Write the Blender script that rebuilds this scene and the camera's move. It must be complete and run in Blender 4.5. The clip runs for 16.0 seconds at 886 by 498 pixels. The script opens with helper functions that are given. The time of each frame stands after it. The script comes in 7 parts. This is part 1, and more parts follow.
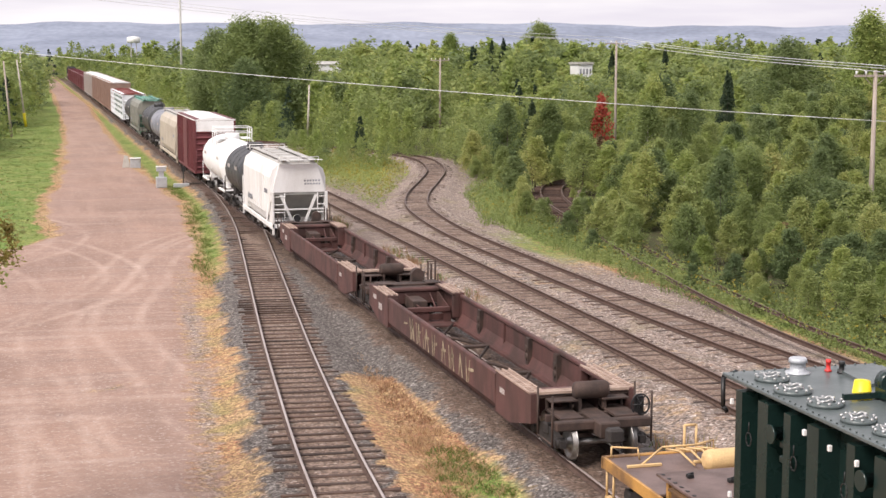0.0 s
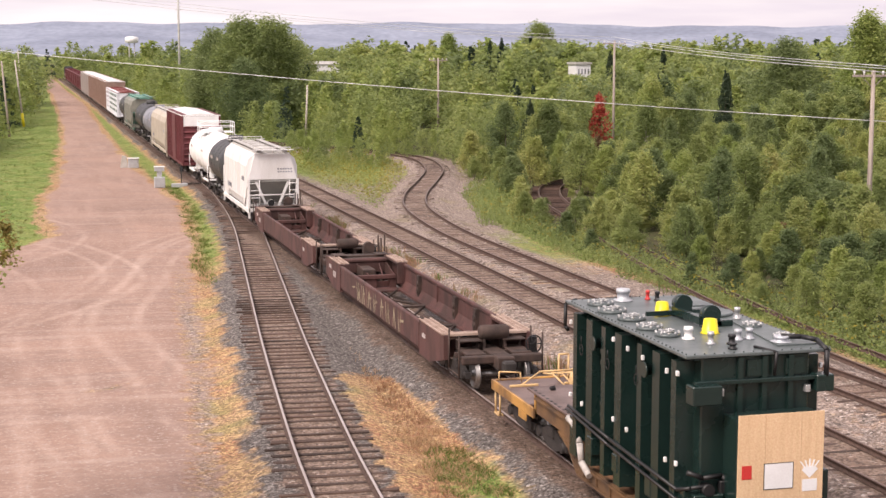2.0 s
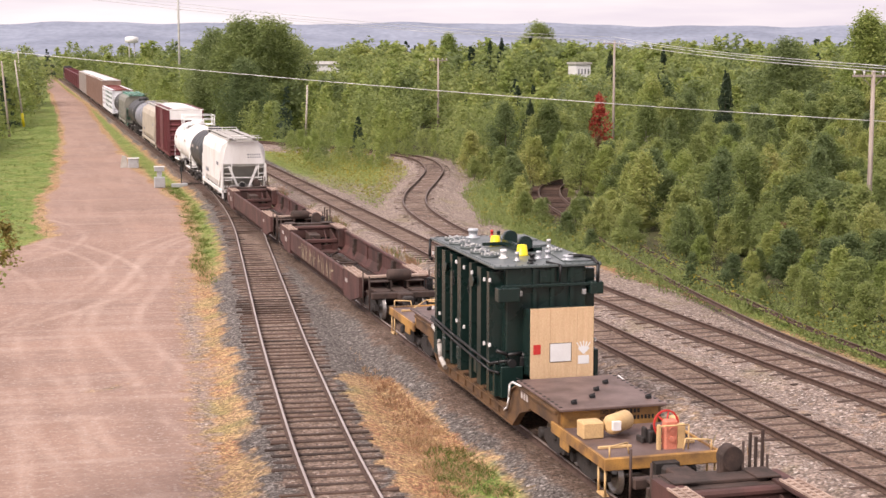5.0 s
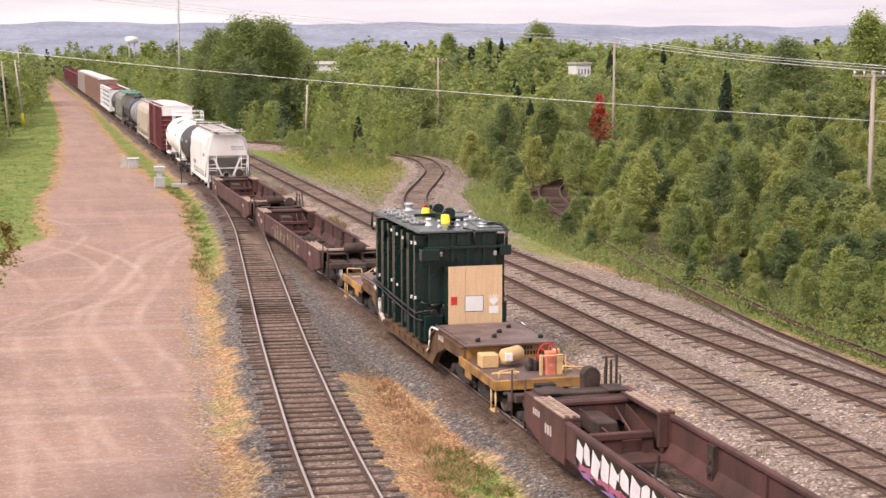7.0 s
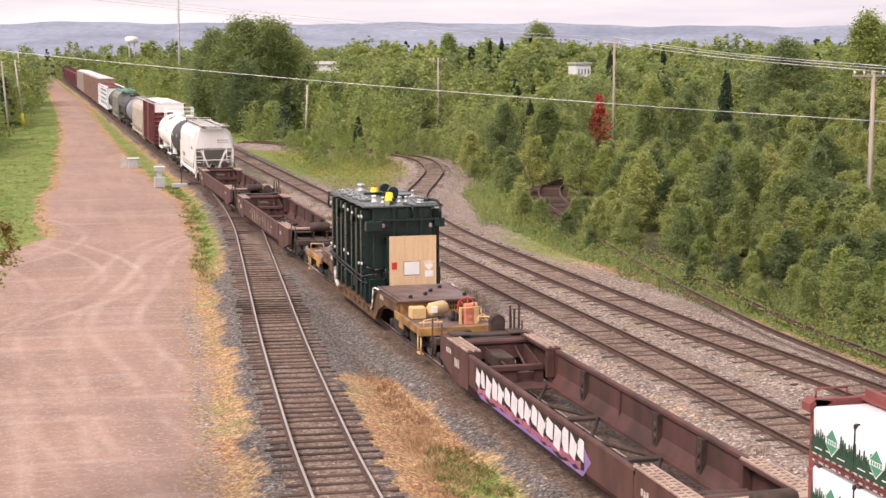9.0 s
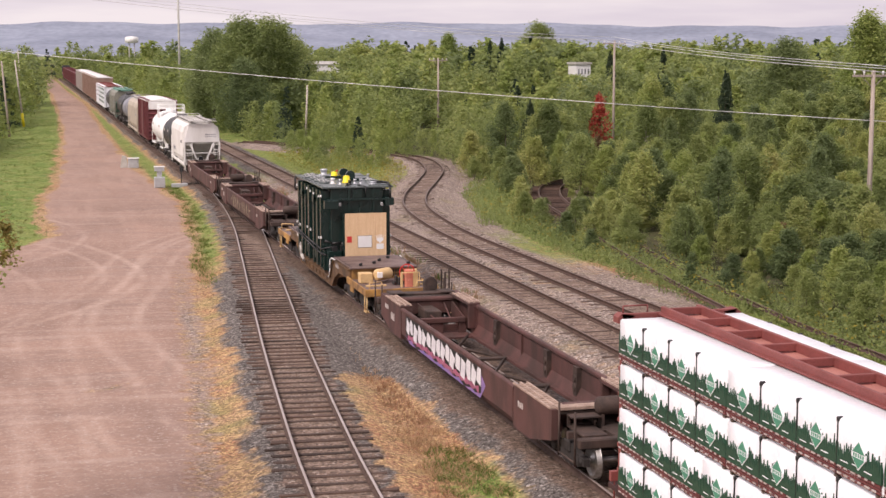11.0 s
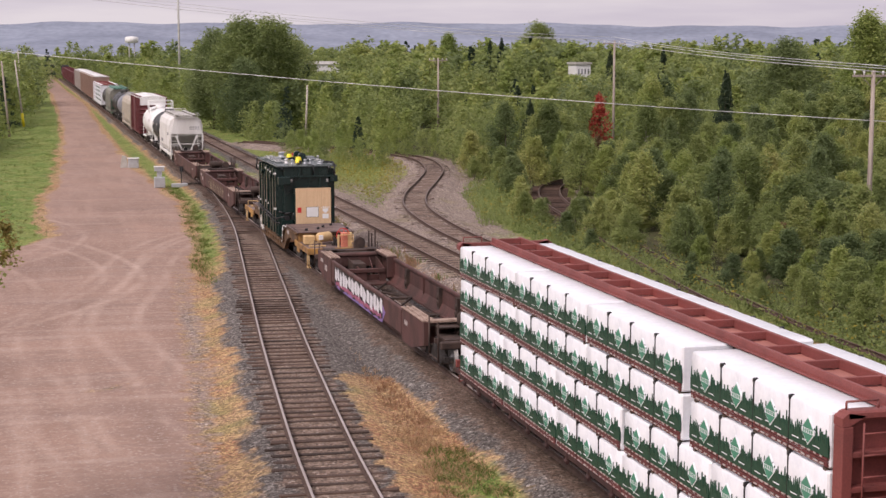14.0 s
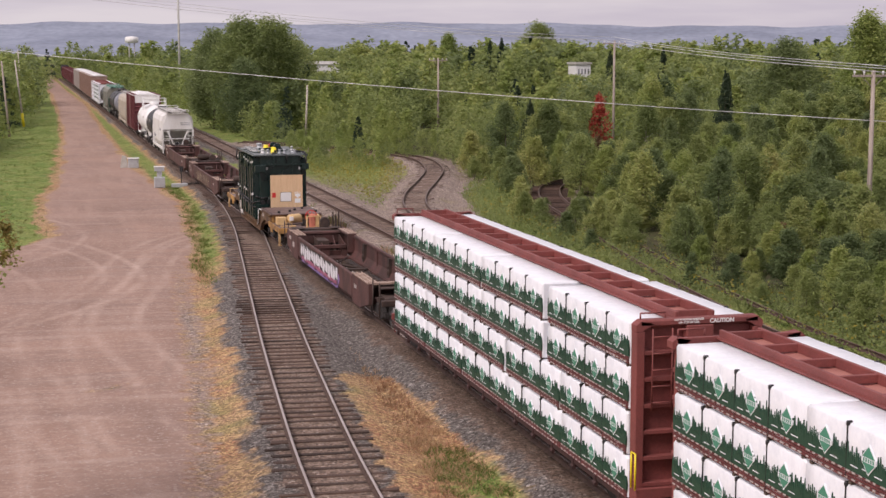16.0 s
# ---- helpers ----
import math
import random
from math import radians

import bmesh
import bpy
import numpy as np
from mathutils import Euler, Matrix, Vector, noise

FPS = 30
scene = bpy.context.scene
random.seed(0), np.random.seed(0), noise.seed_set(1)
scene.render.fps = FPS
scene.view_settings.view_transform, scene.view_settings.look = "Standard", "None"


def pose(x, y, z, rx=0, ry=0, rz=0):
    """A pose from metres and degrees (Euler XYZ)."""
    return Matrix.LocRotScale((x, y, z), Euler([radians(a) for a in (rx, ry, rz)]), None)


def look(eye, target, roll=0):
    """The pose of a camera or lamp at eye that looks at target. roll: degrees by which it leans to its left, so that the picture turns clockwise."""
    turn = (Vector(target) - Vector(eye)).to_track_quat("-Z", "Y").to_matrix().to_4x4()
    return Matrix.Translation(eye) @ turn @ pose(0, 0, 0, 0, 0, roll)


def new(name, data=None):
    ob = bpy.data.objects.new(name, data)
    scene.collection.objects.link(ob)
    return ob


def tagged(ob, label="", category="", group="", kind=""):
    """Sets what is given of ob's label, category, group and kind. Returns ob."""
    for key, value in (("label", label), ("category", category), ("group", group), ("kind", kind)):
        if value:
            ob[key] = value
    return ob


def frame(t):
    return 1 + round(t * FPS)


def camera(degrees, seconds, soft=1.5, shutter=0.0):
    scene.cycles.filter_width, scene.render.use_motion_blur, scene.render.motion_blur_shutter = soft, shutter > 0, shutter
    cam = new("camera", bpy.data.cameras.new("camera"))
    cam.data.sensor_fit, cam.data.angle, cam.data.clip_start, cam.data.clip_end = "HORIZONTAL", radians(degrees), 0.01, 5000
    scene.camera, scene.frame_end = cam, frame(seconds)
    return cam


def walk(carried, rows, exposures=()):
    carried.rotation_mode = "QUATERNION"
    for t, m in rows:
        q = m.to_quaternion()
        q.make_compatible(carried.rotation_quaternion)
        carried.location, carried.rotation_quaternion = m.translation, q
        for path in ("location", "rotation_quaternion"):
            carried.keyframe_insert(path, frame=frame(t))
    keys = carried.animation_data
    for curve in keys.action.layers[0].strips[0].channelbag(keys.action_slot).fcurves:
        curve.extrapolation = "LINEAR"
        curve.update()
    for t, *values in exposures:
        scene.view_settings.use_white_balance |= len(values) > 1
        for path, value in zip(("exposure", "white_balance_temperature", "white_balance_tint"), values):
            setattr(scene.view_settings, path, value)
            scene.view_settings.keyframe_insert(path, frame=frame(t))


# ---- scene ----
cam = camera(32.39, 16.0, soft=1.5)
EYE = (-13.1, 0.0, 9.9)


def gaze(yaw):
    """The camera's pose: 7.41 degrees down, turned yaw degrees to the right of the railway."""
    return pose(*EYE, 90 - 7.407, 0, -yaw)


walk(cam, [(0.0, gaze(15.03)), (0.3, gaze(15.045)), (0.9, gaze(15.1)), (1.2, gaze(15.1)), (16.0, gaze(15.1))],
     exposures=[(0.0, 0.40, 6700, 12), (1.0, 0.41, 6900, 15), (2.2, 0.42, 7050, 18.5), (9.0, 0.42, 7050, 18.5), (11.5, 0.05, 6900, 20), (13.0, -0.06, 6750, 20), (16.0, -0.2, 6750, 20)])

# ---- light: an overcast late-summer day ----
world = bpy.data.worlds.new("sky")
scene.world = world
world.use_nodes = True
wn, wl = world.node_tree.nodes, world.node_tree.links
wn.clear()
SUN_EL, SUN_AZ = radians(48), radians(250)
sky = wn.new("ShaderNodeTexSky")
sky.sky_type, sky.sun_disc, sky.sun_elevation, sky.sun_rotation = "NISHITA", False, SUN_EL, SUN_AZ
sky.dust_density = 3.0
grey = wn.new("ShaderNodeHueSaturation")
grey.inputs["Saturation"].default_value = 0.25
wl.new(sky.outputs[0], grey.inputs["Color"])
dim = wn.new("ShaderNodeMix")
dim.data_type, dim.blend_type = "RGBA", "MULTIPLY"
dim.inputs[0].default_value = 1.0
wl.new(grey.outputs[0], dim.inputs[6])
dim.inputs[7].default_value = (0.10, 0.10, 0.10, 1)
geo_in = wn.new("ShaderNodeTexCoord")
stretch = wn.new("ShaderNodeMapping")
stretch.inputs["Scale"].default_value = (3.0, 3.0, 26.0)
wl.new(geo_in.outputs["Generated"], stretch.inputs[0])
cloud = wn.new("ShaderNodeTexNoise")
cloud.inputs["Scale"].default_value, cloud.inputs["Detail"].default_value = 1.6, 5
wl.new(stretch.outputs[0], cloud.inputs["Vector"])
ramp = wn.new("ShaderNodeValToRGB")
ramp.color_ramp.elements[0].position, ramp.color_ramp.elements[0].color = 0.32, (0.66, 0.635, 0.745, 1)
ramp.color_ramp.elements[1].position, ramp.color_ramp.elements[1].color = 0.62, (0.89, 0.872, 0.91, 1)
wl.new(cloud.outputs["Fac"], ramp.inputs[0])
over = wn.new("ShaderNodeMix")
over.data_type = "RGBA"
over.inputs[0].default_value = 0.85
wl.new(dim.outputs[2], over.inputs[6])
wl.new(ramp.outputs[0], over.inputs[7])
bg = wn.new("ShaderNodeBackground")
bg.inputs["Strength"].default_value = 1.0
wl.new(over.outputs[2], bg.inputs["Color"])
wout = wn.new("ShaderNodeOutputWorld")
wl.new(bg.outputs[0], wout.inputs[0])
sun = new("sun", bpy.data.lights.new("sun", "SUN"))
sun.data.energy, sun.data.angle, sun.data.color = 3.15, radians(22), (1.0, 0.95, 0.9)
sun.matrix_world = look((-60, -25, 75), (0, 10, 0))


# ---- materials ----
def mat(name, base, rough=0.7, metal=0.0, dark=None, scale=3.0, fine=40.0, bump=0.15, amount=0.5, detail=4, streak=None, stops=(0.38, 0.66), coat=0.0):
    """A painted, earthy or metal surface: a base colour broken by stains (dark, scale in 1/m) and fine grain with relief."""
    m = bpy.data.materials.new(name)
    m.use_nodes = True
    nt = m.node_tree
    b = nt.nodes["Principled BSDF"]
    tc = nt.nodes.new("ShaderNodeTexCoord")
    src = tc.outputs["Object"]
    if streak:
        mp = nt.nodes.new("ShaderNodeMapping")
        mp.inputs["Scale"].default_value = streak
        nt.links.new(src, mp.inputs[0])
        vec = mp.outputs[0]
    else:
        vec = src
    n1 = nt.nodes.new("ShaderNodeTexNoise")
    n1.inputs["Scale"].default_value, n1.inputs["Detail"].default_value = scale, detail
    nt.links.new(vec, n1.inputs["Vector"])
    r1 = nt.nodes.new("ShaderNodeMapRange")
    r1.inputs[1].default_value, r1.inputs[2].default_value = stops
    r1.inputs[3].default_value, r1.inputs[4].default_value = 0.0, amount
    nt.links.new(n1.outputs["Fac"], r1.inputs[0])
    mx = nt.nodes.new("ShaderNodeMix")
    mx.data_type = "RGBA"
    nt.links.new(r1.outputs[0], mx.inputs[0])
    d = dark if dark else tuple(0.55 * c for c in base)
    mx.inputs[6].default_value, mx.inputs[7].default_value = (*base, 1), (*d, 1)
    n2 = nt.nodes.new("ShaderNodeTexNoise")
    n2.inputs["Scale"].default_value, n2.inputs["Detail"].default_value = fine, 3
    nt.links.new(src, n2.inputs["Vector"])
    hv = nt.nodes.new("ShaderNodeMix")
    hv.data_type, hv.blend_type = "RGBA", "OVERLAY"
    hv.inputs[0].default_value = 0.35
    nt.links.new(mx.outputs[2], hv.inputs[6])
    nt.links.new(n2.outputs["Fac"], hv.inputs[7])
    nt.links.new(hv.outputs[2], b.inputs["Base Color"])
    rr = nt.nodes.new("ShaderNodeMapRange")
    rr.inputs[3].default_value, rr.inputs[4].default_value = max(0.05, rough - 0.12), min(1.0, rough + 0.12)
    nt.links.new(n1.outputs["Fac"], rr.inputs[0])
    nt.links.new(rr.outputs[0], b.inputs["Roughness"])
    b.inputs["Metallic"].default_value = metal
    b.inputs["Coat Weight"].default_value = coat
    if bump:
        bp = nt.nodes.new("ShaderNodeBump")
        bp.inputs["Strength"].default_value, bp.inputs["Distance"].default_value = bump, 0.02
        nt.links.new(n2.outputs["Fac"], bp.inputs["Height"])
        nt.links.new(bp.outputs[0], b.inputs["Normal"])
    return m


def leafy(name, colours, rough=0.6):
    """Foliage: leaf colours that vary from leaf to leaf and from plant to plant, and let some light through."""
    m = bpy.data.materials.new(name)
    m.use_nodes = True
    nt = m.node_tree
    b = nt.nodes["Principled BSDF"]
    ge, oi = nt.nodes.new("ShaderNodeNewGeometry"), nt.nodes.new("ShaderNodeObjectInfo")
    tc = nt.nodes.new("ShaderNodeNewGeometry")
    ns = nt.nodes.new("ShaderNodeTexNoise")
    ns.inputs["Scale"].default_value = 0.16
    nt.links.new(tc.outputs["Position"], ns.inputs["Vector"])
    mixes = []
    for k, (source, lo, hi) in enumerate(((ge.outputs["Random Per Island"], 0.0, 1.0), (oi.outputs["Random"], 0.0, 1.0), (ns.outputs["Fac"], 0.35, 0.65))):
        mr = nt.nodes.new("ShaderNodeMapRange")
        mr.inputs[1].default_value, mr.inputs[2].default_value = lo, hi
        mr.inputs[4].default_value = (0.35, 0.5, 0.3)[k]
        nt.links.new(source, mr.inputs[0])
        mixes.append(mr)
    add = nt.nodes.new("ShaderNodeMath")
    add2 = nt.nodes.new("ShaderNodeMath")
    nt.links.new(mixes[0].outputs[0], add.inputs[0])
    nt.links.new(mixes[1].outputs[0], add.inputs[1])
    nt.links.new(add.outputs[0], add2.inputs[0])
    nt.links.new(mixes[2].outputs[0], add2.inputs[1])
    rp = nt.nodes.new("ShaderNodeValToRGB")
    els = rp.color_ramp.elements
    while len(els) < len(colours):
        els.new(0.5)
    for k, c in enumerate(colours):
        els[k].position, els[k].color = 0.1 + 0.9 * k / (len(colours) - 1), (*c, 1)
    nt.links.new(add2.outputs[0], rp.inputs[0])
    nt.links.new(rp.outputs[0], b.inputs["Base Color"])
    b.inputs["Roughness"].default_value = rough
    b.inputs["Specular IOR Level"].default_value = 0.3
    tr = nt.nodes.new("ShaderNodeBsdfTranslucent")
    nt.links.new(rp.outputs[0], tr.inputs["Color"])
    ms = nt.nodes.new("ShaderNodeMixShader")
    ms.inputs[0].default_value = 0.5
    out = nt.nodes["Material Output"]
    nt.links.new(b.outputs[0], ms.inputs[1])
    nt.links.new(tr.outputs[0], ms.inputs[2])
    nt.links.new(ms.outputs[0], out.inputs["Surface"])
    return m


def varied(m, low=0.65, high=1.25):
    """Vary a material's colour from piece to piece."""
    nt = m.node_tree
    b = nt.nodes["Principled BSDF"]
    old = b.inputs["Base Color"].links[0].from_socket
    oi = nt.nodes.new("ShaderNodeObjectInfo")
    ge = nt.nodes.new("ShaderNodeNewGeometry")
    ad = nt.nodes.new("ShaderNodeMath")
    nt.links.new(oi.outputs["Random"], ad.inputs[0])
    nt.links.new(ge.outputs["Random Per Island"], ad.inputs[1])
    fr = nt.nodes.new("ShaderNodeMath")
    fr.operation = "FRACT"
    nt.links.new(ad.outputs[0], fr.inputs[0])
    mr = nt.nodes.new("ShaderNodeMapRange")
    mr.inputs[3].default_value, mr.inputs[4].default_value = low, high
    nt.links.new(fr.outputs[0], mr.inputs[0])
    mx = nt.nodes.new("ShaderNodeMix")
    mx.data_type, mx.blend_type = "RGBA", "MULTIPLY"
    mx.inputs[0].default_value = 1.0
    nt.links.new(old, mx.inputs[6])
    nt.links.new(mr.outputs[0], mx.inputs[7])
    nt.links.new(mx.outputs[2], b.inputs["Base Color"])
    return m


M_RUST = mat("weathered_brown_paint", (0.10, 0.042, 0.037), 0.72, 0, (0.04, 0.022, 0.018), 1.3, 30, 0.2, 0.8, streak=(1, 1, 0.5))
M_RUSTDARK = mat("grimy_steel", (0.066, 0.04, 0.032), 0.8, 0, (0.024, 0.017, 0.014), 2.5, 30, 0.2, 0.8)
M_GRATE = mat("worn_grating", (0.42, 0.31, 0.25), 0.7, 0, (0.2, 0.13, 0.1), 4, 40, 0.3, 0.6)
M_TRUCK = mat("cast_steel", (0.04, 0.034, 0.032), 0.75, 0.2, (0.018, 0.015, 0.014), 4, 30, 0.2, 0.7)
M_WHEEL = mat("worn_wheel_steel", (0.35, 0.34, 0.33), 0.4, 0.9, (0.12, 0.1, 0.09), 5, 30, 0.05, 0.6)
M_YELLOW = mat("yellow_frame_paint", (0.46, 0.245, 0.066), 0.6, 0, (0.13, 0.07, 0.037), 1.6, 30, 0.15, 0.9)
M_FRAME = mat("rusty_ochre_frame", (0.15, 0.08, 0.035), 0.7, 0, (0.055, 0.033, 0.022), 1.4, 30, 0.2, 0.9)
M_DECK = mat("dark_deck_steel", (0.165, 0.112, 0.10), 0.55, 0.1, (0.085, 0.056, 0.048), 1.6, 30, 0.2, 0.75)
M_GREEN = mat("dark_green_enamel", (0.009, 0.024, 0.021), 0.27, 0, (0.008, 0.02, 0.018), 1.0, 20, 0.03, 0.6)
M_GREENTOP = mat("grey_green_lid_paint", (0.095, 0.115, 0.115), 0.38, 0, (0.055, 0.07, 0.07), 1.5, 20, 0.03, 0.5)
M_PLY = mat("plywood", (0.7, 0.49, 0.3), 0.7, 0, (0.6, 0.4, 0.23), 2.0, 30, 0.08, 0.6, streak=(6, 6, 0.5))
M_WRAP = mat("white_lumber_wrap", (0.78, 0.80, 0.84), 0.4, 0, (0.62, 0.645, 0.69), 3.0, 14, 0.25, 0.5)
M_WRAPGREEN = mat("green_print", (0.012, 0.06, 0.035), 0.5, 0, (0.02, 0.06, 0.035), 6, 30, 0.05, 0.5)
M_WRAPLOGO = mat("light_green_print", (0.06, 0.24, 0.16), 0.5, 0, (0.05, 0.3, 0.18), 6, 30, 0.05, 0.3)
M_BANDS = mat("red_brown_band_print", (0.15, 0.042, 0.042), 0.6, 0, (0.06, 0.02, 0.02), 6, 30, 0.1, 0.6)
# the car's red, darkened to paint the shade beneath the lumber
M_CBDARK = mat("shaded_red_sill", (0.05, 0.02, 0.018), 0.75, 0, (0.025, 0.014, 0.013), 1.4, 30, 0.12, 0.7)
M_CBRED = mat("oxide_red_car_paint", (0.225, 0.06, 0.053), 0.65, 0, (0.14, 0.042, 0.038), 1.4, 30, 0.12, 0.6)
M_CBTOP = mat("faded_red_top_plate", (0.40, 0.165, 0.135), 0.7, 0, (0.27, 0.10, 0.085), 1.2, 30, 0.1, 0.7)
M_BLACK = mat("black_rubber_or_strap", (0.012, 0.012, 0.013), 0.5, 0, None, 4, 30, 0.05, 0.3)
M_HOPPER = mat("dirty_white_hopper_paint", (0.72, 0.71, 0.7), 0.6, 0, (0.5, 0.47, 0.44), 0.9, 30, 0.05, 0.5, streak=(1, 1, 0.3))
M_HOPROOF = mat("grey_hopper_roof", (0.42, 0.41, 0.39), 0.7, 0, (0.28, 0.26, 0.24), 1.5, 30, 0.05, 0.6)
M_HOPEND = mat("grey_hopper_slope_sheet", (0.4, 0.4, 0.37), 0.7, 0, (0.27, 0.26, 0.24), 1.2, 30, 0.05, 0.6)
M_WHITE = mat("white_paint", (0.8, 0.8, 0.8), 0.5, 0, (0.6, 0.58, 0.56), 1.5, 30, 0.03, 0.4)
M_TANKBLACK = mat("black_tank_paint", (0.03, 0.032, 0.036), 0.5, 0, (0.05, 0.048, 0.046), 1.2, 30, 0.05, 0.6)
M_TANKGREY = mat("grey_tank_paint", (0.26, 0.27, 0.31), 0.6, 0, (0.1, 0.1, 0.11), 1.0, 30, 0.05, 0.8)
M_BOXRED = mat("faded_red_boxcar_paint", (0.135, 0.03, 0.035), 0.65, 0, (0.08, 0.024, 0.026), 1.0, 30, 0.1, 0.6, streak=(1, 1, 0.4))
M_BEIGE = mat("beige_hopper_paint", (0.46, 0.41, 0.34), 0.7, 0, (0.33, 0.28, 0.23), 1.0, 30, 0.05, 0.6)
M_GREENCAR = mat("faded_green_paint", (0.24, 0.23, 0.20), 0.7, 0, (0.12, 0.14, 0.115), 1.2, 30, 0.05, 0.7)
M_TEAL = mat("teal_car_end_paint", (0.12, 0.3, 0.24), 0.7, 0, (0.1, 0.2, 0.17), 1.2, 30, 0.05, 0.5)
M_RACK = mat("brown_rack_panel", (0.3, 0.2, 0.16), 0.7, 0, (0.16, 0.1, 0.08), 1.0, 30, 0.05, 0.6)
M_RACKGREY = mat("grey_rack_panel", (0.36, 0.32, 0.3), 0.7, 0, (0.28, 0.24, 0.22), 1.0, 30, 0.05, 0.6)
M_GALV = mat("galvanised_roof", (0.75, 0.75, 0.75), 0.5, 0.0, (0.6, 0.6, 0.6), 1.0, 30, 0.05, 0.5)
M_SILVER = mat("aluminium_box", (0.5, 0.52, 0.55), 0.45, 0.3, (0.36, 0.37, 0.4), 3, 30, 0.05, 0.5)
M_CONCRETE = mat("pale_concrete", (0.5, 0.48, 0.44), 0.85, 0, (0.36, 0.34, 0.3), 3, 40, 0.2, 0.6)
M_RAIL = mat("rusty_rail_web", (0.1, 0.06, 0.045), 0.75, 0.2, (0.05, 0.03, 0.025), 6, 60, 0.2, 0.7)
M_RAILTOP = mat("worn_rail_head", (0.52, 0.45, 0.42), 0.36, 0.5, (0.34, 0.27, 0.24), 6, 60, 0.05, 0.6, streak=(1, 0.1, 1))
M_RAILRUST = mat("rusty_rail_head", (0.15, 0.095, 0.075), 0.5, 0.4, (0.12, 0.08, 0.065), 6, 60, 0.05, 0.6)
M_TIE = varied(mat("weathered_tie_timber", (0.085, 0.05, 0.037), 0.9, 0, (0.03, 0.019, 0.015), 5, 50, 0.5, 0.75, streak=(0.4, 3, 3)), 0.55, 1.5)
M_POLE = mat("grey_pole_timber", (0.40, 0.345, 0.30), 0.85, 0, (0.22, 0.17, 0.14), 3, 40, 0.3, 0.7, streak=(4, 4, 0.3))
M_BARK = mat("bark", (0.13, 0.1, 0.08), 0.9, 0, (0.06, 0.05, 0.04), 4, 30, 0.4, 0.7, streak=(1, 1, 0.3))
M_BIRCH = mat("pale_bark", (0.5, 0.45, 0.4), 0.8, 0, (0.2, 0.17, 0.15), 5, 30, 0.2, 0.6, streak=(1, 1, 2))
M_RED = mat("red_paint", (0.6, 0.04, 0.035), 0.5, 0, None, 3, 30, 0.02, 0.3)
M_PINKRED = mat("sun_bleached_red_paint", (0.6, 0.2, 0.13), 0.6, 0, (0.45, 0.18, 0.12), 3, 30, 0.03, 0.5)
M_CREAM = mat("sun_bleached_yellow_paint", (0.62, 0.42, 0.2), 0.6, 0, (0.45, 0.3, 0.16), 3, 30, 0.03, 0.5)
M_CAPYELLOW = mat("bright_yellow_plastic", (0.85, 0.7, 0.02), 0.4, 0, (0.7, 0.55, 0.02), 3, 30, 0.02, 0.3)
M_SLING = mat("dirty_white_wrapping", (0.5, 0.47, 0.44), 0.8, 0, (0.3, 0.27, 0.25), 5, 30, 0.3, 0.7)
M_STEEL = mat("bright_fittings", (0.55, 0.55, 0.55), 0.4, 0.6, (0.35, 0.35, 0.35), 8, 40, 0.05, 0.5)
M_PURPLE = mat("purple_graffiti_paint", (0.17, 0.13, 0.34), 0.6, 0, (0.3, 0.16, 0.34), 1.5, 20, 0.03, 0.8)
M_PINK = mat("pink_graffiti_paint", (0.38, 0.11, 0.18), 0.6, 0, (0.22, 0.07, 0.12), 1.5, 20, 0.03, 0.7)
M_SPRAY = mat("white_graffiti_paint", (0.66, 0.65, 0.67), 0.6, 0, (0.5, 0.48, 0.52), 2, 20, 0.03, 0.5)
M_OCHRE = mat("ochre_graffiti_paint", (0.36, 0.3, 0.2), 0.7, 0, (0.1, 0.06, 0.045), 2.5, 20, 0.03, 0.8)
M_LETTER = mat("dull_white_lettering", (0.5, 0.46, 0.44), 0.7, 0, (0.28, 0.2, 0.18), 5, 30, 0.03, 0.6)
M_WIRE = mat("pale_wire", (0.72, 0.72, 0.72), 0.5, 0.3, None, 4, 30, 0, 0.2)
# woodland colour paled and blued to stand for distance haze
M_HILL = mat("haze_tinted_wooded_hill", (0.23, 0.26, 0.33), 0.95, 0, (0.16, 0.185, 0.245), 0.006, 0.06, 0, 0.9, streak=(1, 1, 4))
M_ROOFWHITE = mat("white_building_cladding", (0.75, 0.75, 0.76), 0.6, 0, (0.6, 0.6, 0.6), 0.3, 5, 0, 0.4)
L_MIX = leafy("mixed_leaves", ((0.132, 0.176, 0.066), (0.216, 0.273, 0.100), (0.302, 0.356, 0.127), (0.422, 0.438, 0.165)))
L_DARK = leafy("dark_leaves", ((0.099, 0.142, 0.066), (0.165, 0.220, 0.094), (0.249, 0.303, 0.124)))
L_LIGHT = leafy("light_leaves", ((0.204, 0.267, 0.082), (0.284, 0.357, 0.110), (0.375, 0.417, 0.139), (0.476, 0.452, 0.184)))
L_SPRUCE = leafy("spruce_needles", ((0.045, 0.072, 0.045), (0.065, 0.098, 0.055), (0.09, 0.125, 0.065)))
L_RED = leafy("red_autumn_leaves", ((0.3, 0.06, 0.045), (0.46, 0.09, 0.065), (0.5, 0.16, 0.1)))
L_BROWN = leafy("wilted_brown_leaves", ((0.2, 0.12, 0.07), (0.26, 0.17, 0.1), (0.18, 0.15, 0.07)))
L_SUMAC = leafy("turning_olive_leaves", ((0.13, 0.15, 0.04), (0.24, 0.22, 0.06), (0.33, 0.19, 0.07)))
L_YELLOW = leafy("yellow_flower_heads", ((0.180, 0.192, 0.048), (0.264, 0.240, 0.054), (0.408, 0.336, 0.060)))
L_DRY = leafy("dry_grass_blades", ((0.37, 0.24, 0.14), (0.54, 0.38, 0.22), (0.36, 0.20, 0.13), (0.26, 0.23, 0.10)))
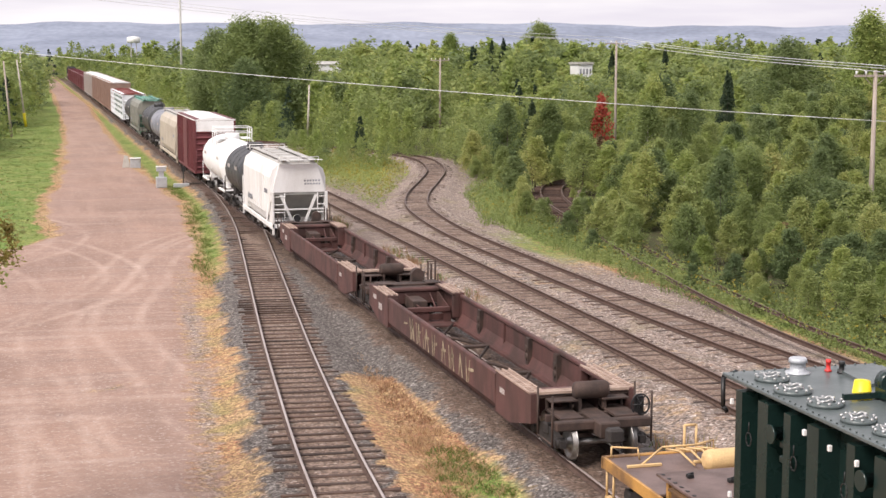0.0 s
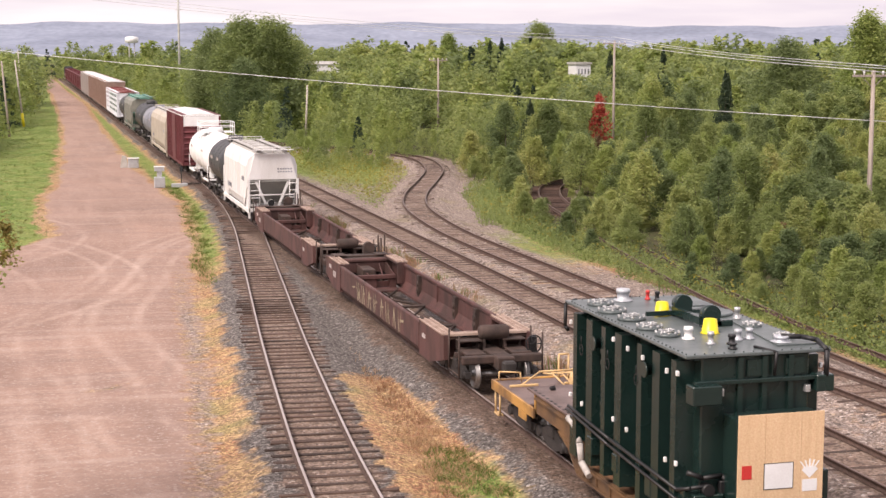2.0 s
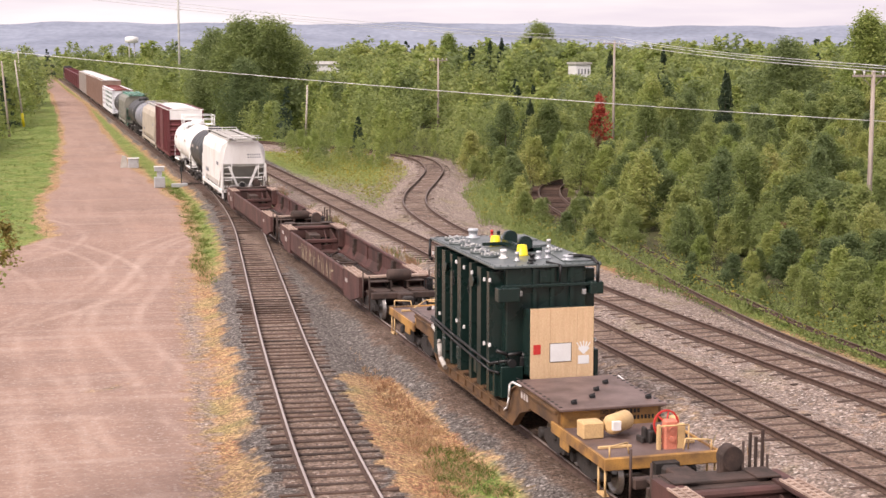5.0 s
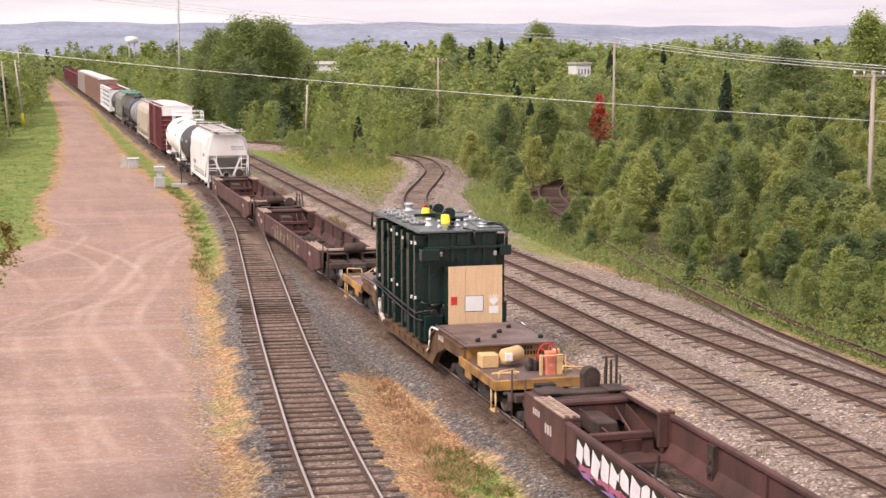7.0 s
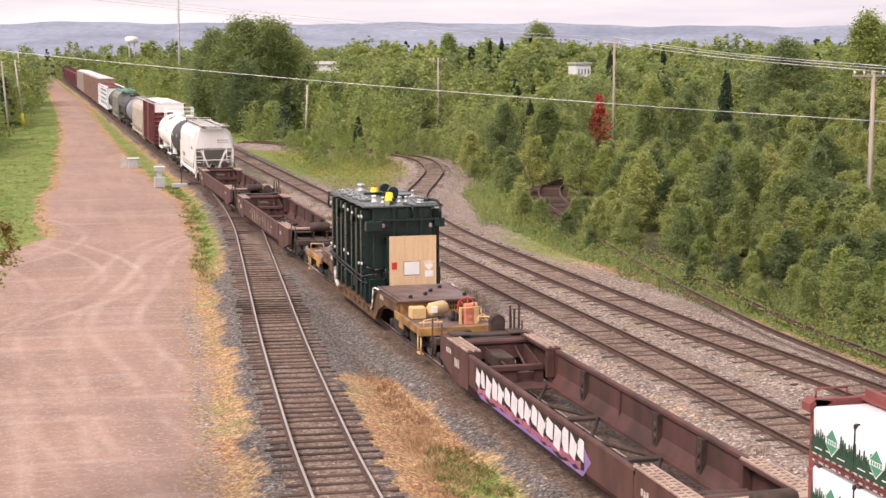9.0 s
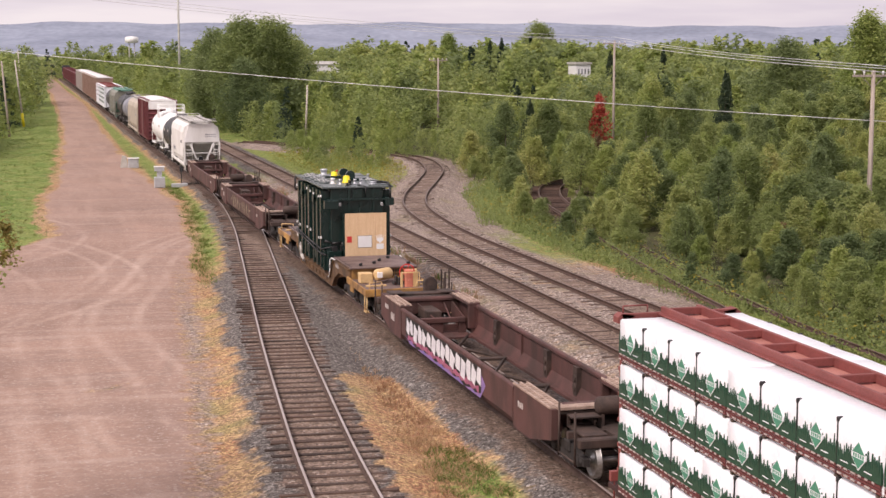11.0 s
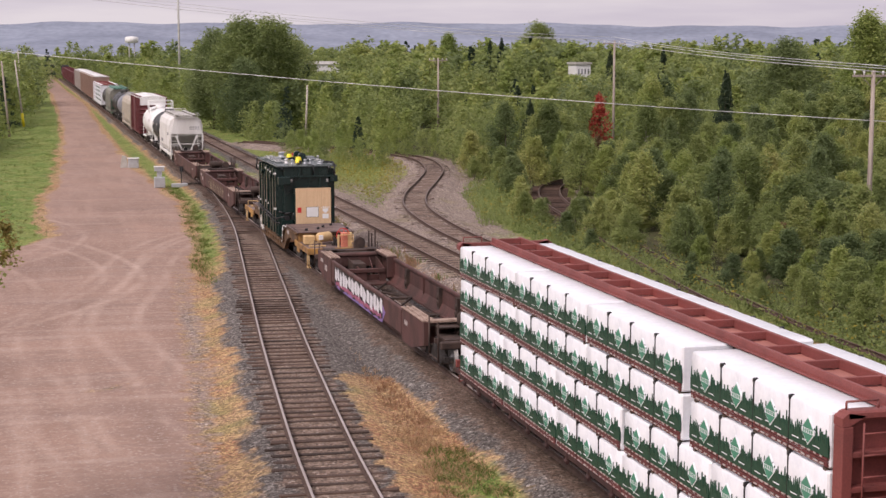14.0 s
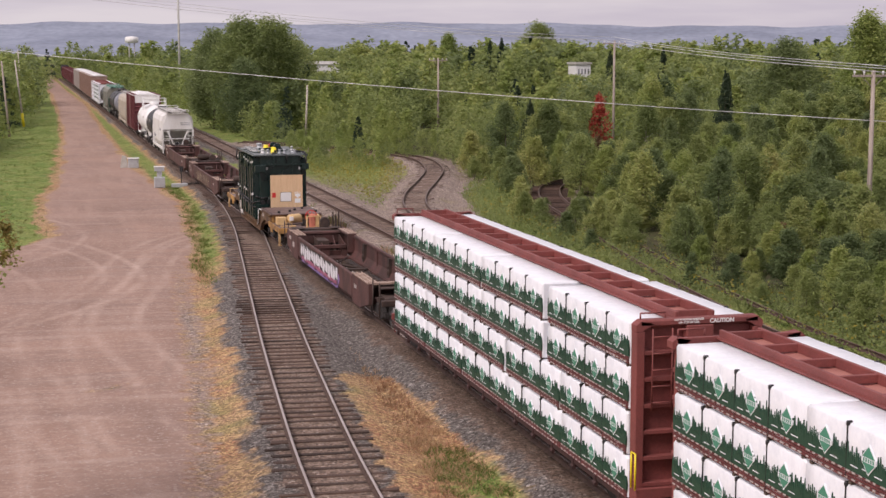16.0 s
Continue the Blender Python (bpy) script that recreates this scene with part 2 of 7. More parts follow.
L_GRASS = leafy("green_grass_blades", ((0.1, 0.15, 0.035), (0.14, 0.2, 0.045), (0.2, 0.22, 0.07)))


# ---- mesh helpers ----
def bm_new():
    return bmesh.new()


def box(bm, x0, y0, z0, x1, y1, z1, bevel=0.0):
    g = bmesh.ops.create_cube(bm, size=1.0, matrix=Matrix.Translation(((x0 + x1) / 2, (y0 + y1) / 2, (z0 + z1) / 2)) @ Matrix.Diagonal((abs(x1 - x0), abs(y1 - y0), abs(z1 - z0), 1)))
    if bevel:
        es = list({e for v in g["verts"] for e in v.link_edges})
        bmesh.ops.bevel(bm, geom=es, offset=bevel, segments=1, affect="EDGES", clamp_overlap=True)
    return g["verts"]


def rod(bm, a, b, r, seg=8, r2=None, caps=True):
    a, b = Vector(a), Vector(b)
    d = b - a
    m = Matrix.Translation((a + b) / 2) @ d.to_track_quat("Z", "Y").to_matrix().to_4x4()
    g = bmesh.ops.create_cone(bm, cap_ends=caps, segments=seg, radius1=r, radius2=r if r2 is None else r2, depth=d.length, matrix=m)
    for v in g["verts"]:
        for f in v.link_faces:
            f.smooth = len(f.verts) == 4
    return g["verts"]


def pipe(bm, pts, r, seg=6):
    for a, b in zip(pts[:-1], pts[1:]):
        rod(bm, a, b, r, seg)


def prism(bm, outline, lo, hi, axis="y"):
    """A solid of the outline (pairs), swept from lo to hi along an axis. Pairs are (x, z) for y, (y, z) for x and (x, y) for z."""
    def at(p, k):
        return {"y": (p[0], k, p[1]), "x": (k, p[0], p[1]), "z": (p[0], p[1], k)}[axis]
    a = [bm.verts.new(at(p, lo)) for p in outline]
    b = [bm.verts.new(at(p, hi)) for p in outline]
    n = len(outline)
    bm.faces.new(a)
    bm.faces.new(b[::-1])
    for i in range(n):
        bm.faces.new((a[i], b[i], b[(i + 1) % n], a[(i + 1) % n]))
    return a + b


def lathe(bm, profile, centre, axis="y", seg=24, hollow=False):
    """A round body: profile of (distance along the axis, radius)."""
    rings = []
    for d, r in profile:
        ring = []
        for k in range(seg):
            c, s = r * math.cos(2 * math.pi * k / seg), r * math.sin(2 * math.pi * k / seg)
            p = {"y": (c, d, s), "x": (d, c, s), "z": (c, s, d)}[axis]
            ring.append(bm.verts.new(Vector(centre) + Vector(p)))
        rings.append(ring)
    for a, b in zip(rings[:-1], rings[1:]):
        for k in range(seg):
            f = bm.faces.new((a[k], a[(k + 1) % seg], b[(k + 1) % seg], b[k]))
            f.smooth = True
    if hollow:
        for k in range(seg):
            bm.faces.new((rings[-1][k], rings[-1][(k + 1) % seg], rings[0][(k + 1) % seg], rings[0][k]))
        return
    bm.faces.new(rings[0])
    bm.faces.new(rings[-1][::-1])


def mesh_of(name, bm, material):
    bmesh.ops.recalc_face_normals(bm, faces=bm.faces)
    me = bpy.data.meshes.new(name)
    bm.to_mesh(me)
    bm.free()
    me.materials.append(material)
    return me


SMALL = ("graffiti_tag", "graffiti_drips", "graffiti_outline", "side_ribs", "lid_bolts", "side_seam", "lettering", "end_lettering", "stiffener", "deck_slot", "chain_and_bolts", "roof_seam", "brake_rigging", "conduit", "hand_rail", "end_corrugation", "grab_iron", "cable")


SPLIT = ("jacking_pad", "rear_stiffener", "tread", "step_platform", "end_frame_bar")


def islands(bm):
    """The connected pieces of a bmesh, as bmeshes of their own."""
    seen, out = set(), []
    bm.verts.ensure_lookup_table()
    for v in bm.verts:
        if v in seen:
            continue
        heap, group = [v], []
        seen.add(v)
        while heap:
            q = heap.pop()
            group.append(q)
            for e in q.link_edges:
                o = e.other_vert(q)
                if o not in seen:
                    seen.add(o)
                    heap.append(o)
        nb = bmesh.new()
        made = {q: nb.verts.new(q.co) for q in group}
        for f in {f for q in group for f in q.link_faces}:
            nb.faces.new([made[q] for q in f.verts])
        out.append(nb)
    bm.free()
    return out


def part(name, bm, material, parent=None, label=""):
    if name in SPLIT:
        done = None
        for piece in islands(bm):
            done = one_part(name, piece, material, parent, label)
        return done
    return one_part(name, bm, material, parent, label)


def one_part(name, bm, material, parent=None, label=""):
    ob = new(name, mesh_of(name, bm, material))
    if parent:
        ob.parent = parent
    if label:
        ob["label"] = label
    if name in SMALL:
        ob["kind"] = "stuff"
    return ob


def thing(name, label, category, group="", kind="", at=None):
    ob = tagged(new(name), label, category, group, kind)
    if at:
        ob.location = at
    return ob


def raw_mesh(name, verts, faces, material, smooth=False):
    me = bpy.data.meshes.new(name)
    verts = np.asarray(verts, np.float32)
    faces = np.asarray(faces, np.int32)
    k = faces.shape[1]
    me.vertices.add(len(verts))
    me.vertices.foreach_set("co", verts.ravel())
    me.loops.add(faces.size)
    me.loops.foreach_set("vertex_index", faces.ravel())
    me.polygons.add(len(faces))
    me.polygons.foreach_set("loop_start", np.arange(0, faces.size, k, dtype=np.int32))
    me.polygons.foreach_set("loop_total", np.full(len(faces), k, np.int32))
    if smooth:
        me.polygons.foreach_set("use_smooth", np.ones(len(faces), bool))
    me.update()
    me.materials.append(material)
    return me


def rand(a, b):
    return a + (b - a) * random.random()


# ---- the lie of the land: X across the railway, Y along it, rail heads at z = 0 ----
LEFT_TRACK = [(-6.85, 28), (-6.5, 33), (-6.22, 37), (-5.7, 43), (-4.9, 51.6), (-3.55, 64.8), (-2.6, 74), (-1.5, 85), (-0.75, 95), (-0.2, 106), (0, 114)]
MAIN_TRACK = [(0, -80), (0, 100), (0, 400), (0, 760)]
SECOND_TRACK = [(6.3, 20), (6.3, 100), (6.35, 180), (6.4, 300), (6.4, 500)]
SPUR_TRACK = [(10.9, 28), (10.5, 39), (10.1, 45), (9.67, 53), (9.45, 63), (9.3, 73), (9.35, 81), (10.0, 89.5), (11.05, 96.5), (13.1, 104.2), (16.5, 114.2), (19.6, 124), (21.5, 134), (21.6, 141), (19.5, 150), (15, 160), (10, 170)]
OLD_TRACK = [(12.8, 38), (13.0, 45), (13.3, 51), (14.6, 62), (16.5, 74), (18.2, 83.2), (19.9, 93), (21.6, 100), (24.2, 107), (27.5, 111.5), (33, 114)]


def smooth_path(pts, step):
    """Points step metres apart on a smooth line through pts, with their headings."""
    p = [Vector((*q, 0)) for q in pts]
    p = [2 * p[0] - p[1], *p, 2 * p[-1] - p[-2]]
    fine = []
    for i in range(1, len(p) - 2):
        n = max(2, int((p[i + 1] - p[i]).length / 0.25))
        for k in range(n):
            t = k / n
            fine.append(0.5 * (2 * p[i] + (p[i + 1] - p[i - 1]) * t + (2 * p[i - 1] - 5 * p[i] + 4 * p[i + 1] - p[i + 2]) * t * t + (3 * p[i] - p[i - 1] - 3 * p[i + 1] + p[i + 2]) * t ** 3))
    fine.append(p[-2])
    out, gone = [], step
    for a, b in zip(fine[:-1], fine[1:]):
        gone += (b - a).length
        if gone >= step:
            gone = 0
            out.append((b.x, b.y, math.atan2(-(b - a).x, (b - a).y)))
    return out


TRACKS = {"left": smooth_path(LEFT_TRACK, 0.52), "main": smooth_path(MAIN_TRACK, 0.54), "second": smooth_path(SECOND_TRACK, 0.54), "spur": smooth_path(SPUR_TRACK, 0.6), "old": smooth_path(OLD_TRACK, 0.65)}
ROAD_R = np.array([(-9.3, 20), (-8.95, 34.5), (-8.55, 38.6), (-7.9, 45.3), (-7.15, 54.5), (-6.55, 65), (-5.6, 78), (-4.9, 84.9), (-3.49, 105.4), (-4.33, 127.7), (-4.57, 161.2), (-4.09, 217.2), (-2.94, 299.7), (-3.6, 420), (-3.6, 900)])
ROAD_L = np.array([(-60, 80), (-14.8, 81.6), (-13.1, 84.3), (-12.0, 88), (-12.4, 99), (-12.2, 111), (-11.0, 125), (-9.4, 180), (-8.4, 241), (-7.9, 322), (-7.6, 485), (-7.6, 900)])


def dist_to(name, X, Y):
    """Distance of a grid of points from a track's centre line."""
    best = np.full(X.shape, 1e9)
    for x, y, _ in TRACKS[name][::3]:
        near = np.abs(Y - y) < 6
        best[near] = np.minimum(best[near], np.hypot(X[near] - x, Y[near] - y))
    return best


def sstep(a, b, v):
    t = np.clip((v - a) / (b - a), 0, 1)
    return t * t * (3 - 2 * t)


def wob(X, Y, k, seed=0.0):
    """Smooth uneven noise between about -1 and 1, in cells of 2.2 / k metres."""
    total = 0.0
    for octave, (gain, turn) in enumerate(((0.72, 0.4), (0.4, 1.3), (0.24, 2.2))):
        f = k / 2.2 * 2.1 ** octave
        u = (X * math.cos(turn) + Y * math.sin(turn)) * f + 17.3 * seed + 5.1 * octave
        v = (Y * math.cos(turn) - X * math.sin(turn)) * f + 9.7 * seed + 31.7 * octave
        iu, iv = np.floor(u), np.floor(v)
        fu, fv = u - iu, v - iv
        fu, fv = fu * fu * (3 - 2 * fu), fv * fv * (3 - 2 * fv)
        corner = [[np.modf(np.abs(np.sin((iu + a) * 12.9898 + (iv + b) * 78.233) * 43758.5453))[0] for b in (0, 1)] for a in (0, 1)]
        low = corner[0][0] * (1 - fv) + corner[0][1] * fv
        high = corner[1][0] * (1 - fv) + corner[1][1] * fv
        total = total + gain * 2 * (low * (1 - fu) + high * fu - 0.5)
    return total


# ---- ground ----
def spaced(lo, hi, step, far_lo, far_hi, grow=1.25):
    mid = list(np.arange(lo, hi + 1e-6, step))
    a, d, left = lo, step, []
    while a > far_lo:
        d *= grow
        a -= d
        left.append(a)
    b, d, right = hi, step, []
    while b < far_hi:
        d *= grow
        b += d
        right.append(b)
    return np.array(left[::-1] + mid + right)


def ground_zones(X, Y):
    dl, dm, d2 = (dist_to(k, X, Y) for k in ("left", "main", "second"))
    ds, do = dist_to("spur", X, Y), dist_to("old", X, Y)
    dm, d2 = np.abs(X), np.where(Y > 15, np.abs(X - 6.33), 1e9)
    rr = np.interp(Y, ROAD_R[:, 1], ROAD_R[:, 0])
    rl = np.where(Y < 81.6, -60.0, np.interp(Y, ROAD_L[:, 1], ROAD_L[:, 0]))
    road = sstep(-0.5, 0.5, np.minimum(rr - X, X - rl) + 0.5 * wob(X, Y, 0.5))
    dmin = np.minimum(np.minimum(dl, dm), np.minimum(d2, ds))
    gravel = 1 - sstep(1.5, 2.3, dmin + 0.4 * wob(X, Y, 0.7, 2))
    gravel = np.maximum(gravel, sstep(-2.6, -1.9, X + 0.5 * wob(X, Y, 0.6)) * (1 - sstep(9.5, 11.5, X - np.clip(Y - 84, 0, 99) * 0.05 + 0.6 * wob(X, Y, 0.4, 5))) * (1 - sstep(92, 110, Y + 0.0 * X)))
    gravel = np.maximum(gravel, sstep(-6.2, -5.2, X) * sstep(0.5, -0.5, X) * sstep(46.0, 48.0, Y + 0.9 * wob(X, Y, 0.9, 8)) * sstep(72, 66, Y))
    gravel = gravel * (1 - sstep(-2.0, -2.35, X + 0.25 * wob(X, Y, 1.1, 9)) * sstep(47.0, 45.6, Y + 0.9 * wob(X, Y, 0.9, 8)) * sstep(1.35, 1.7, dl) * (X > -6.4))
    pink = sstep(2.4, 1.6, np.minimum(np.abs(ds - 2.3), ds + 1.2)) * sstep(70, 92, Y) + (1 - sstep(1.5, 3.0, ds)) * sstep(92, 105, Y)
    pink = np.maximum(pink, (1 - sstep(1.2, 2.0, np.abs(X - 12.0 + 0.4 * wob(X, Y, 0.3)))) * sstep(82, 60, Y) * 0.9)
    pink = np.maximum(pink, (1 - sstep(1.6, 3.0, do)) * sstep(88, 98, Y))
    pink = np.maximum(pink, 0.95 * sstep(2.2, 3.6, X) * sstep(13, 11, X) * (0.92 + 0.3 * wob(X, Y, 0.25, 3)) * sstep(140, 110, Y))
    gravel = gravel * (1 - np.clip(pink, 0, 1) * sstep(0.45, 1.2, np.minimum(ds, d2)) * 0.97)
    shoulder = np.exp(-((X - rr + 0.55) / 0.55) ** 2) * sstep(80, 66, Y) * (0.8 + 0.3 * wob(X, Y, 0.7))
    hole = np.exp(-((X + 11.3) / 1.1) ** 2 - ((Y - 47.3 - 0.25 * (X + 11.3)) / 0.45) ** 2) * (0.75 + 0.5 * wob(X, Y, 2.5))
    road = road * (1 - 0.75 * np.clip(hole, 0, 1))
    gravel = np.maximum(gravel, 0.9 * np.clip(hole, 0, 1))
    road = road * (1 - 0.8 * np.clip(shoulder, 0, 1))
    pink = np.maximum(pink, 0.9 * np.clip(shoulder, 0, 1))
    grass = np.zeros_like(X)
    grass = np.maximum(grass, sstep(0.2, 1.2, rl - X + 0.5 * wob(X, Y, 0.8)) * sstep(70, 84, Y))
    verge = sstep(0.3, 1.0, X - rr) * sstep(1.2, 2.2, dl) * sstep(1.8, 2.4, dm)
    grass = np.maximum(grass, verge * sstep(64, 78, Y + 5 * wob(X, Y, 0.5)) * 0.75)
    grass = np.maximum(grass, 0.8 * np.exp(-((X + 2.9) / 0.9) ** 2 - ((Y - 34) / 3.0) ** 2))
    grass = np.maximum(grass, sstep(13.2, 14.5, X + 0.5 * wob(X, Y, 0.5)) * 0.8)
    grass = np.maximum(grass, sstep(2.3, 4.0, X - 6.3) * sstep(98, 112, Y) * (1 - np.clip(pink, 0, 1)) * 0.7)
    foul = np.maximum(1 - sstep(0.95, 1.5, dl + 0.25 * wob(X, Y, 0.9, 4)), 0.95 * (1 - sstep(0.75, 1.25, np.minimum(d2, ds) + 0.15 * wob(X, Y, 1.1))))
    litter = sstep(14.6, 16.2, X + 0.6 * wob(X, Y, 0.5, 11)) * sstep(96, 92, Y) + sstep(23.5, 26, X) * sstep(92, 96, Y)
    # strip along the main track: oily soil plus the train's painted shade
    oil_shade = (1 - sstep(1.15, 2.0, dm + 0.35 * wob(X, Y, 0.8, 7))) * 0.95
    foul = np.maximum(foul, oil_shade)
    return road, np.clip(grass, 0, 1), np.clip(gravel, 0, 1), np.clip(pink, 0, 1), np.clip(foul, 0, 1), np.clip(oil_shade, 0, 1), litter, dmin


def build_ground():
    xs = spaced(-34, 34, 0.42, -4200, 4200)
    ys = spaced(26, 160, 0.55, -400, 4800, 1.18)
    X, Y = np.meshgrid(xs, ys)
    road, grass, gravel, pink, foul, oil_shade, litter, dmin = ground_zones(X, Y)
    Z = -0.50 + 0.06 * wob(X, Y, 0.8) + 0.03 * wob(X, Y, 2.3, 1)
    Z = Z * (1 - road) + road * (-0.44 + 0.02 * wob(X, Y, 0.35, 4))
    bed = 1 - sstep(1.45, 2.7, dmin)
    Z = Z * (1 - bed) + bed * (np.where(X > 2.5, -0.176, np.where(np.abs(X) < np.where(Y > 84, 0.0, 2.4), -0.168, -0.2)) + 0.016 * wob(X, Y, 3.1) + 0.012 * wob(X, Y, 0.9, 3))
    Z -= sstep(200, 900, np.hypot(X, Y)) * 2.0
    ny, nx = X.shape
    idx = np.arange(ny * nx).reshape(ny, nx)
    faces = np.stack([idx[:-1, :-1], idx[:-1, 1:], idx[1:, 1:], idx[1:, :-1]], -1).reshape(-1, 4)
    me = raw_mesh("ground", np.stack([X, Y, Z], -1).reshape(-1, 3), faces, ground_material(), True)
    for nm, v in (("zone", np.stack([road, grass, gravel, pink], -1)), ("fouled_shaded", np.stack([foul, oil_shade, litter, foul], -1))):
        at = me.color_attributes.new(nm, "FLOAT_COLOR", "POINT")
        at.data.foreach_set("color", v.reshape(-1).astype(np.float32))
    return tagged(new("ground", me), "dirt, gravel, ballast and dry grass railway ground", "ground", kind="structure")


def ground_material():
    m = bpy.data.materials.new("yard_ground")
    m.use_nodes = True
    nt = m.node_tree
    N, L = nt.nodes, nt.links
    b = N["Principled BSDF"]
    tc = N.new("ShaderNodeTexCoord")

    def noise(scale, detail=4, vec=None, rough=0.55):
        n = N.new("ShaderNodeTexNoise")
        n.inputs["Scale"].default_value, n.inputs["Detail"].default_value, n.inputs["Roughness"].default_value = scale, detail, rough
        L.new(vec if vec else tc.outputs["Object"], n.inputs["Vector"])
        return n.outputs["Fac"]

    def rng(src, a, b_, c=0.0, d=1.0):
        r = N.new("ShaderNodeMapRange")
        for k, v in zip((1, 2, 3, 4), (a, b_, c, d)):
            r.inputs[k].default_value = v
        L.new(src, r.inputs[0])
        return r.outputs[0]

    def mix(fac, a, b_, mode="MIX"):
        x = N.new("ShaderNodeMix")
        x.data_type, x.blend_type = "RGBA", mode
        for s, v in ((0, fac), (6, a), (7, b_)):
            if isinstance(v, tuple):
                x.inputs[s].default_value = (*v, 1)
            elif isinstance(v, float):
                x.inputs[s].default_value = v
            else:
                L.new(v, x.inputs[s])
        return x.outputs[2]

    def stretched(sc):
        mp = N.new("ShaderNodeMapping")
        mp.inputs["Scale"].default_value = sc
        L.new(tc.outputs["Object"], mp.inputs[0])
        return mp.outputs[0]

    at = N.new("ShaderNodeAttribute")
    at.attribute_name = "zone"
    sep = N.new("ShaderNodeSeparateColor")
    L.new(at.outputs["Color"], sep.inputs[0])
    edge = noise(2.2, 6)

    def mask(src, w=0.22):
        add = N.new("ShaderNodeMath")
        add.operation = "ADD"
        L.new(src, add.inputs[0])
        L.new(rng(edge, 0.3, 0.7, -0.28, 0.28), add.inputs[1])
        return rng(add.outputs[0], 0.5 - w, 0.5 + w)

    vor = N.new("ShaderNodeTexVoronoi")
    vor.inputs["Scale"].default_value = 16
    L.new(tc.outputs["Object"], vor.inputs["Vector"])
    stone = N.new("ShaderNodeSeparateColor")
    L.new(vor.outputs["Color"], stone.inputs[0])
    chips = N.new("ShaderNodeTexVoronoi")
    chips.inputs["Scale"].default_value = 13
    L.new(tc.outputs["Object"], chips.inputs["Vector"])
    chip = N.new("ShaderNodeSeparateColor")
    L.new(chips.outputs["Color"], chip.inputs[0])
    # dry grass and soil
    dry = mix(rng(noise(1.1), 0.36, 0.64), (0.40, 0.265, 0.15), (0.29, 0.18, 0.12))
    dry = mix(rng(noise(0.35, 4), 0.44, 0.60), dry, (0.31, 0.145, 0.085))
    dry = mix(rng(noise(7, 6), 0.42, 0.6, 0, 0.7), dry, (0.56, 0.40, 0.19))
    dry = mix(rng(noise(19, 5), 0.45, 0.6, 0, 0.65), dry, (0.16, 0.10, 0.065))
    dry = mix(rng(noise(0.55, 5), 0.54, 0.68, 0, 0.6), dry, (0.2, 0.19, 0.07))
    # green grass
    grn = mix(rng(noise(0.5), 0.38, 0.62), (0.13, 0.2, 0.045), (0.22, 0.25, 0.075))
    grn = mix(rng(noise(11, 5), 0.42, 0.65, 0, 0.55), grn, (0.08, 0.125, 0.028))
    grn = mix(rng(noise(1.4, 5), 0.58, 0.7, 0, 0.6), grn, (0.35, 0.27, 0.13))
    # ballast
    bal = mix(rng(noise(0.7), 0.35, 0.65), (0.11, 0.094, 0.086), (0.072, 0.06, 0.054))
    bal = mix(rng(stone.outputs[0], 0.0, 1.0, 0.0, 0.8), bal, mix(rng(stone.outputs[1], 0, 1), (0.04, 0.034, 0.031), (0.30, 0.275, 0.255)))
    bal = mix(rng(chip.outputs[0], 0.9, 0.96, 0, 0.45), bal, (0.42, 0.385, 0.36))
    bal = mix(rng(chip.outputs[1], 0.80, 0.9, 0, 0.5), bal, (0.05, 0.042, 0.038))
    # pinkish shale
    pk = mix(rng(noise(0.9, 5), 0.38, 0.62), (0.27, 0.205, 0.17), (0.185, 0.138, 0.115))
    pk = mix(rng(stone.outputs[0], 0.0, 1.0, 0.0, 0.72), pk, mix(rng(stone.outputs[1], 0, 1), (0.075, 0.056, 0.047), (0.50, 0.42, 0.37)))
    pk = mix(rng(chip.outputs[0], 0.9, 0.96, 0, 0.6), pk, (0.6, 0.54, 0.5))
    pk = mix(rng(chip.outputs[1], 0.78, 0.9, 0, 0.5), pk, (0.07, 0.055, 0.048))
    pk = mix(rng(noise(0.4, 5), 0.55, 0.68, 0, 0.5), pk, (0.20, 0.17, 0.09))
    # road: packed dirt crossed by curving wheel marks
    rd = mix(rng(noise(0.13, 4), 0.35, 0.65), (0.322, 0.208, 0.162), (0.245, 0.160, 0.127))
    rd = mix(rng(noise(1.0, 5, stretched((0.9, 0.09, 1))), 0.42, 0.62, 0, 0.35), rd, (0.42, 0.29, 0.235))
    rd = mix(rng(noise(1.0, 6, stretched((0.3, 0.4, 1))), 0.5, 0.68, 0, 0.5), rd, (0.25, 0.172, 0.145))
    rd = mix(rng(noise(1.0, 7, stretched((0.13, 1.5, 1))), 0.54, 0.68, 0, 0.4), rd, (0.43, 0.325, 0.275))
    rd = mix(rng(noise(1.0, 7, stretched((0.2, 1.1, 1))), 0.56, 0.68, 0, 0.4), rd, (0.22, 0.155, 0.13))
    warp = N.new("ShaderNodeVectorMath")
    warp.operation = "ADD"
    bend = N.new("ShaderNodeTexNoise")
    bend.inputs["Scale"].default_value, bend.inputs["Detail"].default_value = 0.045, 1
    L.new(tc.outputs["Object"], bend.inputs["Vector"])
    push = N.new("ShaderNodeVectorMath")
    push.operation = "SCALE"
    push.inputs["Scale"].default_value = 3.0
    L.new(bend.outputs["Color"], push.inputs[0])
    L.new(tc.outputs["Object"], warp.inputs[0])
    L.new(push.outputs[0], warp.inputs[1])

    def band(src, at_, half, soft):
        """1 where src lies within half of at_."""
        off = N.new("ShaderNodeMath")
        off.operation = "SUBTRACT"
        L.new(src, off.inputs[0])
        off.inputs[1].default_value = at_
        size = N.new("ShaderNodeMath")
        size.operation = "ABSOLUTE"
        L.new(off.outputs[0], size.inputs[0])
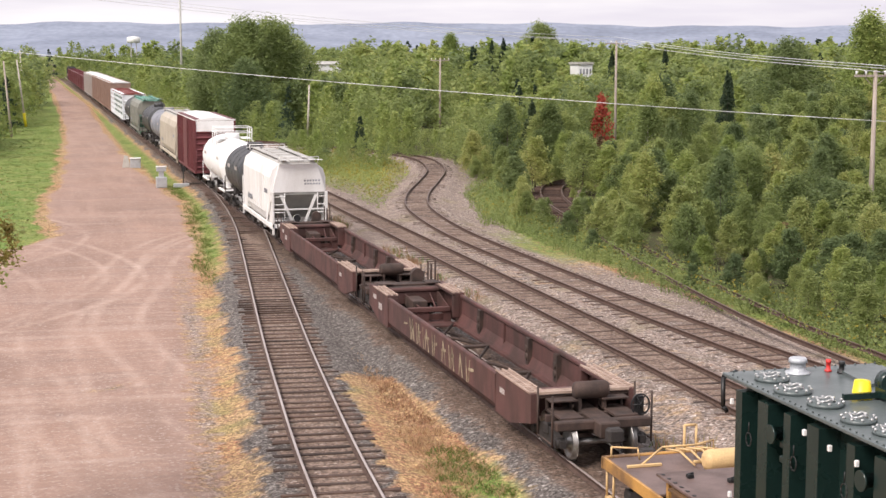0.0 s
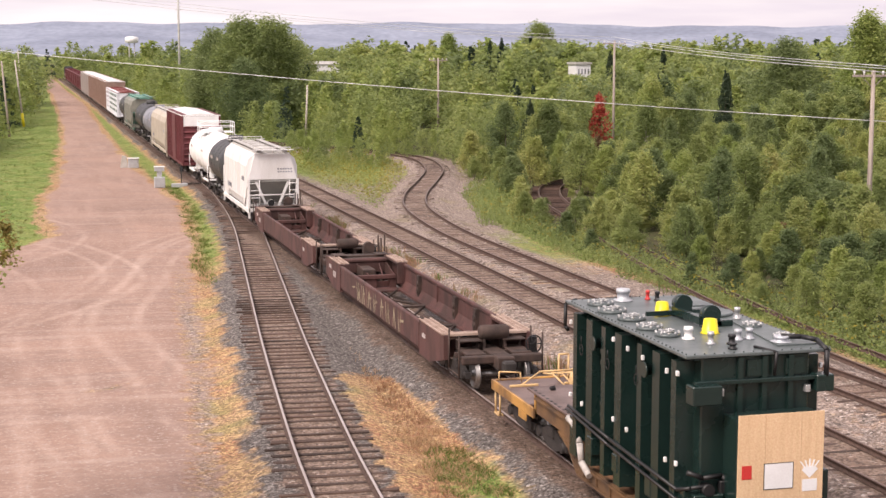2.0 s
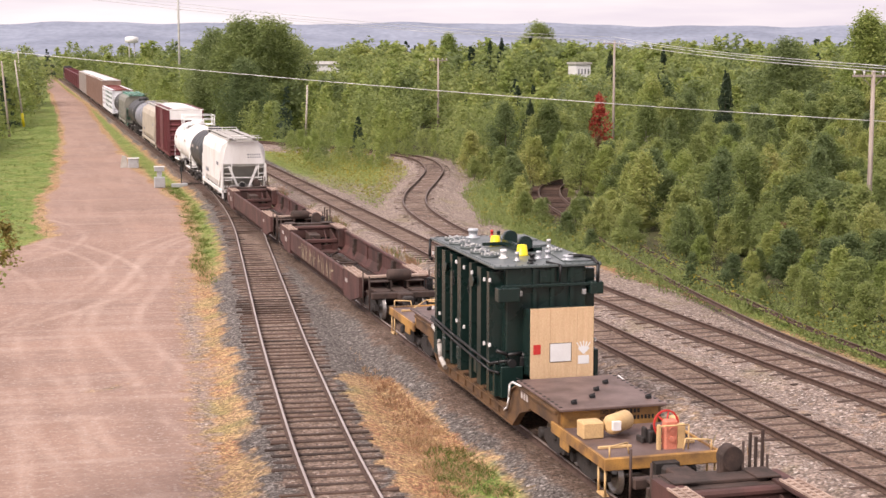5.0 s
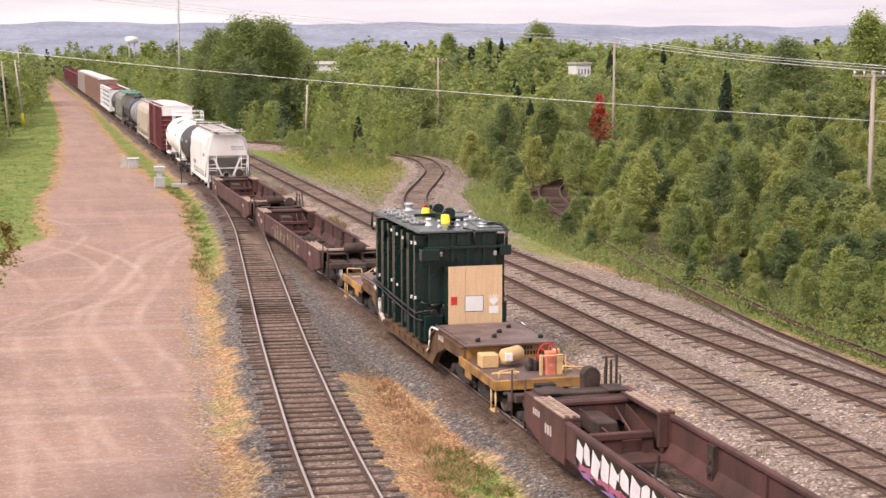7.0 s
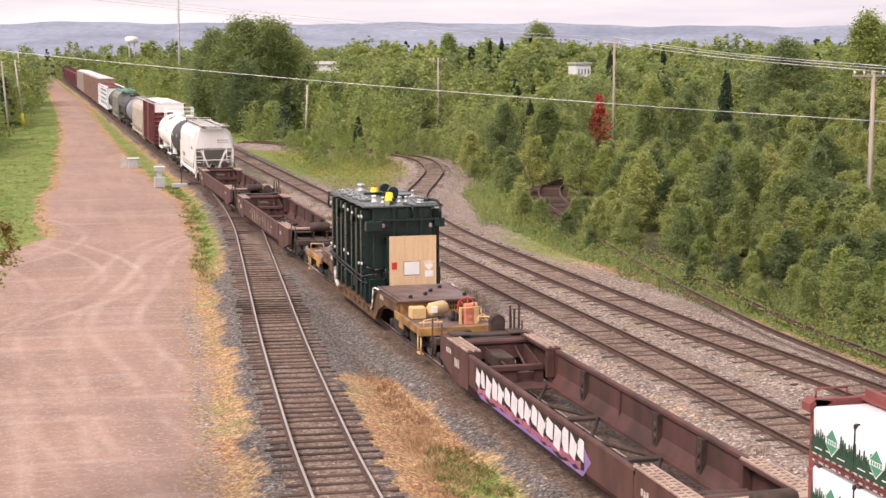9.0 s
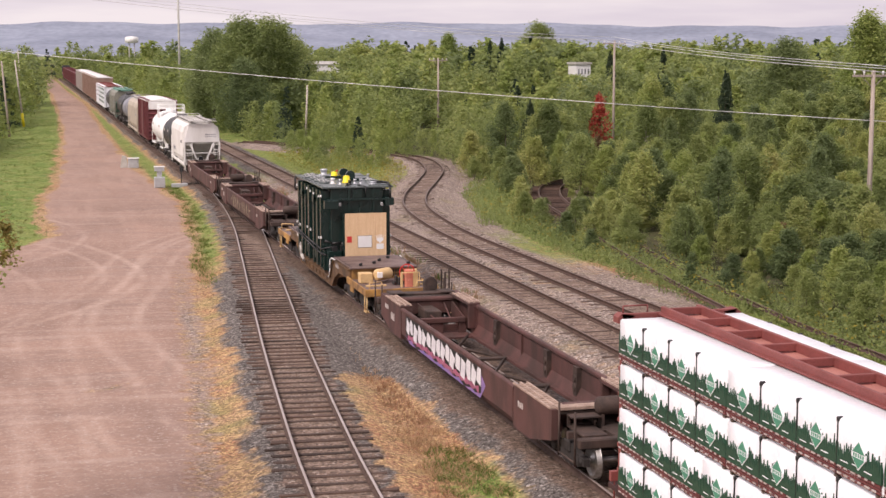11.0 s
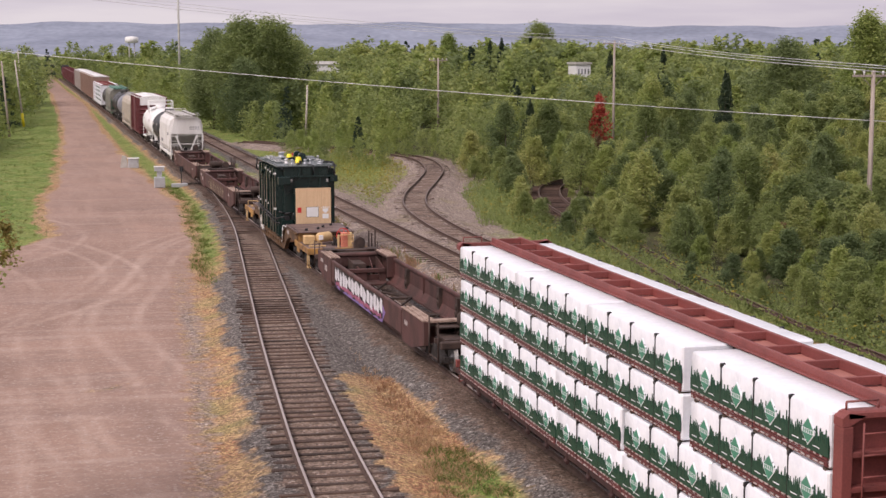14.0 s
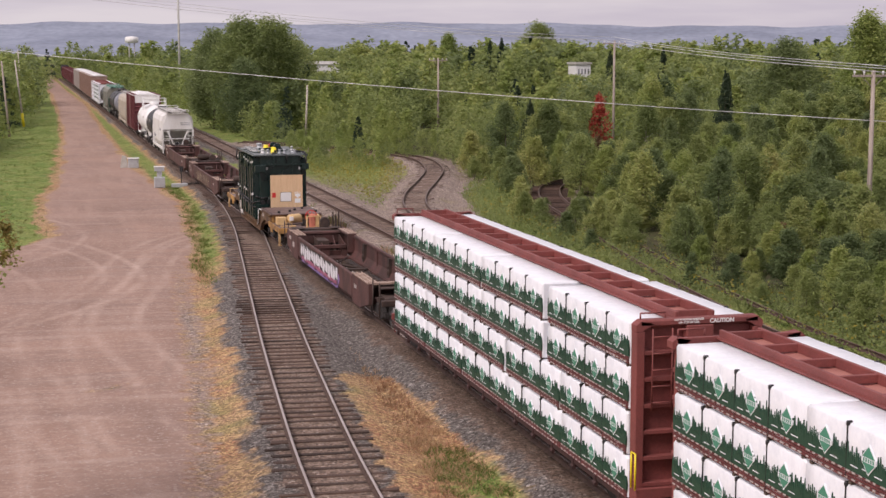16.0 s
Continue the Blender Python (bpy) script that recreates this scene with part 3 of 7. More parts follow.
        return size.outputs[0], rng(size.outputs[0], half + soft, half)

    def times(p, q):
        m_ = N.new("ShaderNodeMath")
        m_.operation = "MULTIPLY"
        L.new(p, m_.inputs[0])
        if isinstance(q, float):
            m_.inputs[1].default_value = q
        else:
            L.new(q, m_.inputs[1])
        return m_.outputs[0]

    worn = rng(noise(0.16, 4), 0.36, 0.62)
    grit = rng(noise(2.2, 6), 0.3, 0.62, 0.25, 1.0)
    for cx, cy, r, tone, power in ((62.0, 56.0, 72.2, 1, 0.55), (70.0, 50.0, 83.0, 1, 0.45), (58.0, 62.0, 74.0, 0, 0.4), (-34.0, 74.0, 24.5, 1, 0.6), (-40.0, 66.0, 26.0, 1, 0.5), (-31.0, 60.0, 14.5, 0, 0.45),
                                   (-28.0, 88.0, 17.0, 1, 0.5), (-16.0, 96.0, 52.0, 1, 0.5), (-13.0, 104.0, 56.5, 0, 0.4), (-60.0, 40.0, 47.0, 1, 0.45), (40.0, 40.0, 49.4, 0, 0.5), (-20.0, 20.0, 25.5, 1, 0.5)):
        far = N.new("ShaderNodeVectorMath")
        far.operation = "DISTANCE"
        L.new(warp.outputs[0], far.inputs[0])
        far.inputs[1].default_value = (cx + 1.5, cy + 1.5, 1.0)
        aside, _ = band(far.outputs["Value"], r, 0.1, 0.1)
        _, pair = band(aside, 0.85, 0.07, 0.24)
        rd = mix(times(times(times(pair, worn), grit), 0.7 * power), rd, (0.60, 0.455, 0.38) if tone else (0.165, 0.12, 0.1))
    rd = mix(rng(noise(5, 6), 0.52, 0.68, 0, 0.35), rd, (0.49, 0.39, 0.34))
    rd = mix(rng(noise(13, 6), 0.45, 0.68, 0, 0.4), rd, (0.22, 0.155, 0.13))
    rd = mix(rng(chip.outputs[2], 0.93, 0.97, 0, 0.35), rd, (0.5, 0.44, 0.4))
    col = mix(mask(sep.outputs[1]), dry, grn)
    fo = N.new("ShaderNodeAttribute")
    fo.attribute_name = "fouled_shaded"
    fsep = N.new("ShaderNodeSeparateColor")
    L.new(fo.outputs["Color"], fsep.inputs[0])
    col = mix(fsep.outputs[2], col, mix(rng(noise(1.5, 5), 0.35, 0.65), (0.05, 0.062, 0.024), (0.085, 0.07, 0.04)))
    col = mix(mask(at.outputs["Alpha"]), col, pk)
    col = mix(mask(sep.outputs[2]), col, bal)
    soil = mix(rng(noise(1.6, 5), 0.35, 0.65), (0.15, 0.10, 0.077), (0.23, 0.165, 0.13))
    soil = mix(rng(stone.outputs[0], 0.0, 1.0, 0.0, 0.5), soil, mix(rng(stone.outputs[1], 0, 1), (0.045, 0.033, 0.027), (0.28, 0.23, 0.195)))
    soil = mix(rng(chip.outputs[0], 0.93, 0.97, 0, 0.5), soil, (0.42, 0.36, 0.32))
    # darker along the main track, for oil and for shade under the cars
    soil = mix(rng(fsep.outputs[1], 0.2, 0.9, 0, 0.9), soil, (0.55, 0.52, 0.50), "MULTIPLY")
    col = mix(mask(fsep.outputs[0]), col, soil)
    col = mix(1.0, col, rng(chip.outputs[2], 0, 1, 0.55, 1.45), "MULTIPLY")
    col = mix(mask(sep.outputs[0]), col, rd)
    L.new(col, b.inputs["Base Color"])
    b.inputs["Roughness"].default_value = 0.95
    b.inputs["Specular IOR Level"].default_value = 0.2
    bp = N.new("ShaderNodeBump")
    bp.inputs["Strength"].default_value, bp.inputs["Distance"].default_value = 0.6, 0.05
    hgt = N.new("ShaderNodeMath")
    hgt.operation = "ADD"
    rough_ground = rng(mask(sep.outputs[0]), 0.0, 1.0, 1.0, 0.06)
    L.new(times(vor.outputs["Distance"], rough_ground), hgt.inputs[0])
    L.new(noise(6, 6), hgt.inputs[1])
    L.new(hgt.outputs[0], bp.inputs["Height"])
    L.new(bp.outputs[0], b.inputs["Normal"])
    return m


build_ground()


# ---- tracks ----
RAIL_PROFILE = [(-0.07, -0.165), (0.07, -0.165), (0.07, -0.15), (0.012, -0.13), (0.012, -0.05), (0.036, -0.036), (0.036, -0.004), (-0.036, -0.004), (-0.036, -0.036), (-0.012, -0.05), (-0.012, -0.13), (-0.07, -0.15)]


def rail(name, path, side, parent, profile, material, lift=0.0):
    prof = np.array(profile)
    rows = []
    for x, y, a in path:
        c, s = math.cos(a), math.sin(a)
        o = side * 0.753 + prof[:, 0]
        rows.append(np.stack([x + o * c, y + o * s, prof[:, 1] + lift], -1))
    V = np.array(rows)
    n, k, _ = V.shape
    idx = np.arange(n * k).reshape(n, k)
    nxt = np.roll(idx, -1, axis=1)
    F = np.stack([idx[:-1], nxt[:-1], nxt[1:], idx[1:]], -1).reshape(-1, 4)
    ob = new(name, raw_mesh(name, V.reshape(-1, 3), F, material))
    ob.parent = parent
    return ob


TIE_MESHES = []
for k in range(9):
    bm = bm_new()
    vs = box(bm, -1.3 - rand(-0.12, 0.1), -rand(0.07, 0.1), -0.16, 1.3 + rand(-0.12, 0.1), rand(0.07, 0.1), 0.0, 0.012)
    for v in bm.verts:
        v.co += Vector((rand(-0.03, 0.03), rand(-0.012, 0.012), rand(-0.01, 0.006)))
    TIE_MESHES.append(mesh_of("tie", bm, M_TIE))


def build_track(key, name, label, near_lo, near_hi, top=-0.165, head=M_RAILTOP):
    path = TRACKS[key]
    tr = thing(name, label, "railway track", kind="structure")
    far_v, far_f, count = [], [], 0
    cube = [(-1.3, -.115, -.16), (1.3, -.115, -.16), (1.3, .115, -.16), (-1.3, .115, -.16), (-1.3, -.115, 0), (1.3, -.115, 0), (1.3, .115, 0), (-1.3, .115, 0)]
    quad = [(4, 5, 6, 7), (0, 1, 5, 4), (1, 2, 6, 5), (2, 3, 7, 6), (3, 0, 4, 7)]
    for x, y, a in path:
        if y < 24 or y > 330 or (key == "old" and y < 84):
            continue
        m = pose(x + rand(-0.05, 0.05), y + rand(-0.03, 0.03), top + rand(-0.012, 0.006), rand(-0.6, 0.6), rand(-0.5, 0.5), math.degrees(a) + rand(-1.6, 1.6))
        if near_lo < y < near_hi and count < 300:
            t = new("tie", random.choice(TIE_MESHES))
            t.parent, t.matrix_basis = tr, m
            count += 1
        else:
            b0 = len(far_v)
            far_v += [m @ Vector(c) for c in cube]
            far_f += [tuple(b0 + i for i in q) for q in quad]
    if far_f:
        ob = tagged(new("far_ties", raw_mesh("far_ties", [tuple(v) for v in far_v], far_f, M_TIE)), kind="stuff")
        ob.parent = tr
    for side in (-1, 1):
        r = rail("rail", path, side, tr, RAIL_PROFILE, M_RAIL)
        rail("rail_head", path, side, r, [(-0.034, -0.004), (0.034, -0.004), (0.028, 0.0), (-0.028, 0.0)], head)
    return tr


build_track("left", "railway_track_left", "worn siding track on weathered brown wooden ties", 26, 112)
build_track("main", "railway_track_main", "ballasted track on wooden ties under the freight train", 28, 60, -0.185)
build_track("second", "railway_track_second", "rusty track with wooden ties in grey ballast", 28, 190, -0.165, M_RAILRUST)
build_track("spur", "railway_track_spur", "rusty spur track curving away into the bushes", 28, 170, -0.165, M_RAILRUST)
build_track("old", "railway_track_old", "overgrown old track half hidden by bushes", 36, 115, -0.18, M_RAILRUST)


# ---- the freight train: every car is built about its own centre, Y forwards, rail heads at z = 0 ----
CARS, WHEELS = [], []
SPEED = 4.08


def enters(ob, s, x=0.0, z=0.0):
    CARS.append((ob, s, x, z))
    return ob


def wheelset_mesh(r=0.42):
    bm = bm_new()
    for s in (-1, 1):
        lathe(bm, [(s * 0.70, r * 0.35), (s * 0.70, r + 0.025), (s * 0.725, r + 0.025), (s * 0.73, r), (s * 0.825, r - 0.008), (s * 0.83, r * 0.82), (s * 0.79, r * 0.75), (s * 0.78, r * 0.35), (s * 0.86, r * 0.28), (s * 0.86, 0.08)], (0, 0, 0), "x", 20)
    rod(bm, (-1.0, 0, 0), (1.0, 0, 0), 0.075, 10)
    return mesh_of("wheelset", bm, M_WHEEL)


def truck_mesh():
    bm = bm_new()
    for s in (-1, 1):
        prism(bm, [(-1.1, 0.36), (-1.1, 0.54), (-0.72, 0.56), (-0.3, 0.72), (0.3, 0.72), (0.72, 0.56), (1.1, 0.54), (1.1, 0.36), (0.7, 0.36), (0.32, 0.2), (-0.32, 0.2), (-0.7, 0.36)], s * 0.95, s * 1.1, "x")
        for k in (-0.86, 0.86):
            rod(bm, (s * 0.93, k, 0.44), (s * 1.17, k, 0.44), 0.13, 10)
        for k in (-0.17, 0.0, 0.17):
            rod(bm, (s * 1.0, k, 0.26), (s * 1.0, k, 0.62), 0.075, 8)
    box(bm, -1.15, -0.22, 0.5, 1.15, 0.22, 0.76, 0.03)
    for k in (-0.45, 0.45):
        box(bm, -0.8, k - 0.06, 0.3, 0.8, k + 0.06, 0.42, 0.02)
    return mesh_of("truck", bm, M_TRUCK)


TRUCK, WHEELSET = truck_mesh(), wheelset_mesh()


def add_truck(car, y, rolls=True):
    t = new("truck", TRUCK)
    t.parent, t.location = car, (0, y, 0)
    for k in (-0.86, 0.86):
        w = new("wheelset", WHEELSET)
        w.parent, w.location = t, (0, k, 0.44)
        if rolls:
            WHEELS.append((w, k))


def add_coupler(car, y, d):
    bm = bm_new()
    box(bm, -0.12, y, 0.7, 0.12, y + d * 0.55, 0.92, 0.03)
    box(bm, -0.2, y + d * 0.5, 0.62, 0.2, y + d * 0.82, 0.98, 0.06)
    pipe(bm, [(0.35, y, 0.6), (0.35, y + d * 0.3, 0.4), (0.2, y + d * 0.6, 0.32), (0.1, y + d * 0.8, 0.4)], 0.03)
    part("coupler", bm, M_TRUCK, car)


def text_part(name, words, size, m, material, parent, bold=0.0):
    cu = bpy.data.curves.new(name, "FONT")
    cu.body, cu.size, cu.extrude, cu.offset = words, size, 0.003, bold
    cu.align_x, cu.align_y = "CENTER", "CENTER"
    tmp = new(name, cu)
    me = bpy.data.meshes.new_from_object(tmp.evaluated_get(bpy.context.evaluated_depsgraph_get()))
    bpy.data.objects.remove(tmp)
    me.materials.clear()
    me.materials.append(material)
    ob = new(name, me)
    ob.parent, ob.matrix_basis = parent, m
    return ob


def bars(name, parent, material, rows, x, flip=1):
    """Writing that cannot be read: short upright bars on a car's side at x."""
    bm = bm_new()
    for y, z, n, h, w in rows:
        for k in range(n):
            yy = y - k * w * 1.5
            box(bm, x - 0.004, yy, z, x + 0.004, yy - w, z + h * rand(0.85, 1.0))
    return part(name, bm, material, parent)


def ladder(bm, x0, y0, x1, y1, z0, z1, n, r=0.018):
    rod(bm, (x0, y0, z0), (x0, y0, z1), r, 6)
    rod(bm, (x1, y1, z0), (x1, y1, z1), r, 6)
    for k in range(n):
        z = z0 + (z1 - z0) * (k + 0.5) / n
        rod(bm, (x0, y0, z), (x1, y1, z), r, 6)


def jag(n, lo, hi):
    """A jagged treetop-like outline over 0..1."""
    pts = []
    for k in range(n):
        a = k / n
        pts += [(a, lo * rand(0.8, 1.15)), (a + 0.5 / n, lo + (hi - lo) * rand(0.35, 1.0))]
    return pts + [(1.0, lo)]


# -- well cars --
def well_car(length, label, graffiti=None):
    car = thing("well_car", label, "well car", "empty container well cars")
    h = length / 2
    for s in (-1, 1):
        bm = bm_new()
        prism(bm, [(s * 1.46, 1.16), (s * 1.40, 1.16), (s * 1.38, 0.62), (s * 1.22, 0.34), (s * 1.05, 0.34), (s * 1.05, 0.26), (s * 1.30, 0.26), (s * 1.46, 0.46)], -h + 2.9, h - 2.9)
        side = part("side_wall", bm, M_RUST, car)
        bm = bm_new()
        box(bm, s * 1.32, -h + 2.9, 1.14, s * 1.47, h - 2.9, 1.27, 0.03)
        part("top_chord", bm, M_RUST, side)
        for e in (-1, 1):
            bm = bm_new()
            prism(bm, [(e * h, 0.62), (e * h, 1.32), (e * (h - 3.0), 1.32), (e * (h - 3.0), 0.28), (e * (h - 1.6), 0.28)], s * 1.30, s * 1.47, "x")
            end = part("end_side_plate", bm, M_RUST, car)
            bm = bm_new()
            first = 0.12 if e < 0 else 0.86
            for k in range(int((2.98 - first) / 0.2)):
                y = e * (h - first - 0.2 * k)
                box(bm, s * 1.08, y, 1.322, s * 1.48, y - e * 0.1, 1.35)
            for x in (1.06, 1.255, 1.45):
                box(bm, s * x, e * (h - first + 0.04), 1.324, s * (x + 0.045), e * (h - 2.98), 1.366)
            part("grating", bm, M_GRATE, end, "worn pale walkway grating")
            bm = bm_new()
            box(bm, s * 1.02, e * (h - 0.05), 1.24, s * 1.31, e * (h - 3.0), 1.322, 0.01)
            box(bm, s * 1.04, e * (h - 2.85), 0.5, s * 1.30, e * (h - 3.0), 1.24, 0.02)
            part("end_flange", bm, M_RUST, end)
        # ribs and lashing brackets inside the wall
        n = int((length - 6) / 2.3)
        for k in range(1, n):
            y = -h + 2.9 + (length - 5.8) * k / n
            bm = bm_new()
            if k in (1, n // 2, n - 1):
                prism(bm, [(y - 0.14, 0.38), (y + 0.14, 0.38), (y + 0.16, 1.15), (y - 0.16, 1.15)], s * 1.24, s * 1.40, "x")
                rod(bm, (s * 1.2, y, 0.85), (s * 1.3, y, 0.85), 0.1, 8)
                rod(bm, (s * 1.2, y, 0.6), (s * 1.3, y, 0.6), 0.1, 8)
                part("lashing_bracket", bm, M_RUSTDARK, side)
            else:
                box(bm, s * 1.32, y - 0.03, 0.5, s * 1.43, y + 0.03, 1.15)
                part("rib", bm, M_RUST, side)
        # posts along the outer face
        for y in (-h + 3.05, h - 3.05):
            bm = bm_new()
            box(bm, s * 1.455, y - 0.05, 0.45, s * 1.49, y + 0.05, 1.24, 0.005)
            part("outer_post", bm, M_RUST, side)
    # open floor: cross members and diagonal bracing
    bm = bm_new()
    prism(bm, [(-1.1, 0.26), (1.1, 0.26), (1.1, 0.32), (-1.1, 0.32)], -h + 2.2, -h + 3.4)
    part("floor_plate", bm, M_RUST, car)
    bm = bm_new()
    prism(bm, [(-1.1, 0.26), (1.1, 0.26), (1.1, 0.32), (-1.1, 0.32)], h - 3.4, h - 2.2)
    part("floor_plate", bm, M_RUST, car)
    n = max(3, int((length - 6) / 3.4))
    for k in range(1, n):
        y = -h + 3 + (length - 6) * k / n
        bm = bm_new()
        box(bm, -1.1, y - 0.13, 0.27, 1.1, y + 0.13, 0.35, 0.01)
        part("floor_beam", bm, M_RUSTDARK, car)
    for k in range(n):
        a, b = -h + 3 + (length - 6) * k / n, -h + 3 + (length - 6) * (k + 1) / n
        bm = bm_new()
        for x0, x1 in ((-1.05, 1.05), (1.05, -1.05)):
            rod(bm, (x0, a, 0.3), (x1, b, 0.3), 0.05, 6)
        part("floor_brace", bm, M_RUSTDARK, car)
    for e in (-1, 1):
        # bulkhead frame at the end of the well
        bm = bm_new()
        box(bm, -1.3, e * (h - 0.75), 1.1, 1.3, e * (h - 1.0), 1.26, 0.05)
        box(bm, -1.3, e * (h - 0.85), 0.72, 1.3, e * (h - 0.95), 1.1)
        box(bm, -1.06, e * (h - 2.45), 0.66, 1.06, e * (h - 2.65), 0.82, 0.02)
        box(bm, -1.06, e * (h - 2.0), 0.3, 1.06, e * (h - 2.1), 0.5)
        for x, half in ((-0.98, 0.1), (-0.02, 0.24), (0.94, 0.14)):
            box(bm, x - half, e * (h - 2.5), 0.3, x + half, e * (h - 2.6), 0.68)
        box(bm, -0.9, e * (h - 2.52), 0.3, -0.24, e * (h - 2.58), 0.42)
        for x in (-1.02, 1.02):
            prism(bm, [(e * (h - 0.95), 1.1), (e * (h - 2.5), 0.8), (e * (h - 2.5), 0.3), (e * (h - 0.95), 0.5)], x - 0.03, x + 0.03, "x")
        rod(bm, (-0.3, e * (h - 1.0), 1.05), (-0.1, e * (h - 2.5), 0.8), 0.03)
        rod(bm, (0.7, e * (h - 1.0), 1.05), (0.5, e * (h - 2.5), 0.8), 0.03)
        part("bulkhead", bm, M_RUST, car)
        bm = bm_new()
        box(bm, -1.3, e * (h - 0.02), 1.2, 1.3, e * (h - 0.76), 1.262, 0.01)
        part("end_deck", bm, M_RUSTDARK, car)
        bm = bm_new()
        if e < 0:
            for q in range(5):
                box(bm, -1.3, e * (h + 0.02 - 0.07 * q), 1.30, 1.3, e * (h - 0.03 - 0.07 * q), 1.365)
            part("cross_grating", bm, M_GRATE, car, "worn pale cross walkway")
        else:
            box(bm, -1.3, h - 0.5, 1.262, 1.3, h + 0.02, 1.33, 0.015)
            for x in (-0.95, 0.95):
                box(bm, x - 0.28, h - 0.62, 1.33, x + 0.28, h + 0.1, 1.37, 0.015)
            part("cover_plate", bm, M_RUSTDARK, car, "grimy brown end cover plate")
        bm = bm_new()
        box(bm, -0.28, e * (h - 2.2), 0.62, 0.28, e * (h + 1.9), 0.98, 0.03)
        for x in (-0.75, 0.75):
            box(bm, x - 0.32, e * h, 0.92, x + 0.32, e * (h + 1.2), 0.98, 0.01)
        box(bm, -1.3, e * (h + 1.25), 0.74, 1.3, e * (h + 1.5), 0.96, 0.03)
        box(bm, -1.28, e * (h + 0.55), 0.8, 1.28, e * (h + 0.68), 0.95)
        part("end_frame", bm, M_RUSTDARK, car)
        bm = bm_new()
        box(bm, -1.1, e * (h + 0.08), 1.20, -0.35, e * (h + 0.5), 1.23)
        box(bm, 0.35, e * (h + 0.08), 1.20, 1.1, e * (h + 0.5), 1.23)
        for x in (-1.05, -0.4, 0.4, 1.05):
            box(bm, x - 0.03, e * (h + 0.05), 0.95, x + 0.03, e * (h + 0.12), 1.2)
        part("step_platform", bm, M_RUSTDARK, car)
        bm = bm_new()
        for x in (-1.36, 1.36):
            for y in (0.25, 1.35):
                rod(bm, (x, e * (h + y), 0.35), (x, e * (h + y), 1.55), 0.03, 6)
            rod(bm, (x, e * (h + 0.25), 0.42), (x, e * (h + 1.35), 0.42), 0.025, 6)
        part("grab_iron", bm, M_RUSTDARK, car)
        add_truck(car, e * (h + 0.35))
        add_coupler(car, e * (h + 1.5), e)
    bm = bm_new()
    lathe(bm, [(-0.5, 0.08), (-0.47, 0.17), (-0.4, 0.21), (0.4, 0.21), (0.47, 0.17), (0.5, 0.08)], (0.1, -h - 0.28, 1.42), "x", 16)
    for x in (-0.25, 0.45):
        box(bm, x - 0.04, -h - 0.42, 0.96, x + 0.04, -h - 0.1, 1.25)
    part("air_reservoir", bm, M_RUSTDARK, car, "grimy brown air reservoir")
    bm = bm_new()
    lathe(bm, [(-0.02, 0.27), (0.02, 0.27), (0.02, 0.235), (-0.02, 0.235)], (1.2, -h - 1.0, 1.15), "y", 18, True)
    for k in range(3):
        a = k * math.pi / 3
        rod(bm, (1.2 - 0.27 * math.cos(a), -h - 1.0, 1.15 - 0.27 * math.sin(a)), (1.2 + 0.27 * math.cos(a), -h - 1.0, 1.15 + 0.27 * math.sin(a)), 0.015, 5)
    box(bm, 1.08, -h - 0.98, 0.9, 1.32, -h - 0.8, 1.35, 0.03)
    part("brake_wheel", bm, M_BLACK, car, "black brake wheel")
    bm = bm_new()
    box(bm, 0.3, h + 0.32, 0.95, 0.82, h + 0.56, 1.62, 0.04)
    rod(bm, (0.56, h + 0.28, 1.5), (0.56, h + 0.6, 1.5), 0.25, 14)
    part("brake_housing", bm, M_RUSTDARK, car, "grimy brown hand-brake housing")
    for x, top in ((0.98, 2.0), (1.12, 1.9), (1.28, 2.05)):
        bm = bm_new()
        box(bm, x - 0.03, h + 0.3, 0.95, x + 0.03, h + 0.36, top, 0.006)
        part("upright", bm, M_RUSTDARK, car)
    if graffiti == "white":
        bm = bm_new()
        y0, y1 = h - 3.7, h - 12.9
        prism(bm, [(y0, 0.5), (y0 - 0.6, 0.34), (y1 + 0.5, 0.34), (y1, 0.75), (y1 + 0.4, 0.95), (y0 - 0.4, 0.95)], -1.4605, -1.4655, "x")
        part("graffiti_shadow", bm, M_PURPLE, car, "purple graffiti ground")
        bm = bm_new()
        y = y0 - 0.3
        while y > y1 + 0.8:
            w = rand(0.35, 0.9)
            prism(bm, [(y, 0.42), (y - w * 0.5, rand(0.46, 0.52)), (y - w, 0.42), (y - w, rand(0.6, 0.7)), (y - w * 0.6, rand(0.56, 0.62)), (y, rand(0.56, 0.66))], -1.4655, -1.4685, "x")
            y -= w * 1.05
        part("graffiti_drips", bm, M_PINK, car, "pink graffiti fill")
        y, k = y0 - 0.1, -1
        dark = bm_new()
        while y > y1 + 0.75:
            k += 1
            w = rand(0.85, 1.2)
            top, low = rand(1.1, 1.15), rand(0.52, 0.62)
            lean = rand(-0.2, 0.3)
            m1, m2 = rand(0.35, 0.55), rand(0.6, 0.85)
            shape = [(y, low + rand(0, 0.1)), (y - w * m1 * 0.8, low - 0.04), (y - w * m1, rand(0.74, 0.86)), (y - w * m2, low + rand(0, 0.12)), (y - w, low + 0.06), (y - w - lean * 0.3, top - rand(0, 0.15)), (y - w * m2 - lean * 0.2, top), (y - w * m1 * 1.05, rand(0.9, 1.0)), (y - w * 0.1, top - rand(0, 0.08))]
            bm = bm_new()
            prism(bm, shape, -1.4685, -1.4715, "x")
            part("graffiti_letter", bm, M_SPRAY, car, "large white graffiti shape")
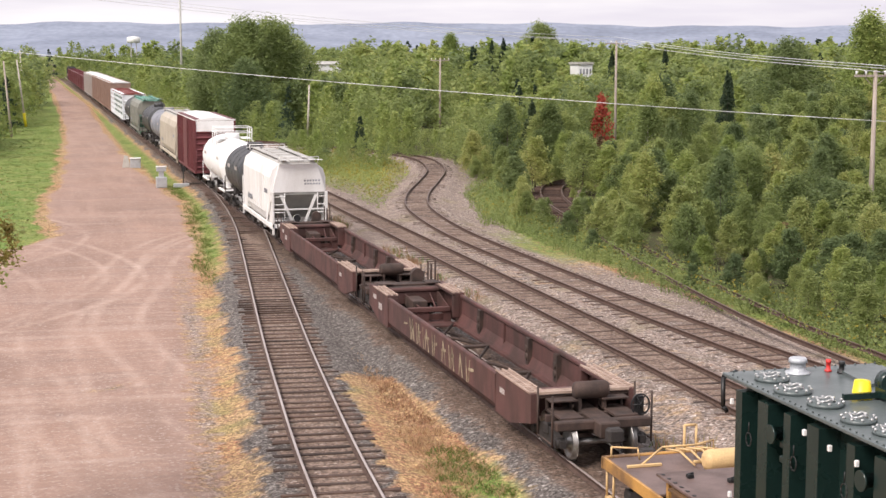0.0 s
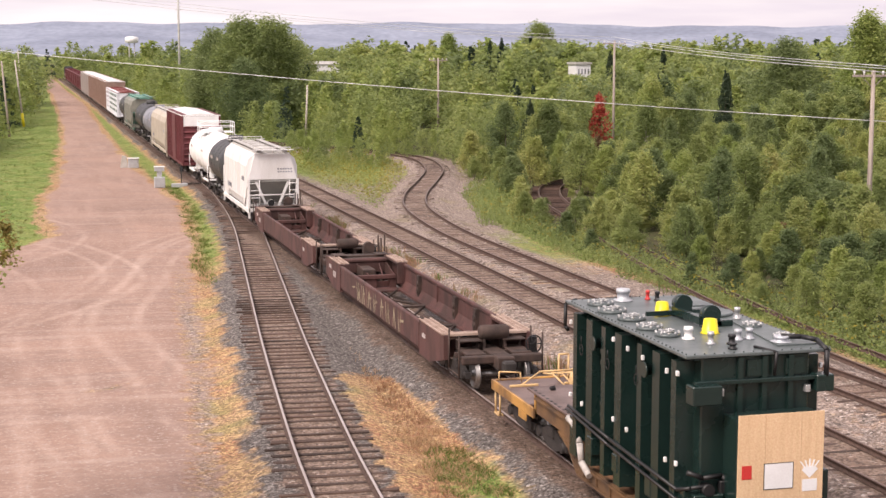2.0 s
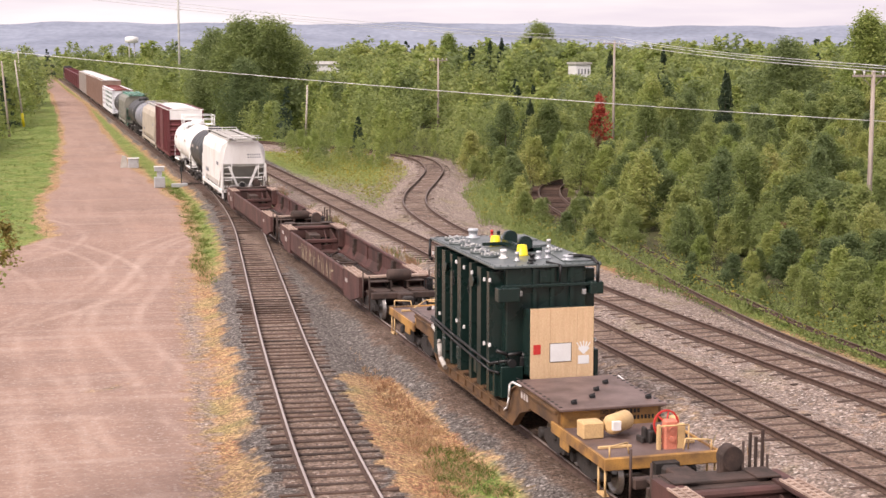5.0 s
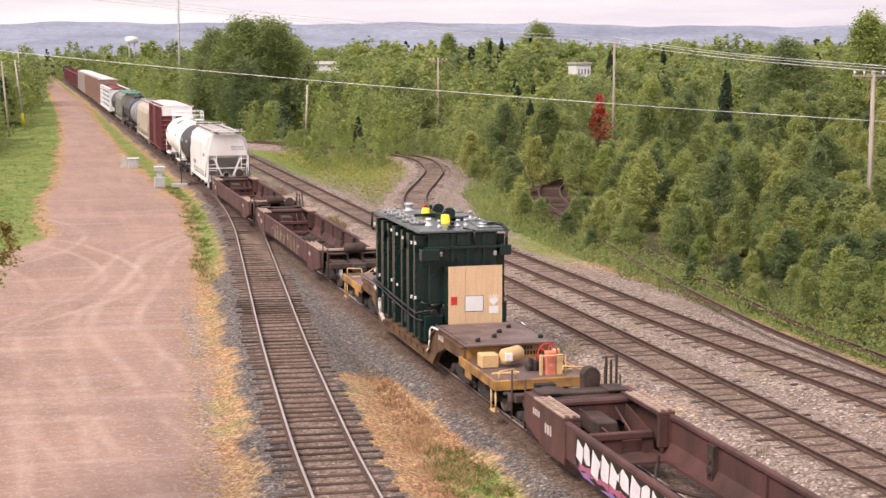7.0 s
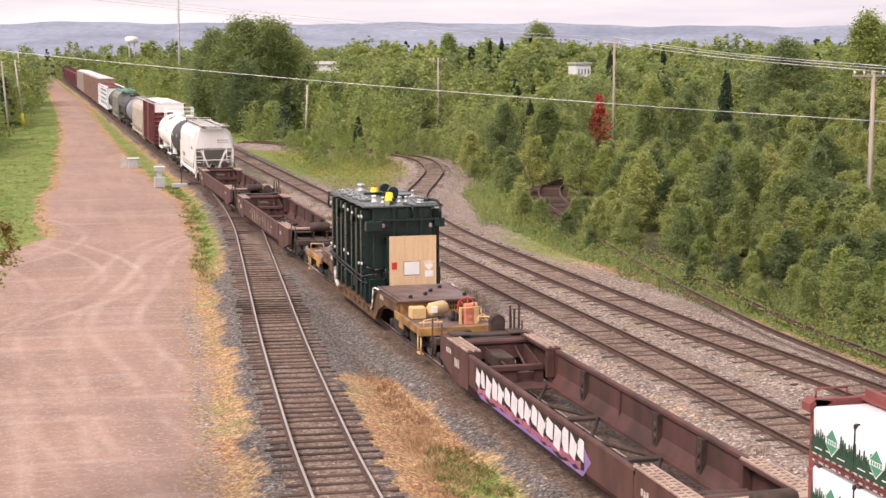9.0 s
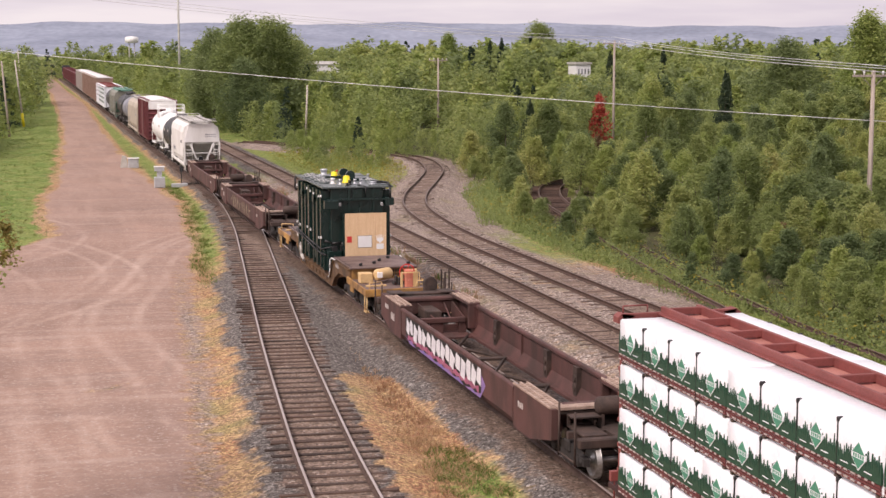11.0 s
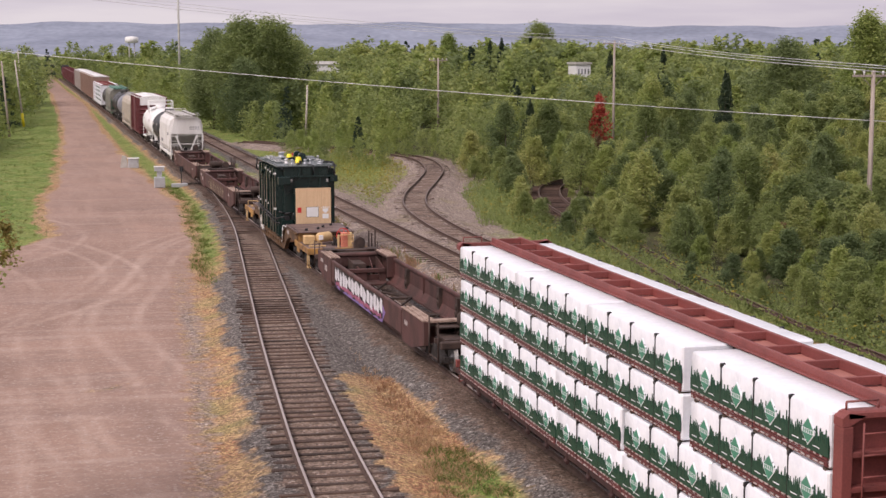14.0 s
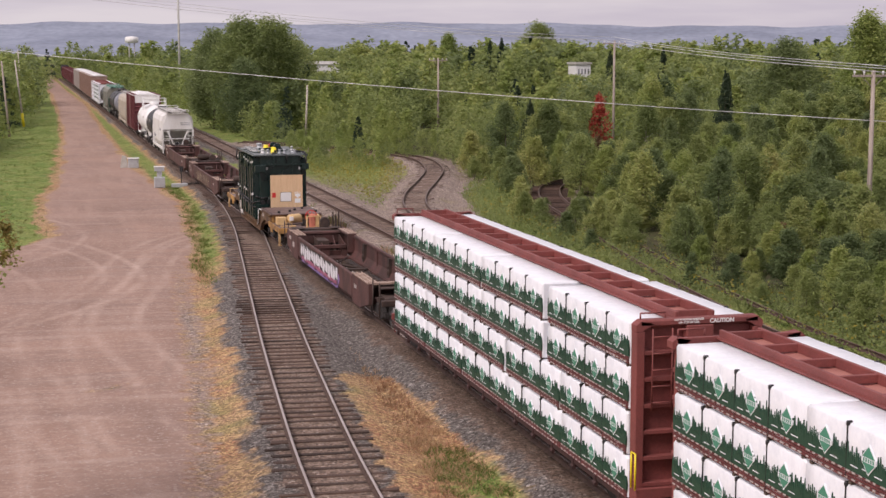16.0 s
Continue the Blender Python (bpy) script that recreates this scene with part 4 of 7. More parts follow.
            prism(dark, [(y + 0.05, low - 0.12), (y - w * 0.4, low - 0.2), (y - w - 0.05, low - 0.1), (y - w - 0.02, top + 0.015), (y + 0.03, top + 0.015)], -1.4672, -1.4684, "x")
            prism(dark, [(y - w * 0.5, low + 0.05), (y - w * 0.55, low + 0.05), (y - w * 0.6 - lean * 0.2, top - 0.1), (y - w * 0.55 - lean * 0.2, top - 0.1)], -1.4716, -1.4726, "x")
            y -= w + 0.05
        part("graffiti_outline", dark, M_BLACK, car, "black graffiti outlines")
    elif graffiti == "ochre":
        bm = bm_new()
        y = h - 4.2
        for k in range(10):
            w = rand(0.55, 0.95)
            for a, b, c, d in ((0, 0.45, 0.12, 1.12), (-w * 0.35, 1.12, -w * 0.2, 0.5), (-w * 0.7, 0.48, -w * 0.35, 1.1), (-w * 0.2, 0.8, -w * 0.8, 0.86)):
                if random.random() < 0.82:
                    t = rand(0.05, 0.1)
                    prism(bm, [(y + a, b), (y + a - t, b), (y + c - t, d), (y + c, d)] if abs(d - b) > 0.2 else [(y + a, b), (y + c, d), (y + c, d + t), (y + a, b + t)], -1.4605 - 0.0006 * k, -1.4665 - 0.0006 * k, "x")
            y -= w + 0.25
        part("graffiti_tag", bm, M_OCHRE, car, "dull ochre graffiti strokes")
    bars("lettering", car, M_LETTER, [(h - 0.7, 0.95, 4, 0.16, 0.09), (h - 1.6, 0.7, 3, 0.24, 0.12), (-h + 2.6, 0.85, 3, 0.15, 0.1)], -1.474)
    for o in car.children_recursive:
        if o.data and o.name.split(".")[0] not in ("truck", "wheelset", "coupler") and o.parent == car:
            o.matrix_basis = Matrix.Diagonal((0.945, 1, 1.06, 1)) @ o.matrix_basis
    return car


# -- depressed flat car --
def flat_car():
    car = thing("depressed_flat_car", "yellow heavy-duty depressed-centre flat car with rusty steel decks", "flat car")
    h = 10.3
    # gooseneck side frames
    for s in (-1, 1):
        bm = bm_new()
        prism(bm, [(h - 3.6, 1.0), (h - 3.6, 1.42), (h - 6.4, 1.42), (h - 6.9, 1.2), (h - 7.2, 0.62), (-h + 7.0, 0.62), (-h + 6.7, 1.2), (-h + 6.2, 1.42), (-h + 3.2, 1.42), (-h + 3.2, 1.0), (-h + 5.2, 0.98), (-h + 5.9, 0.75), (-h + 6.5, 0.28), (h - 6.7, 0.28), (h - 6.1, 0.75), (h - 5.4, 0.98)], s * 1.30, s * 1.42, "x")
        g = part("side_frame", bm, M_FRAME, car, "rust-stained ochre gooseneck side frame")
        bm = bm_new()
        out = [(h - 3.6, 1.40), (h - 6.45, 1.40), (h - 6.95, 1.18), (h - 7.25, 0.60), (-h + 7.05, 0.60), (-h + 6.75, 1.18), (-h + 6.25, 1.40), (-h + 3.2, 1.40)]
        for (a, z), (b, w) in zip(out[:-1], out[1:]):
            prism(bm, [(a, z), (b, w), (b, w - 0.05), (a, z - 0.05)], s * 1.42, s * 1.50, "x")
        low = [(h - 5.4, 1.0), (h - 6.1, 0.78), (h - 6.7, 0.31), (-h + 6.5, 0.31), (-h + 5.9, 0.78), (-h + 5.2, 1.0)]
        for (a, z), (b, w) in zip(low[:-1], low[1:]):
            prism(bm, [(a, z), (b, w), (b, w - 0.04), (a, z - 0.04)], s * 1.42, s * 1.50, "x")
        part("frame_flange", bm, M_FRAME, g)
        bm = bm_new()
        for k in range(8):
            y = -h + 7.8 + k * 0.82
            box(bm, s * 1.425, y, 0.34, s * 1.47, y + 0.05, 0.56)
        part("stiffener", bm, M_FRAME, g)
        bm = bm_new()
        pts = [(s * 1.53, h - 6.2, 1.5), (s * 1.54, h - 6.65, 1.44), (s * 1.55, h - 7.0, 1.1), (s * 1.55, h - 7.15, 0.7), (s * 1.53, h - 7.6, 0.5)]
        for a, b in zip(pts[:-1], pts[1:]):
            rod(bm, a, b, 0.085 if s < 0 else 0.05, 8)
        part("wrapped_sling", bm, M_SLING, car, "dirty white wrapped chain over the gooseneck")
        bm = bm_new()
        pipe(bm, [(s * 1.5, -h + 5.8, 1.46), (s * 1.56, -h + 6.3, 1.46), (s * 1.56, -h + 6.55, 1.35), (s * 1.55, -h + 6.65, 1.0), (s * 1.54, -h + 6.8, 0.7), (s * 1.53, -h + 7.1, 0.55)], 0.03)
        part("white_strap", bm, M_WHITE, car, "white strap over the gooseneck")
        bars("lettering", car, M_LETTER, [(-h + 6.0, 1.12, 3, 0.2, 0.14)] if s < 0 else [], s * 1.424)
    bm = bm_new()
    box(bm, -1.3, -h + 7.3, 0.5, 1.3, h - 7.1, 0.6, 0.01)
    part("well_deck", bm, mat("rusty_well_deck", (0.2, 0.1, 0.05), 0.8, 0, (0.09, 0.05, 0.03), 2, 30, 0.2, 0.8), car, "rusty low deck")
    for e, d0, d1 in ((1, 2.9, 6.7), (-1, 2.9, 6.3)):
        bm = bm_new()
        box(bm, -1.45, e * (h - d0), 1.45, 1.45, e * (h - d1), 1.51, 0.01)
        deck = part("high_deck", bm, M_DECK, car, "dark rust-streaked raised deck plate")
        bm = bm_new()
        for k in range(12):
            y = e * (h - d0 - 0.2 - k * 0.3)
            for s in (-1, 1):
                box(bm, s * 1.33, y, 1.511, s * 1.40, y + 0.08, 1.522)
        part("deck_slot", bm, M_BLACK, deck)
        for x, y in ((-0.9, 3.4), (0.2, 4.6), (0.75, 5.3), (-0.2, 3.9), (1.2, 3.5)):
            bm = bm_new()
            box(bm, x - 0.07, e * (h - y) - 0.06, 1.51, x + 0.07, e * (h - y) + 0.06, 1.59, 0.01)
            rod(bm, (x - 0.07, e * (h - y), 1.58), (x + 0.07, e * (h - y), 1.61), 0.022, 6)
            part("lashing_ring", bm, M_BLACK, deck)
        bm = bm_new()
        box(bm, -1.3, e * (h - d0 - 0.2), 0.98, 1.3, e * (h - d0 - 0.32), 1.44)
        box(bm, -1.34, e * (h - d0 - 0.28), 0.9, -1.24, e * (h - d0 - 0.4), 1.44)
        part("deck_front", bm, M_YELLOW, car)
        # low end platform
        bm = bm_new()
        box(bm, -1.42, e * (h - 0.05), 1.0, 1.42, e * (h - d0), 1.06, 0.01)
        part("end_platform", bm, M_DECK, car, "dark worn end platform")
        bm = bm_new()
        for s in (-1, 1):
            box(bm, s * 1.42, e * h, 0.84, s * 1.49, e * (h - 3.5), 1.1, 0.01)
            box(bm, s * 1.425, e * (h - 2.3), 0.62, s * 1.48, e * (h - 2.9), 0.85, 0.02)
        box(bm, -1.49, e * (h - 0.06), 0.82, 1.49, e * (h + 0.06), 1.1, 0.02)
        part("end_sill", bm, M_YELLOW, car)
        bm = bm_new()
        box(bm, -0.3, e * (h + 0.3), 0.6, 0.3, e * (h - 6.2), 0.98)
        part("centre_sill", bm, M_TRUCK, car)
        add_truck(car, e * (h - 1.75))
        add_truck(car, e * (h - 4.1))
        add_coupler(car, e * (h + 0.1), e)
        bm = bm_new()
        for s in (-1, 1):
            pipe(bm, [(s * 1.3, e * (h - 0.1), 1.07), (s * 1.3, e * (h - 0.1), 1.32), (s * 0.75, e * (h - 0.35), 1.32), (s * 0.7, e * (h - 0.35), 1.07)], 0.022)
            pipe(bm, [(s * 1.4, e * (h - 0.1), 0.2), (s * 1.4, e * (h - 0.1), 0.84)], 0.03)
            pipe(bm, [(s * 1.4, e * (h - 0.5), 0.2), (s * 1.4, e * (h - 0.5), 0.84)], 0.03)
            box(bm, s * 1.3, e * (h - 0.1), 0.2, s * 1.45, e * (h - 0.5), 0.24)
        part("hand_rail", bm, M_CREAM, car, "cream-yellow hand rails and steps")
        bm = bm_new()
        for s in (-1, 1):
            box(bm, s * 0.4, e * (h - 0.95), 1.06, s * 1.25, e * (h - 0.87), 1.12, 0.01)
        part("tread", bm, M_CREAM, car)
    # gear on the rear platform
    bm = bm_new()
    lathe(bm, [(-0.44, 0.1), (-0.41, 0.19), (-0.34, 0.23), (0.34, 0.23), (0.41, 0.19), (0.44, 0.1)], (-0.25, -h + 1.85, 1.37), "x", 18)
    for v in bm.verts:
        v.co = Matrix.Translation((-0.45, -h + 1.85, 0)) @ Matrix.Rotation(radians(35), 4, "Z") @ Matrix.Translation((0.45, h - 1.85, 0)) @ v.co
    tank = part("air_tank", bm, M_CREAM, car, "sun-bleached yellow air tank")
    bm = bm_new()
    box(bm, -0.62, -h + 1.48, 1.3, -0.42, -h + 1.6, 1.5)
    part("sticker", bm, M_WHITE, tank)
    bm = bm_new()
    box(bm, -1.3, -h + 1.75, 1.06, -0.75, -h + 2.2, 1.45, 0.03)
    part("tool_box", bm, M_CREAM, car)
    bm = bm_new()
    lathe(bm, [(-0.02, 0.33), (0.02, 0.33), (0.02, 0.29), (-0.02, 0.29)], (0.42, -h + 0.75, 1.58), "y", 20, True)
    for k in range(3):
        a = k * math.pi / 3 + 0.3
        rod(bm, (0.42 - 0.3 * math.cos(a), -h + 0.75, 1.58 - 0.3 * math.sin(a)), (0.42 + 0.3 * math.cos(a), -h + 0.75, 1.58 + 0.3 * math.sin(a)), 0.02, 5)
    part("hand_brake_wheel", bm, M_RED, car, "red hand-brake wheel")
    bm = bm_new()
    box(bm, 0.28, -h + 0.48, 0.95, 0.62, -h + 0.7, 1.72, 0.04)
    for z in (1.3, 1.5):
        rod(bm, (0.45, -h + 0.44, z), (0.45, -h + 0.5, z), 0.07, 10)
    part("brake_housing", bm, M_PINKRED, car, "sun-bleached pink hand-brake housing")
    bm = bm_new()
    box(bm, 0.6, -h + 0.5, 0.9, 0.82, -h + 0.62, 1.62, 0.02)
    box(bm, 0.1, -h + 0.5, 0.9, 0.2, -h + 0.6, 1.62, 0.02)
    pipe(bm, [(0.85, -h + 0.4, 1.06), (0.85, -h + 0.4, 1.62), (0.15, -h + 0.4, 1.62)], 0.02)
    part("brake_stand", bm, M_CREAM, car)
    bm = bm_new()
    rod(bm, (0.75, -h + 1.2, 1.55), (0.95, -h + 1.2, 1.55), 0.1, 10)
    rod(bm, (0.85, -h + 1.2, 1.06), (0.85, -h + 1.2, 1.5), 0.05, 8)
    part("vent_valve", bm, M_CREAM, car)
    bm = bm_new()
    for k in range(7):
        box(bm, -0.05 + 0.09 * k, -h + 1.1 + 0.06 * math.sin(k * 2.2), 1.06, 0.04 + 0.09 * k, -h + 1.35 + 0.08 * math.cos(k * 1.7), 1.2 + 0.22 * abs(math.sin(k * 1.9)), 0.02)
    pipe(bm, [(0.5, -h + 1.3, 1.3), (0.9, -h + 1.5, 1.5), (1.1, -h + 1.2, 1.25), (1.15, -h + 0.9, 1.08)], 0.025)
    part("valve", bm, M_TRUCK, car)
    # rods and a tank on the forward platform
    bm = bm_new()
    for k in range(4):
        pipe(bm, [(-0.1 + 0.25 * k, h - 0.5, 1.3), (0.05 + 0.28 * k, h - 0.9, 1.35), (0.25 + 0.26 * k, h - 1.3, 1.12)], 0.025)
    pipe(bm, [(-0.9, h - 0.9, 1.1), (-0.2, h - 0.5, 1.35), (0.9, h - 0.5, 1.35)], 0.025)
    pipe(bm, [(0.45, h - 0.3, 1.0), (0.45, h - 0.3, 1.75), (0.75, h - 0.3, 1.75), (0.75, h - 0.3, 1.0)], 0.03)
    part("brake_rigging", bm, M_CREAM, car, "cream-yellow rods and rails")
    bm = bm_new()
    lathe(bm, [(-0.6, 0.1), (-0.55, 0.2), (-0.46, 0.24), (0.46, 0.24), (0.55, 0.2), (0.6, 0.1)], (0.9, h - 1.6, 1.3), "x", 16)
    part("air_tank", bm, M_CREAM, car, "sun-bleached yellow air tank")
    for z, n in ((1.33, 4), (1.17, 8)):
        text_part("warning_words", "DO NOT", 0.15, pose(0.0, -h + 3.096, z, 90, 0, 0), M_BLACK, car)
        bm = bm_new()
        for k in range(n):
            box(bm, 0.42 + 0.1 * k, -h + 3.094, z - 0.05, 0.48 + 0.1 * k, -h + 3.0985, z + 0.05)
        part("lettering", bm, M_BLACK, car)
    for o in car.children:
        if o.name.split(".")[0] not in ("truck", "coupler"):
            o.matrix_basis = Matrix.Diagonal((0.93, 1, 1, 1)) @ o.matrix_basis
    return car


# -- the transformer on it --
def transformer():
    tf = thing("power_transformer", "dark green electrical transformer tank with grey lid, shipped by rail", "transformer")
    hx, hy, z0, z1 = 1.29, 3.2, 0.62, 4.08
    bm = bm_new()
    box(bm, -hx + 0.17, -hy, z0, hx - 0.17, hy, z1, 0.03)
    body = part("tank", bm, M_GREEN, tf)
    for s in (-1, 1):
        for k, y in enumerate((-2.75, -1.9, -1.05, 0.1, 0.95, 1.8, 2.7)):
            bm = bm_new()
            w = 0.2 if k % 2 else 0.13
            prism(bm, [(s * (hx - 0.18), y - w), (s * (hx + 0.2), y - w * 0.9), (s * (hx + 0.2), y + w * 0.9), (s * (hx - 0.18), y + w)], z0 + 0.1, z1 - 0.12, "z")
            part("side_rib", bm, M_GREEN, tf)
        for y in (-1.5, 1.35):
            bm = bm_new()
            lathe(bm, [((hx - 0.18) * s, 0.11), (s * (hx + 0.26), 0.11), (s * (hx + 0.26), 0.16), (s * (hx + 0.3), 0.16)], (0, y, z1 - 0.55), "x", 16)
            part("pipe_stub", bm, M_GREEN, tf)
        bm = bm_new()
        pipe(bm, [(s * (hx + 0.2), hy - 0.1, 1.75), (s * (hx + 0.22), 0.5, 1.62), (s * (hx + 0.2), -hy + 0.2, 1.5), (s * (hx + 0.05), -hy - 0.1, 1.6), (s * 0.9, -hy - 0.08, 1.62)], 0.04)
        pipe(bm, [(s * (hx + 0.24), hy - 0.1, 1.68), (s * (hx + 0.25), 0.5, 1.5), (s * (hx + 0.22), -hy + 0.2, 1.32), (s * (hx + 0.05), -hy - 0.1, 1.3)], 0.035)
        part("cable", bm, M_BLACK, tf)
        bm = bm_new()
        box(bm, s * (hx - 0.18), -hy + 0.02, z0, s * (hx + 0.14), -hy + 0.55, z0 + 0.9, 0.02)
        box(bm, s * (hx - 0.18), hy - 0.55, z0, s * (hx + 0.14), hy - 0.02, z0 + 0.9, 0.02)
        for y in (-1.6, 0.2, 1.7):
            box(bm, s * (hx - 0.18), y - 0.15, z0 + 0.35, s * (hx + 0.22), y + 0.15, z0 + 0.75, 0.02)
        part("jacking_pad", bm, M_GREEN, tf)
        for y, z in ((-2.95, 3.75), (-2.45, 3.7), (-0.45, 3.75), (0.35, 3.8), (2.95, 3.72), (-2.95, 2.0), (-2.45, 1.95), (-0.45, 2.05), (0.3, 2.1), (2.2, 2.0), (2.95, 2.05), (-1.25, 3.72)):
            bm = bm_new()
            x = s * (hx + 0.21)
            box(bm, x - 0.03, y - 0.03, z - 0.05, x + 0.03, y + 0.03, z + 0.05, 0.008)
            part("terminal_box", bm, M_WHITE, tf, "small white terminal box")
        for y in (-0.9, 0.7, 2.3):
            bm = bm_new()
            pts = [(s * (hx + 0.2), y + 0.1 * math.sin(a), 3.2 + 0.12 * math.cos(a)) for a in np.linspace(0, 2 * math.pi, 10)]
            pipe(bm, [(s * (hx + 0.2), y, 3.5), *pts], 0.012, 5)
            part("cable_loop", bm, M_BLACK, tf)
        for z in (1.9, 2.15, 3.05, 3.3):
            bm = bm_new()
            box(bm, s * (hx - 0.18), 1.15, z, s * (hx + 0.12), 1.35, z + 0.12, 0.02)
            part("valve_flange", bm, M_GREEN, tf)
    bm = bm_new()
    box(bm, -hx + 0.155, -0.68, 2.2, -hx + 0.166, -0.6, 2.55)
    part("paper_label", bm, M_WHITE, tf)
    # lid
    bm = bm_new()
    box(bm, -hx - 0.2, -hy - 0.1, z1, hx + 0.24, hy + 0.2, z1 + 0.07, 0.015)
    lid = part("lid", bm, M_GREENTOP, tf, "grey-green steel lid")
    bm = bm_new()
    for k in range(34):
        y = -hy + k * 0.19
        for x in (-hx - 0.15, hx + 0.19):
            rod(bm, (x, y, z1 + 0.07), (x, y, z1 + 0.1), 0.016, 6)
    for k in range(15):
        x = -hx + k * 0.2
        for y in (-hy - 0.05, hy + 0.14):
            rod(bm, (x, y, z1 + 0.07), (x, y, z1 + 0.1), 0.016, 6)
    part("lid_bolts", bm, M_GREENTOP, lid)
    for x, y, r in ((-1.0, -1.3, 0.26), (-1.05, -0.5, 0.28), (-1.0, 0.6, 0.3), (-1.05, 1.6, 0.32), (-0.95, 2.55, 0.3), (1.1, -2.2, 0.22), (1.05, -0.9, 0.2)):
        bm = bm_new()
        lathe(bm, [(z1 + 0.07, r), (z1 + 0.13, r), (z1 + 0.13, r * 0.85), (z1 + 0.15, r * 0.8)], (x, y, 0), "z", 18)
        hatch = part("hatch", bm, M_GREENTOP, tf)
        bm = bm_new()
        for k in range(10):
            a = k * math.pi / 5
            rod(bm, (x + r * 0.92 * math.cos(a), y + r * 0.92 * math.sin(a), z1 + 0.13), (x + r * 0.92 * math.cos(a), y + r * 0.92 * math.sin(a), z1 + 0.17), 0.022, 6)
        pipe(bm, [(x + r * 0.5 * math.cos(a), y + r * 0.5 * math.sin(a), z1 + 0.17 + 0.03 * math.sin(3 * a)) for a in np.linspace(0, 5.5, 9)], 0.02, 5)
        part("chain_and_bolts", bm, M_STEEL, hatch)
    bm = bm_new()
    lathe(bm, [(z1 + 0.07, 0.58), (z1 + 0.12, 0.58), (z1 + 0.13, 0.54)], (0.85, 0.9, 0), "z", 28)
    prism(bm, [(0.35, 1.6), (1.35, 1.6), (1.4, 2.9), (0.5, 2.9)], z1 + 0.07, z1 + 0.13, "z")
    prism(bm, [(0.6, -2.9), (1.42, -2.9), (1.42, -0.3), (0.9, -0.3)], z1 + 0.07, z1 + 0.1, "z")
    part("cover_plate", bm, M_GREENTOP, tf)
    for y in (-0.85, 1.35):
        bm = bm_new()
        lathe(bm, [(z1 + 0.07, 0.2), (z1 + 0.1, 0.17), (z1 + 0.36, 0.13), (z1 + 0.38, 0.0)], (-0.05 if y < 0 else -0.15, y - 0.4, 0), "z", 14)
        part("lifting_cap", bm, M_CAPYELLOW, tf, "bright yellow plastic cap")
    bm = bm_new()
    for s, y in ((1, 0.8), (-1, -0.6)):
        box(bm, 0.05, y - 0.06, z1 + 0.07, 0.75, y + 0.06, z1 + 0.2, 0.02)
        rod(bm, (0.25, y - 0.1, z1 + 0.33), (0.25, y + 0.12, z1 + 0.33), 0.2, 14)
        prism(bm, [(0.02, z1 + 0.07), (0.5, z1 + 0.07), (0.4, z1 + 0.4), (0.12, z1 + 0.4)], y - 0.06, y + 0.06)
    prism(bm, [(-0.6, z1 + 0.2), (0.7, z1 + 0.2), (0.7, z1 + 0.1), (-0.6, z1 + 0.1)], 0.72, 0.8)
    prism(bm, [(1.9 - 1.9, z1 + 0.12), (0.12, z1 + 0.12), (0.12, z1 + 0.28), (0.0, z1 + 0.28)], -0.6, 0.8)
    part("lifting_bracket", bm, M_GREEN, tf)
    for x, y, r, hh, mt in ((-0.25, 2.95, 0.17, 0.28, M_SILVER), (0.35, 2.95, 0.05, 0.22, M_RED), (0.5, 2.75, 0.06, 0.22, M_BLACK), (-0.75, -1.75, 0.1, 0.25, M_WHITE), (-0.55, -2.35, 0.07, 0.25, M_STEEL), (-0.15, -2.45, 0.08, 0.2, M_BLACK), (0.15, -2.1, 0.08, 0.22, M_SILVER), (0.42, -2.05, 0.08, 0.22, M_SILVER), (0.85, -2.55, 0.16, 0.14, M_SILVER), (1.2, 0.1, 0.07, 0.25, M_STEEL), (-0.35, -2.9, 0.07, 0.12, M_BLACK)):
        bm = bm_new()
        lathe(bm, [(z1 + 0.07, r * 1.3), (z1 + 0.1, r * 1.3), (z1 + 0.11, r * 0.8), (z1 + 0.07 + hh * 0.7, r * 0.8), (z1 + 0.07 + hh * 0.72, r), (z1 + 0.07 + hh, r * 0.9)], (x, y, 0), "z", 12)
        part("bushing_cover", bm, mt, tf)
    bm = bm_new()
    pipe(bm, [(0.85, -2.55, z1 + 0.2), (1.2, -2.7, z1 + 0.2), (1.4, -2.95, z1 + 0.18), (1.4, -hy - 0.16, z1 + 0.05), (1.4, -hy - 0.16, z1 - 0.45)], 0.05)
    pipe(bm, [(0.1, -2.9, z1 + 0.1), (0.35, -hy - 0.14, z1 + 0.06), (0.35, -hy - 0.08, z1 - 0.4)], 0.03)
    pipe(bm, [(-1.2, 3.42, z1 + 0.06), (-1.51, 3.3, z1), (-1.55, 3.2, z1 - 0.5), (-1.47, 3.2, z1 - 0.6)], 0.045)
    part("conduit", bm, M_BLACK, tf)
    # rear face
    bm = bm_new()
    box(bm, -hx, -hy - 0.12, z1 - 0.52, hx + 0.2, -hy, z1 - 0.44, 0.01)
    for x in (-0.35, 0.15, 0.7):
        box(bm, x - 0.05, -hy - 0.08, z1 - 1.6, x + 0.05, -hy, z1 - 0.02)
    box(bm, -0.2, -hy - 0.05, z1 - 0.4, 0.15, -hy, z1 - 0.08)
    box(bm, 0.6, -hy - 0.05, z1 - 0.4, 1.0, -hy, z1 - 0.08)
    part("rear_stiffener", bm, M_GREEN, tf)
    bm = bm_new()
    box(bm, -hx - 0.15, -hy - 0.35, z1 - 0.85, -hx + 0.45, -hy, z1 - 0.48, 0.02)
    part("corner_bracket", bm, M_GREEN, tf)
    bm = bm_new()
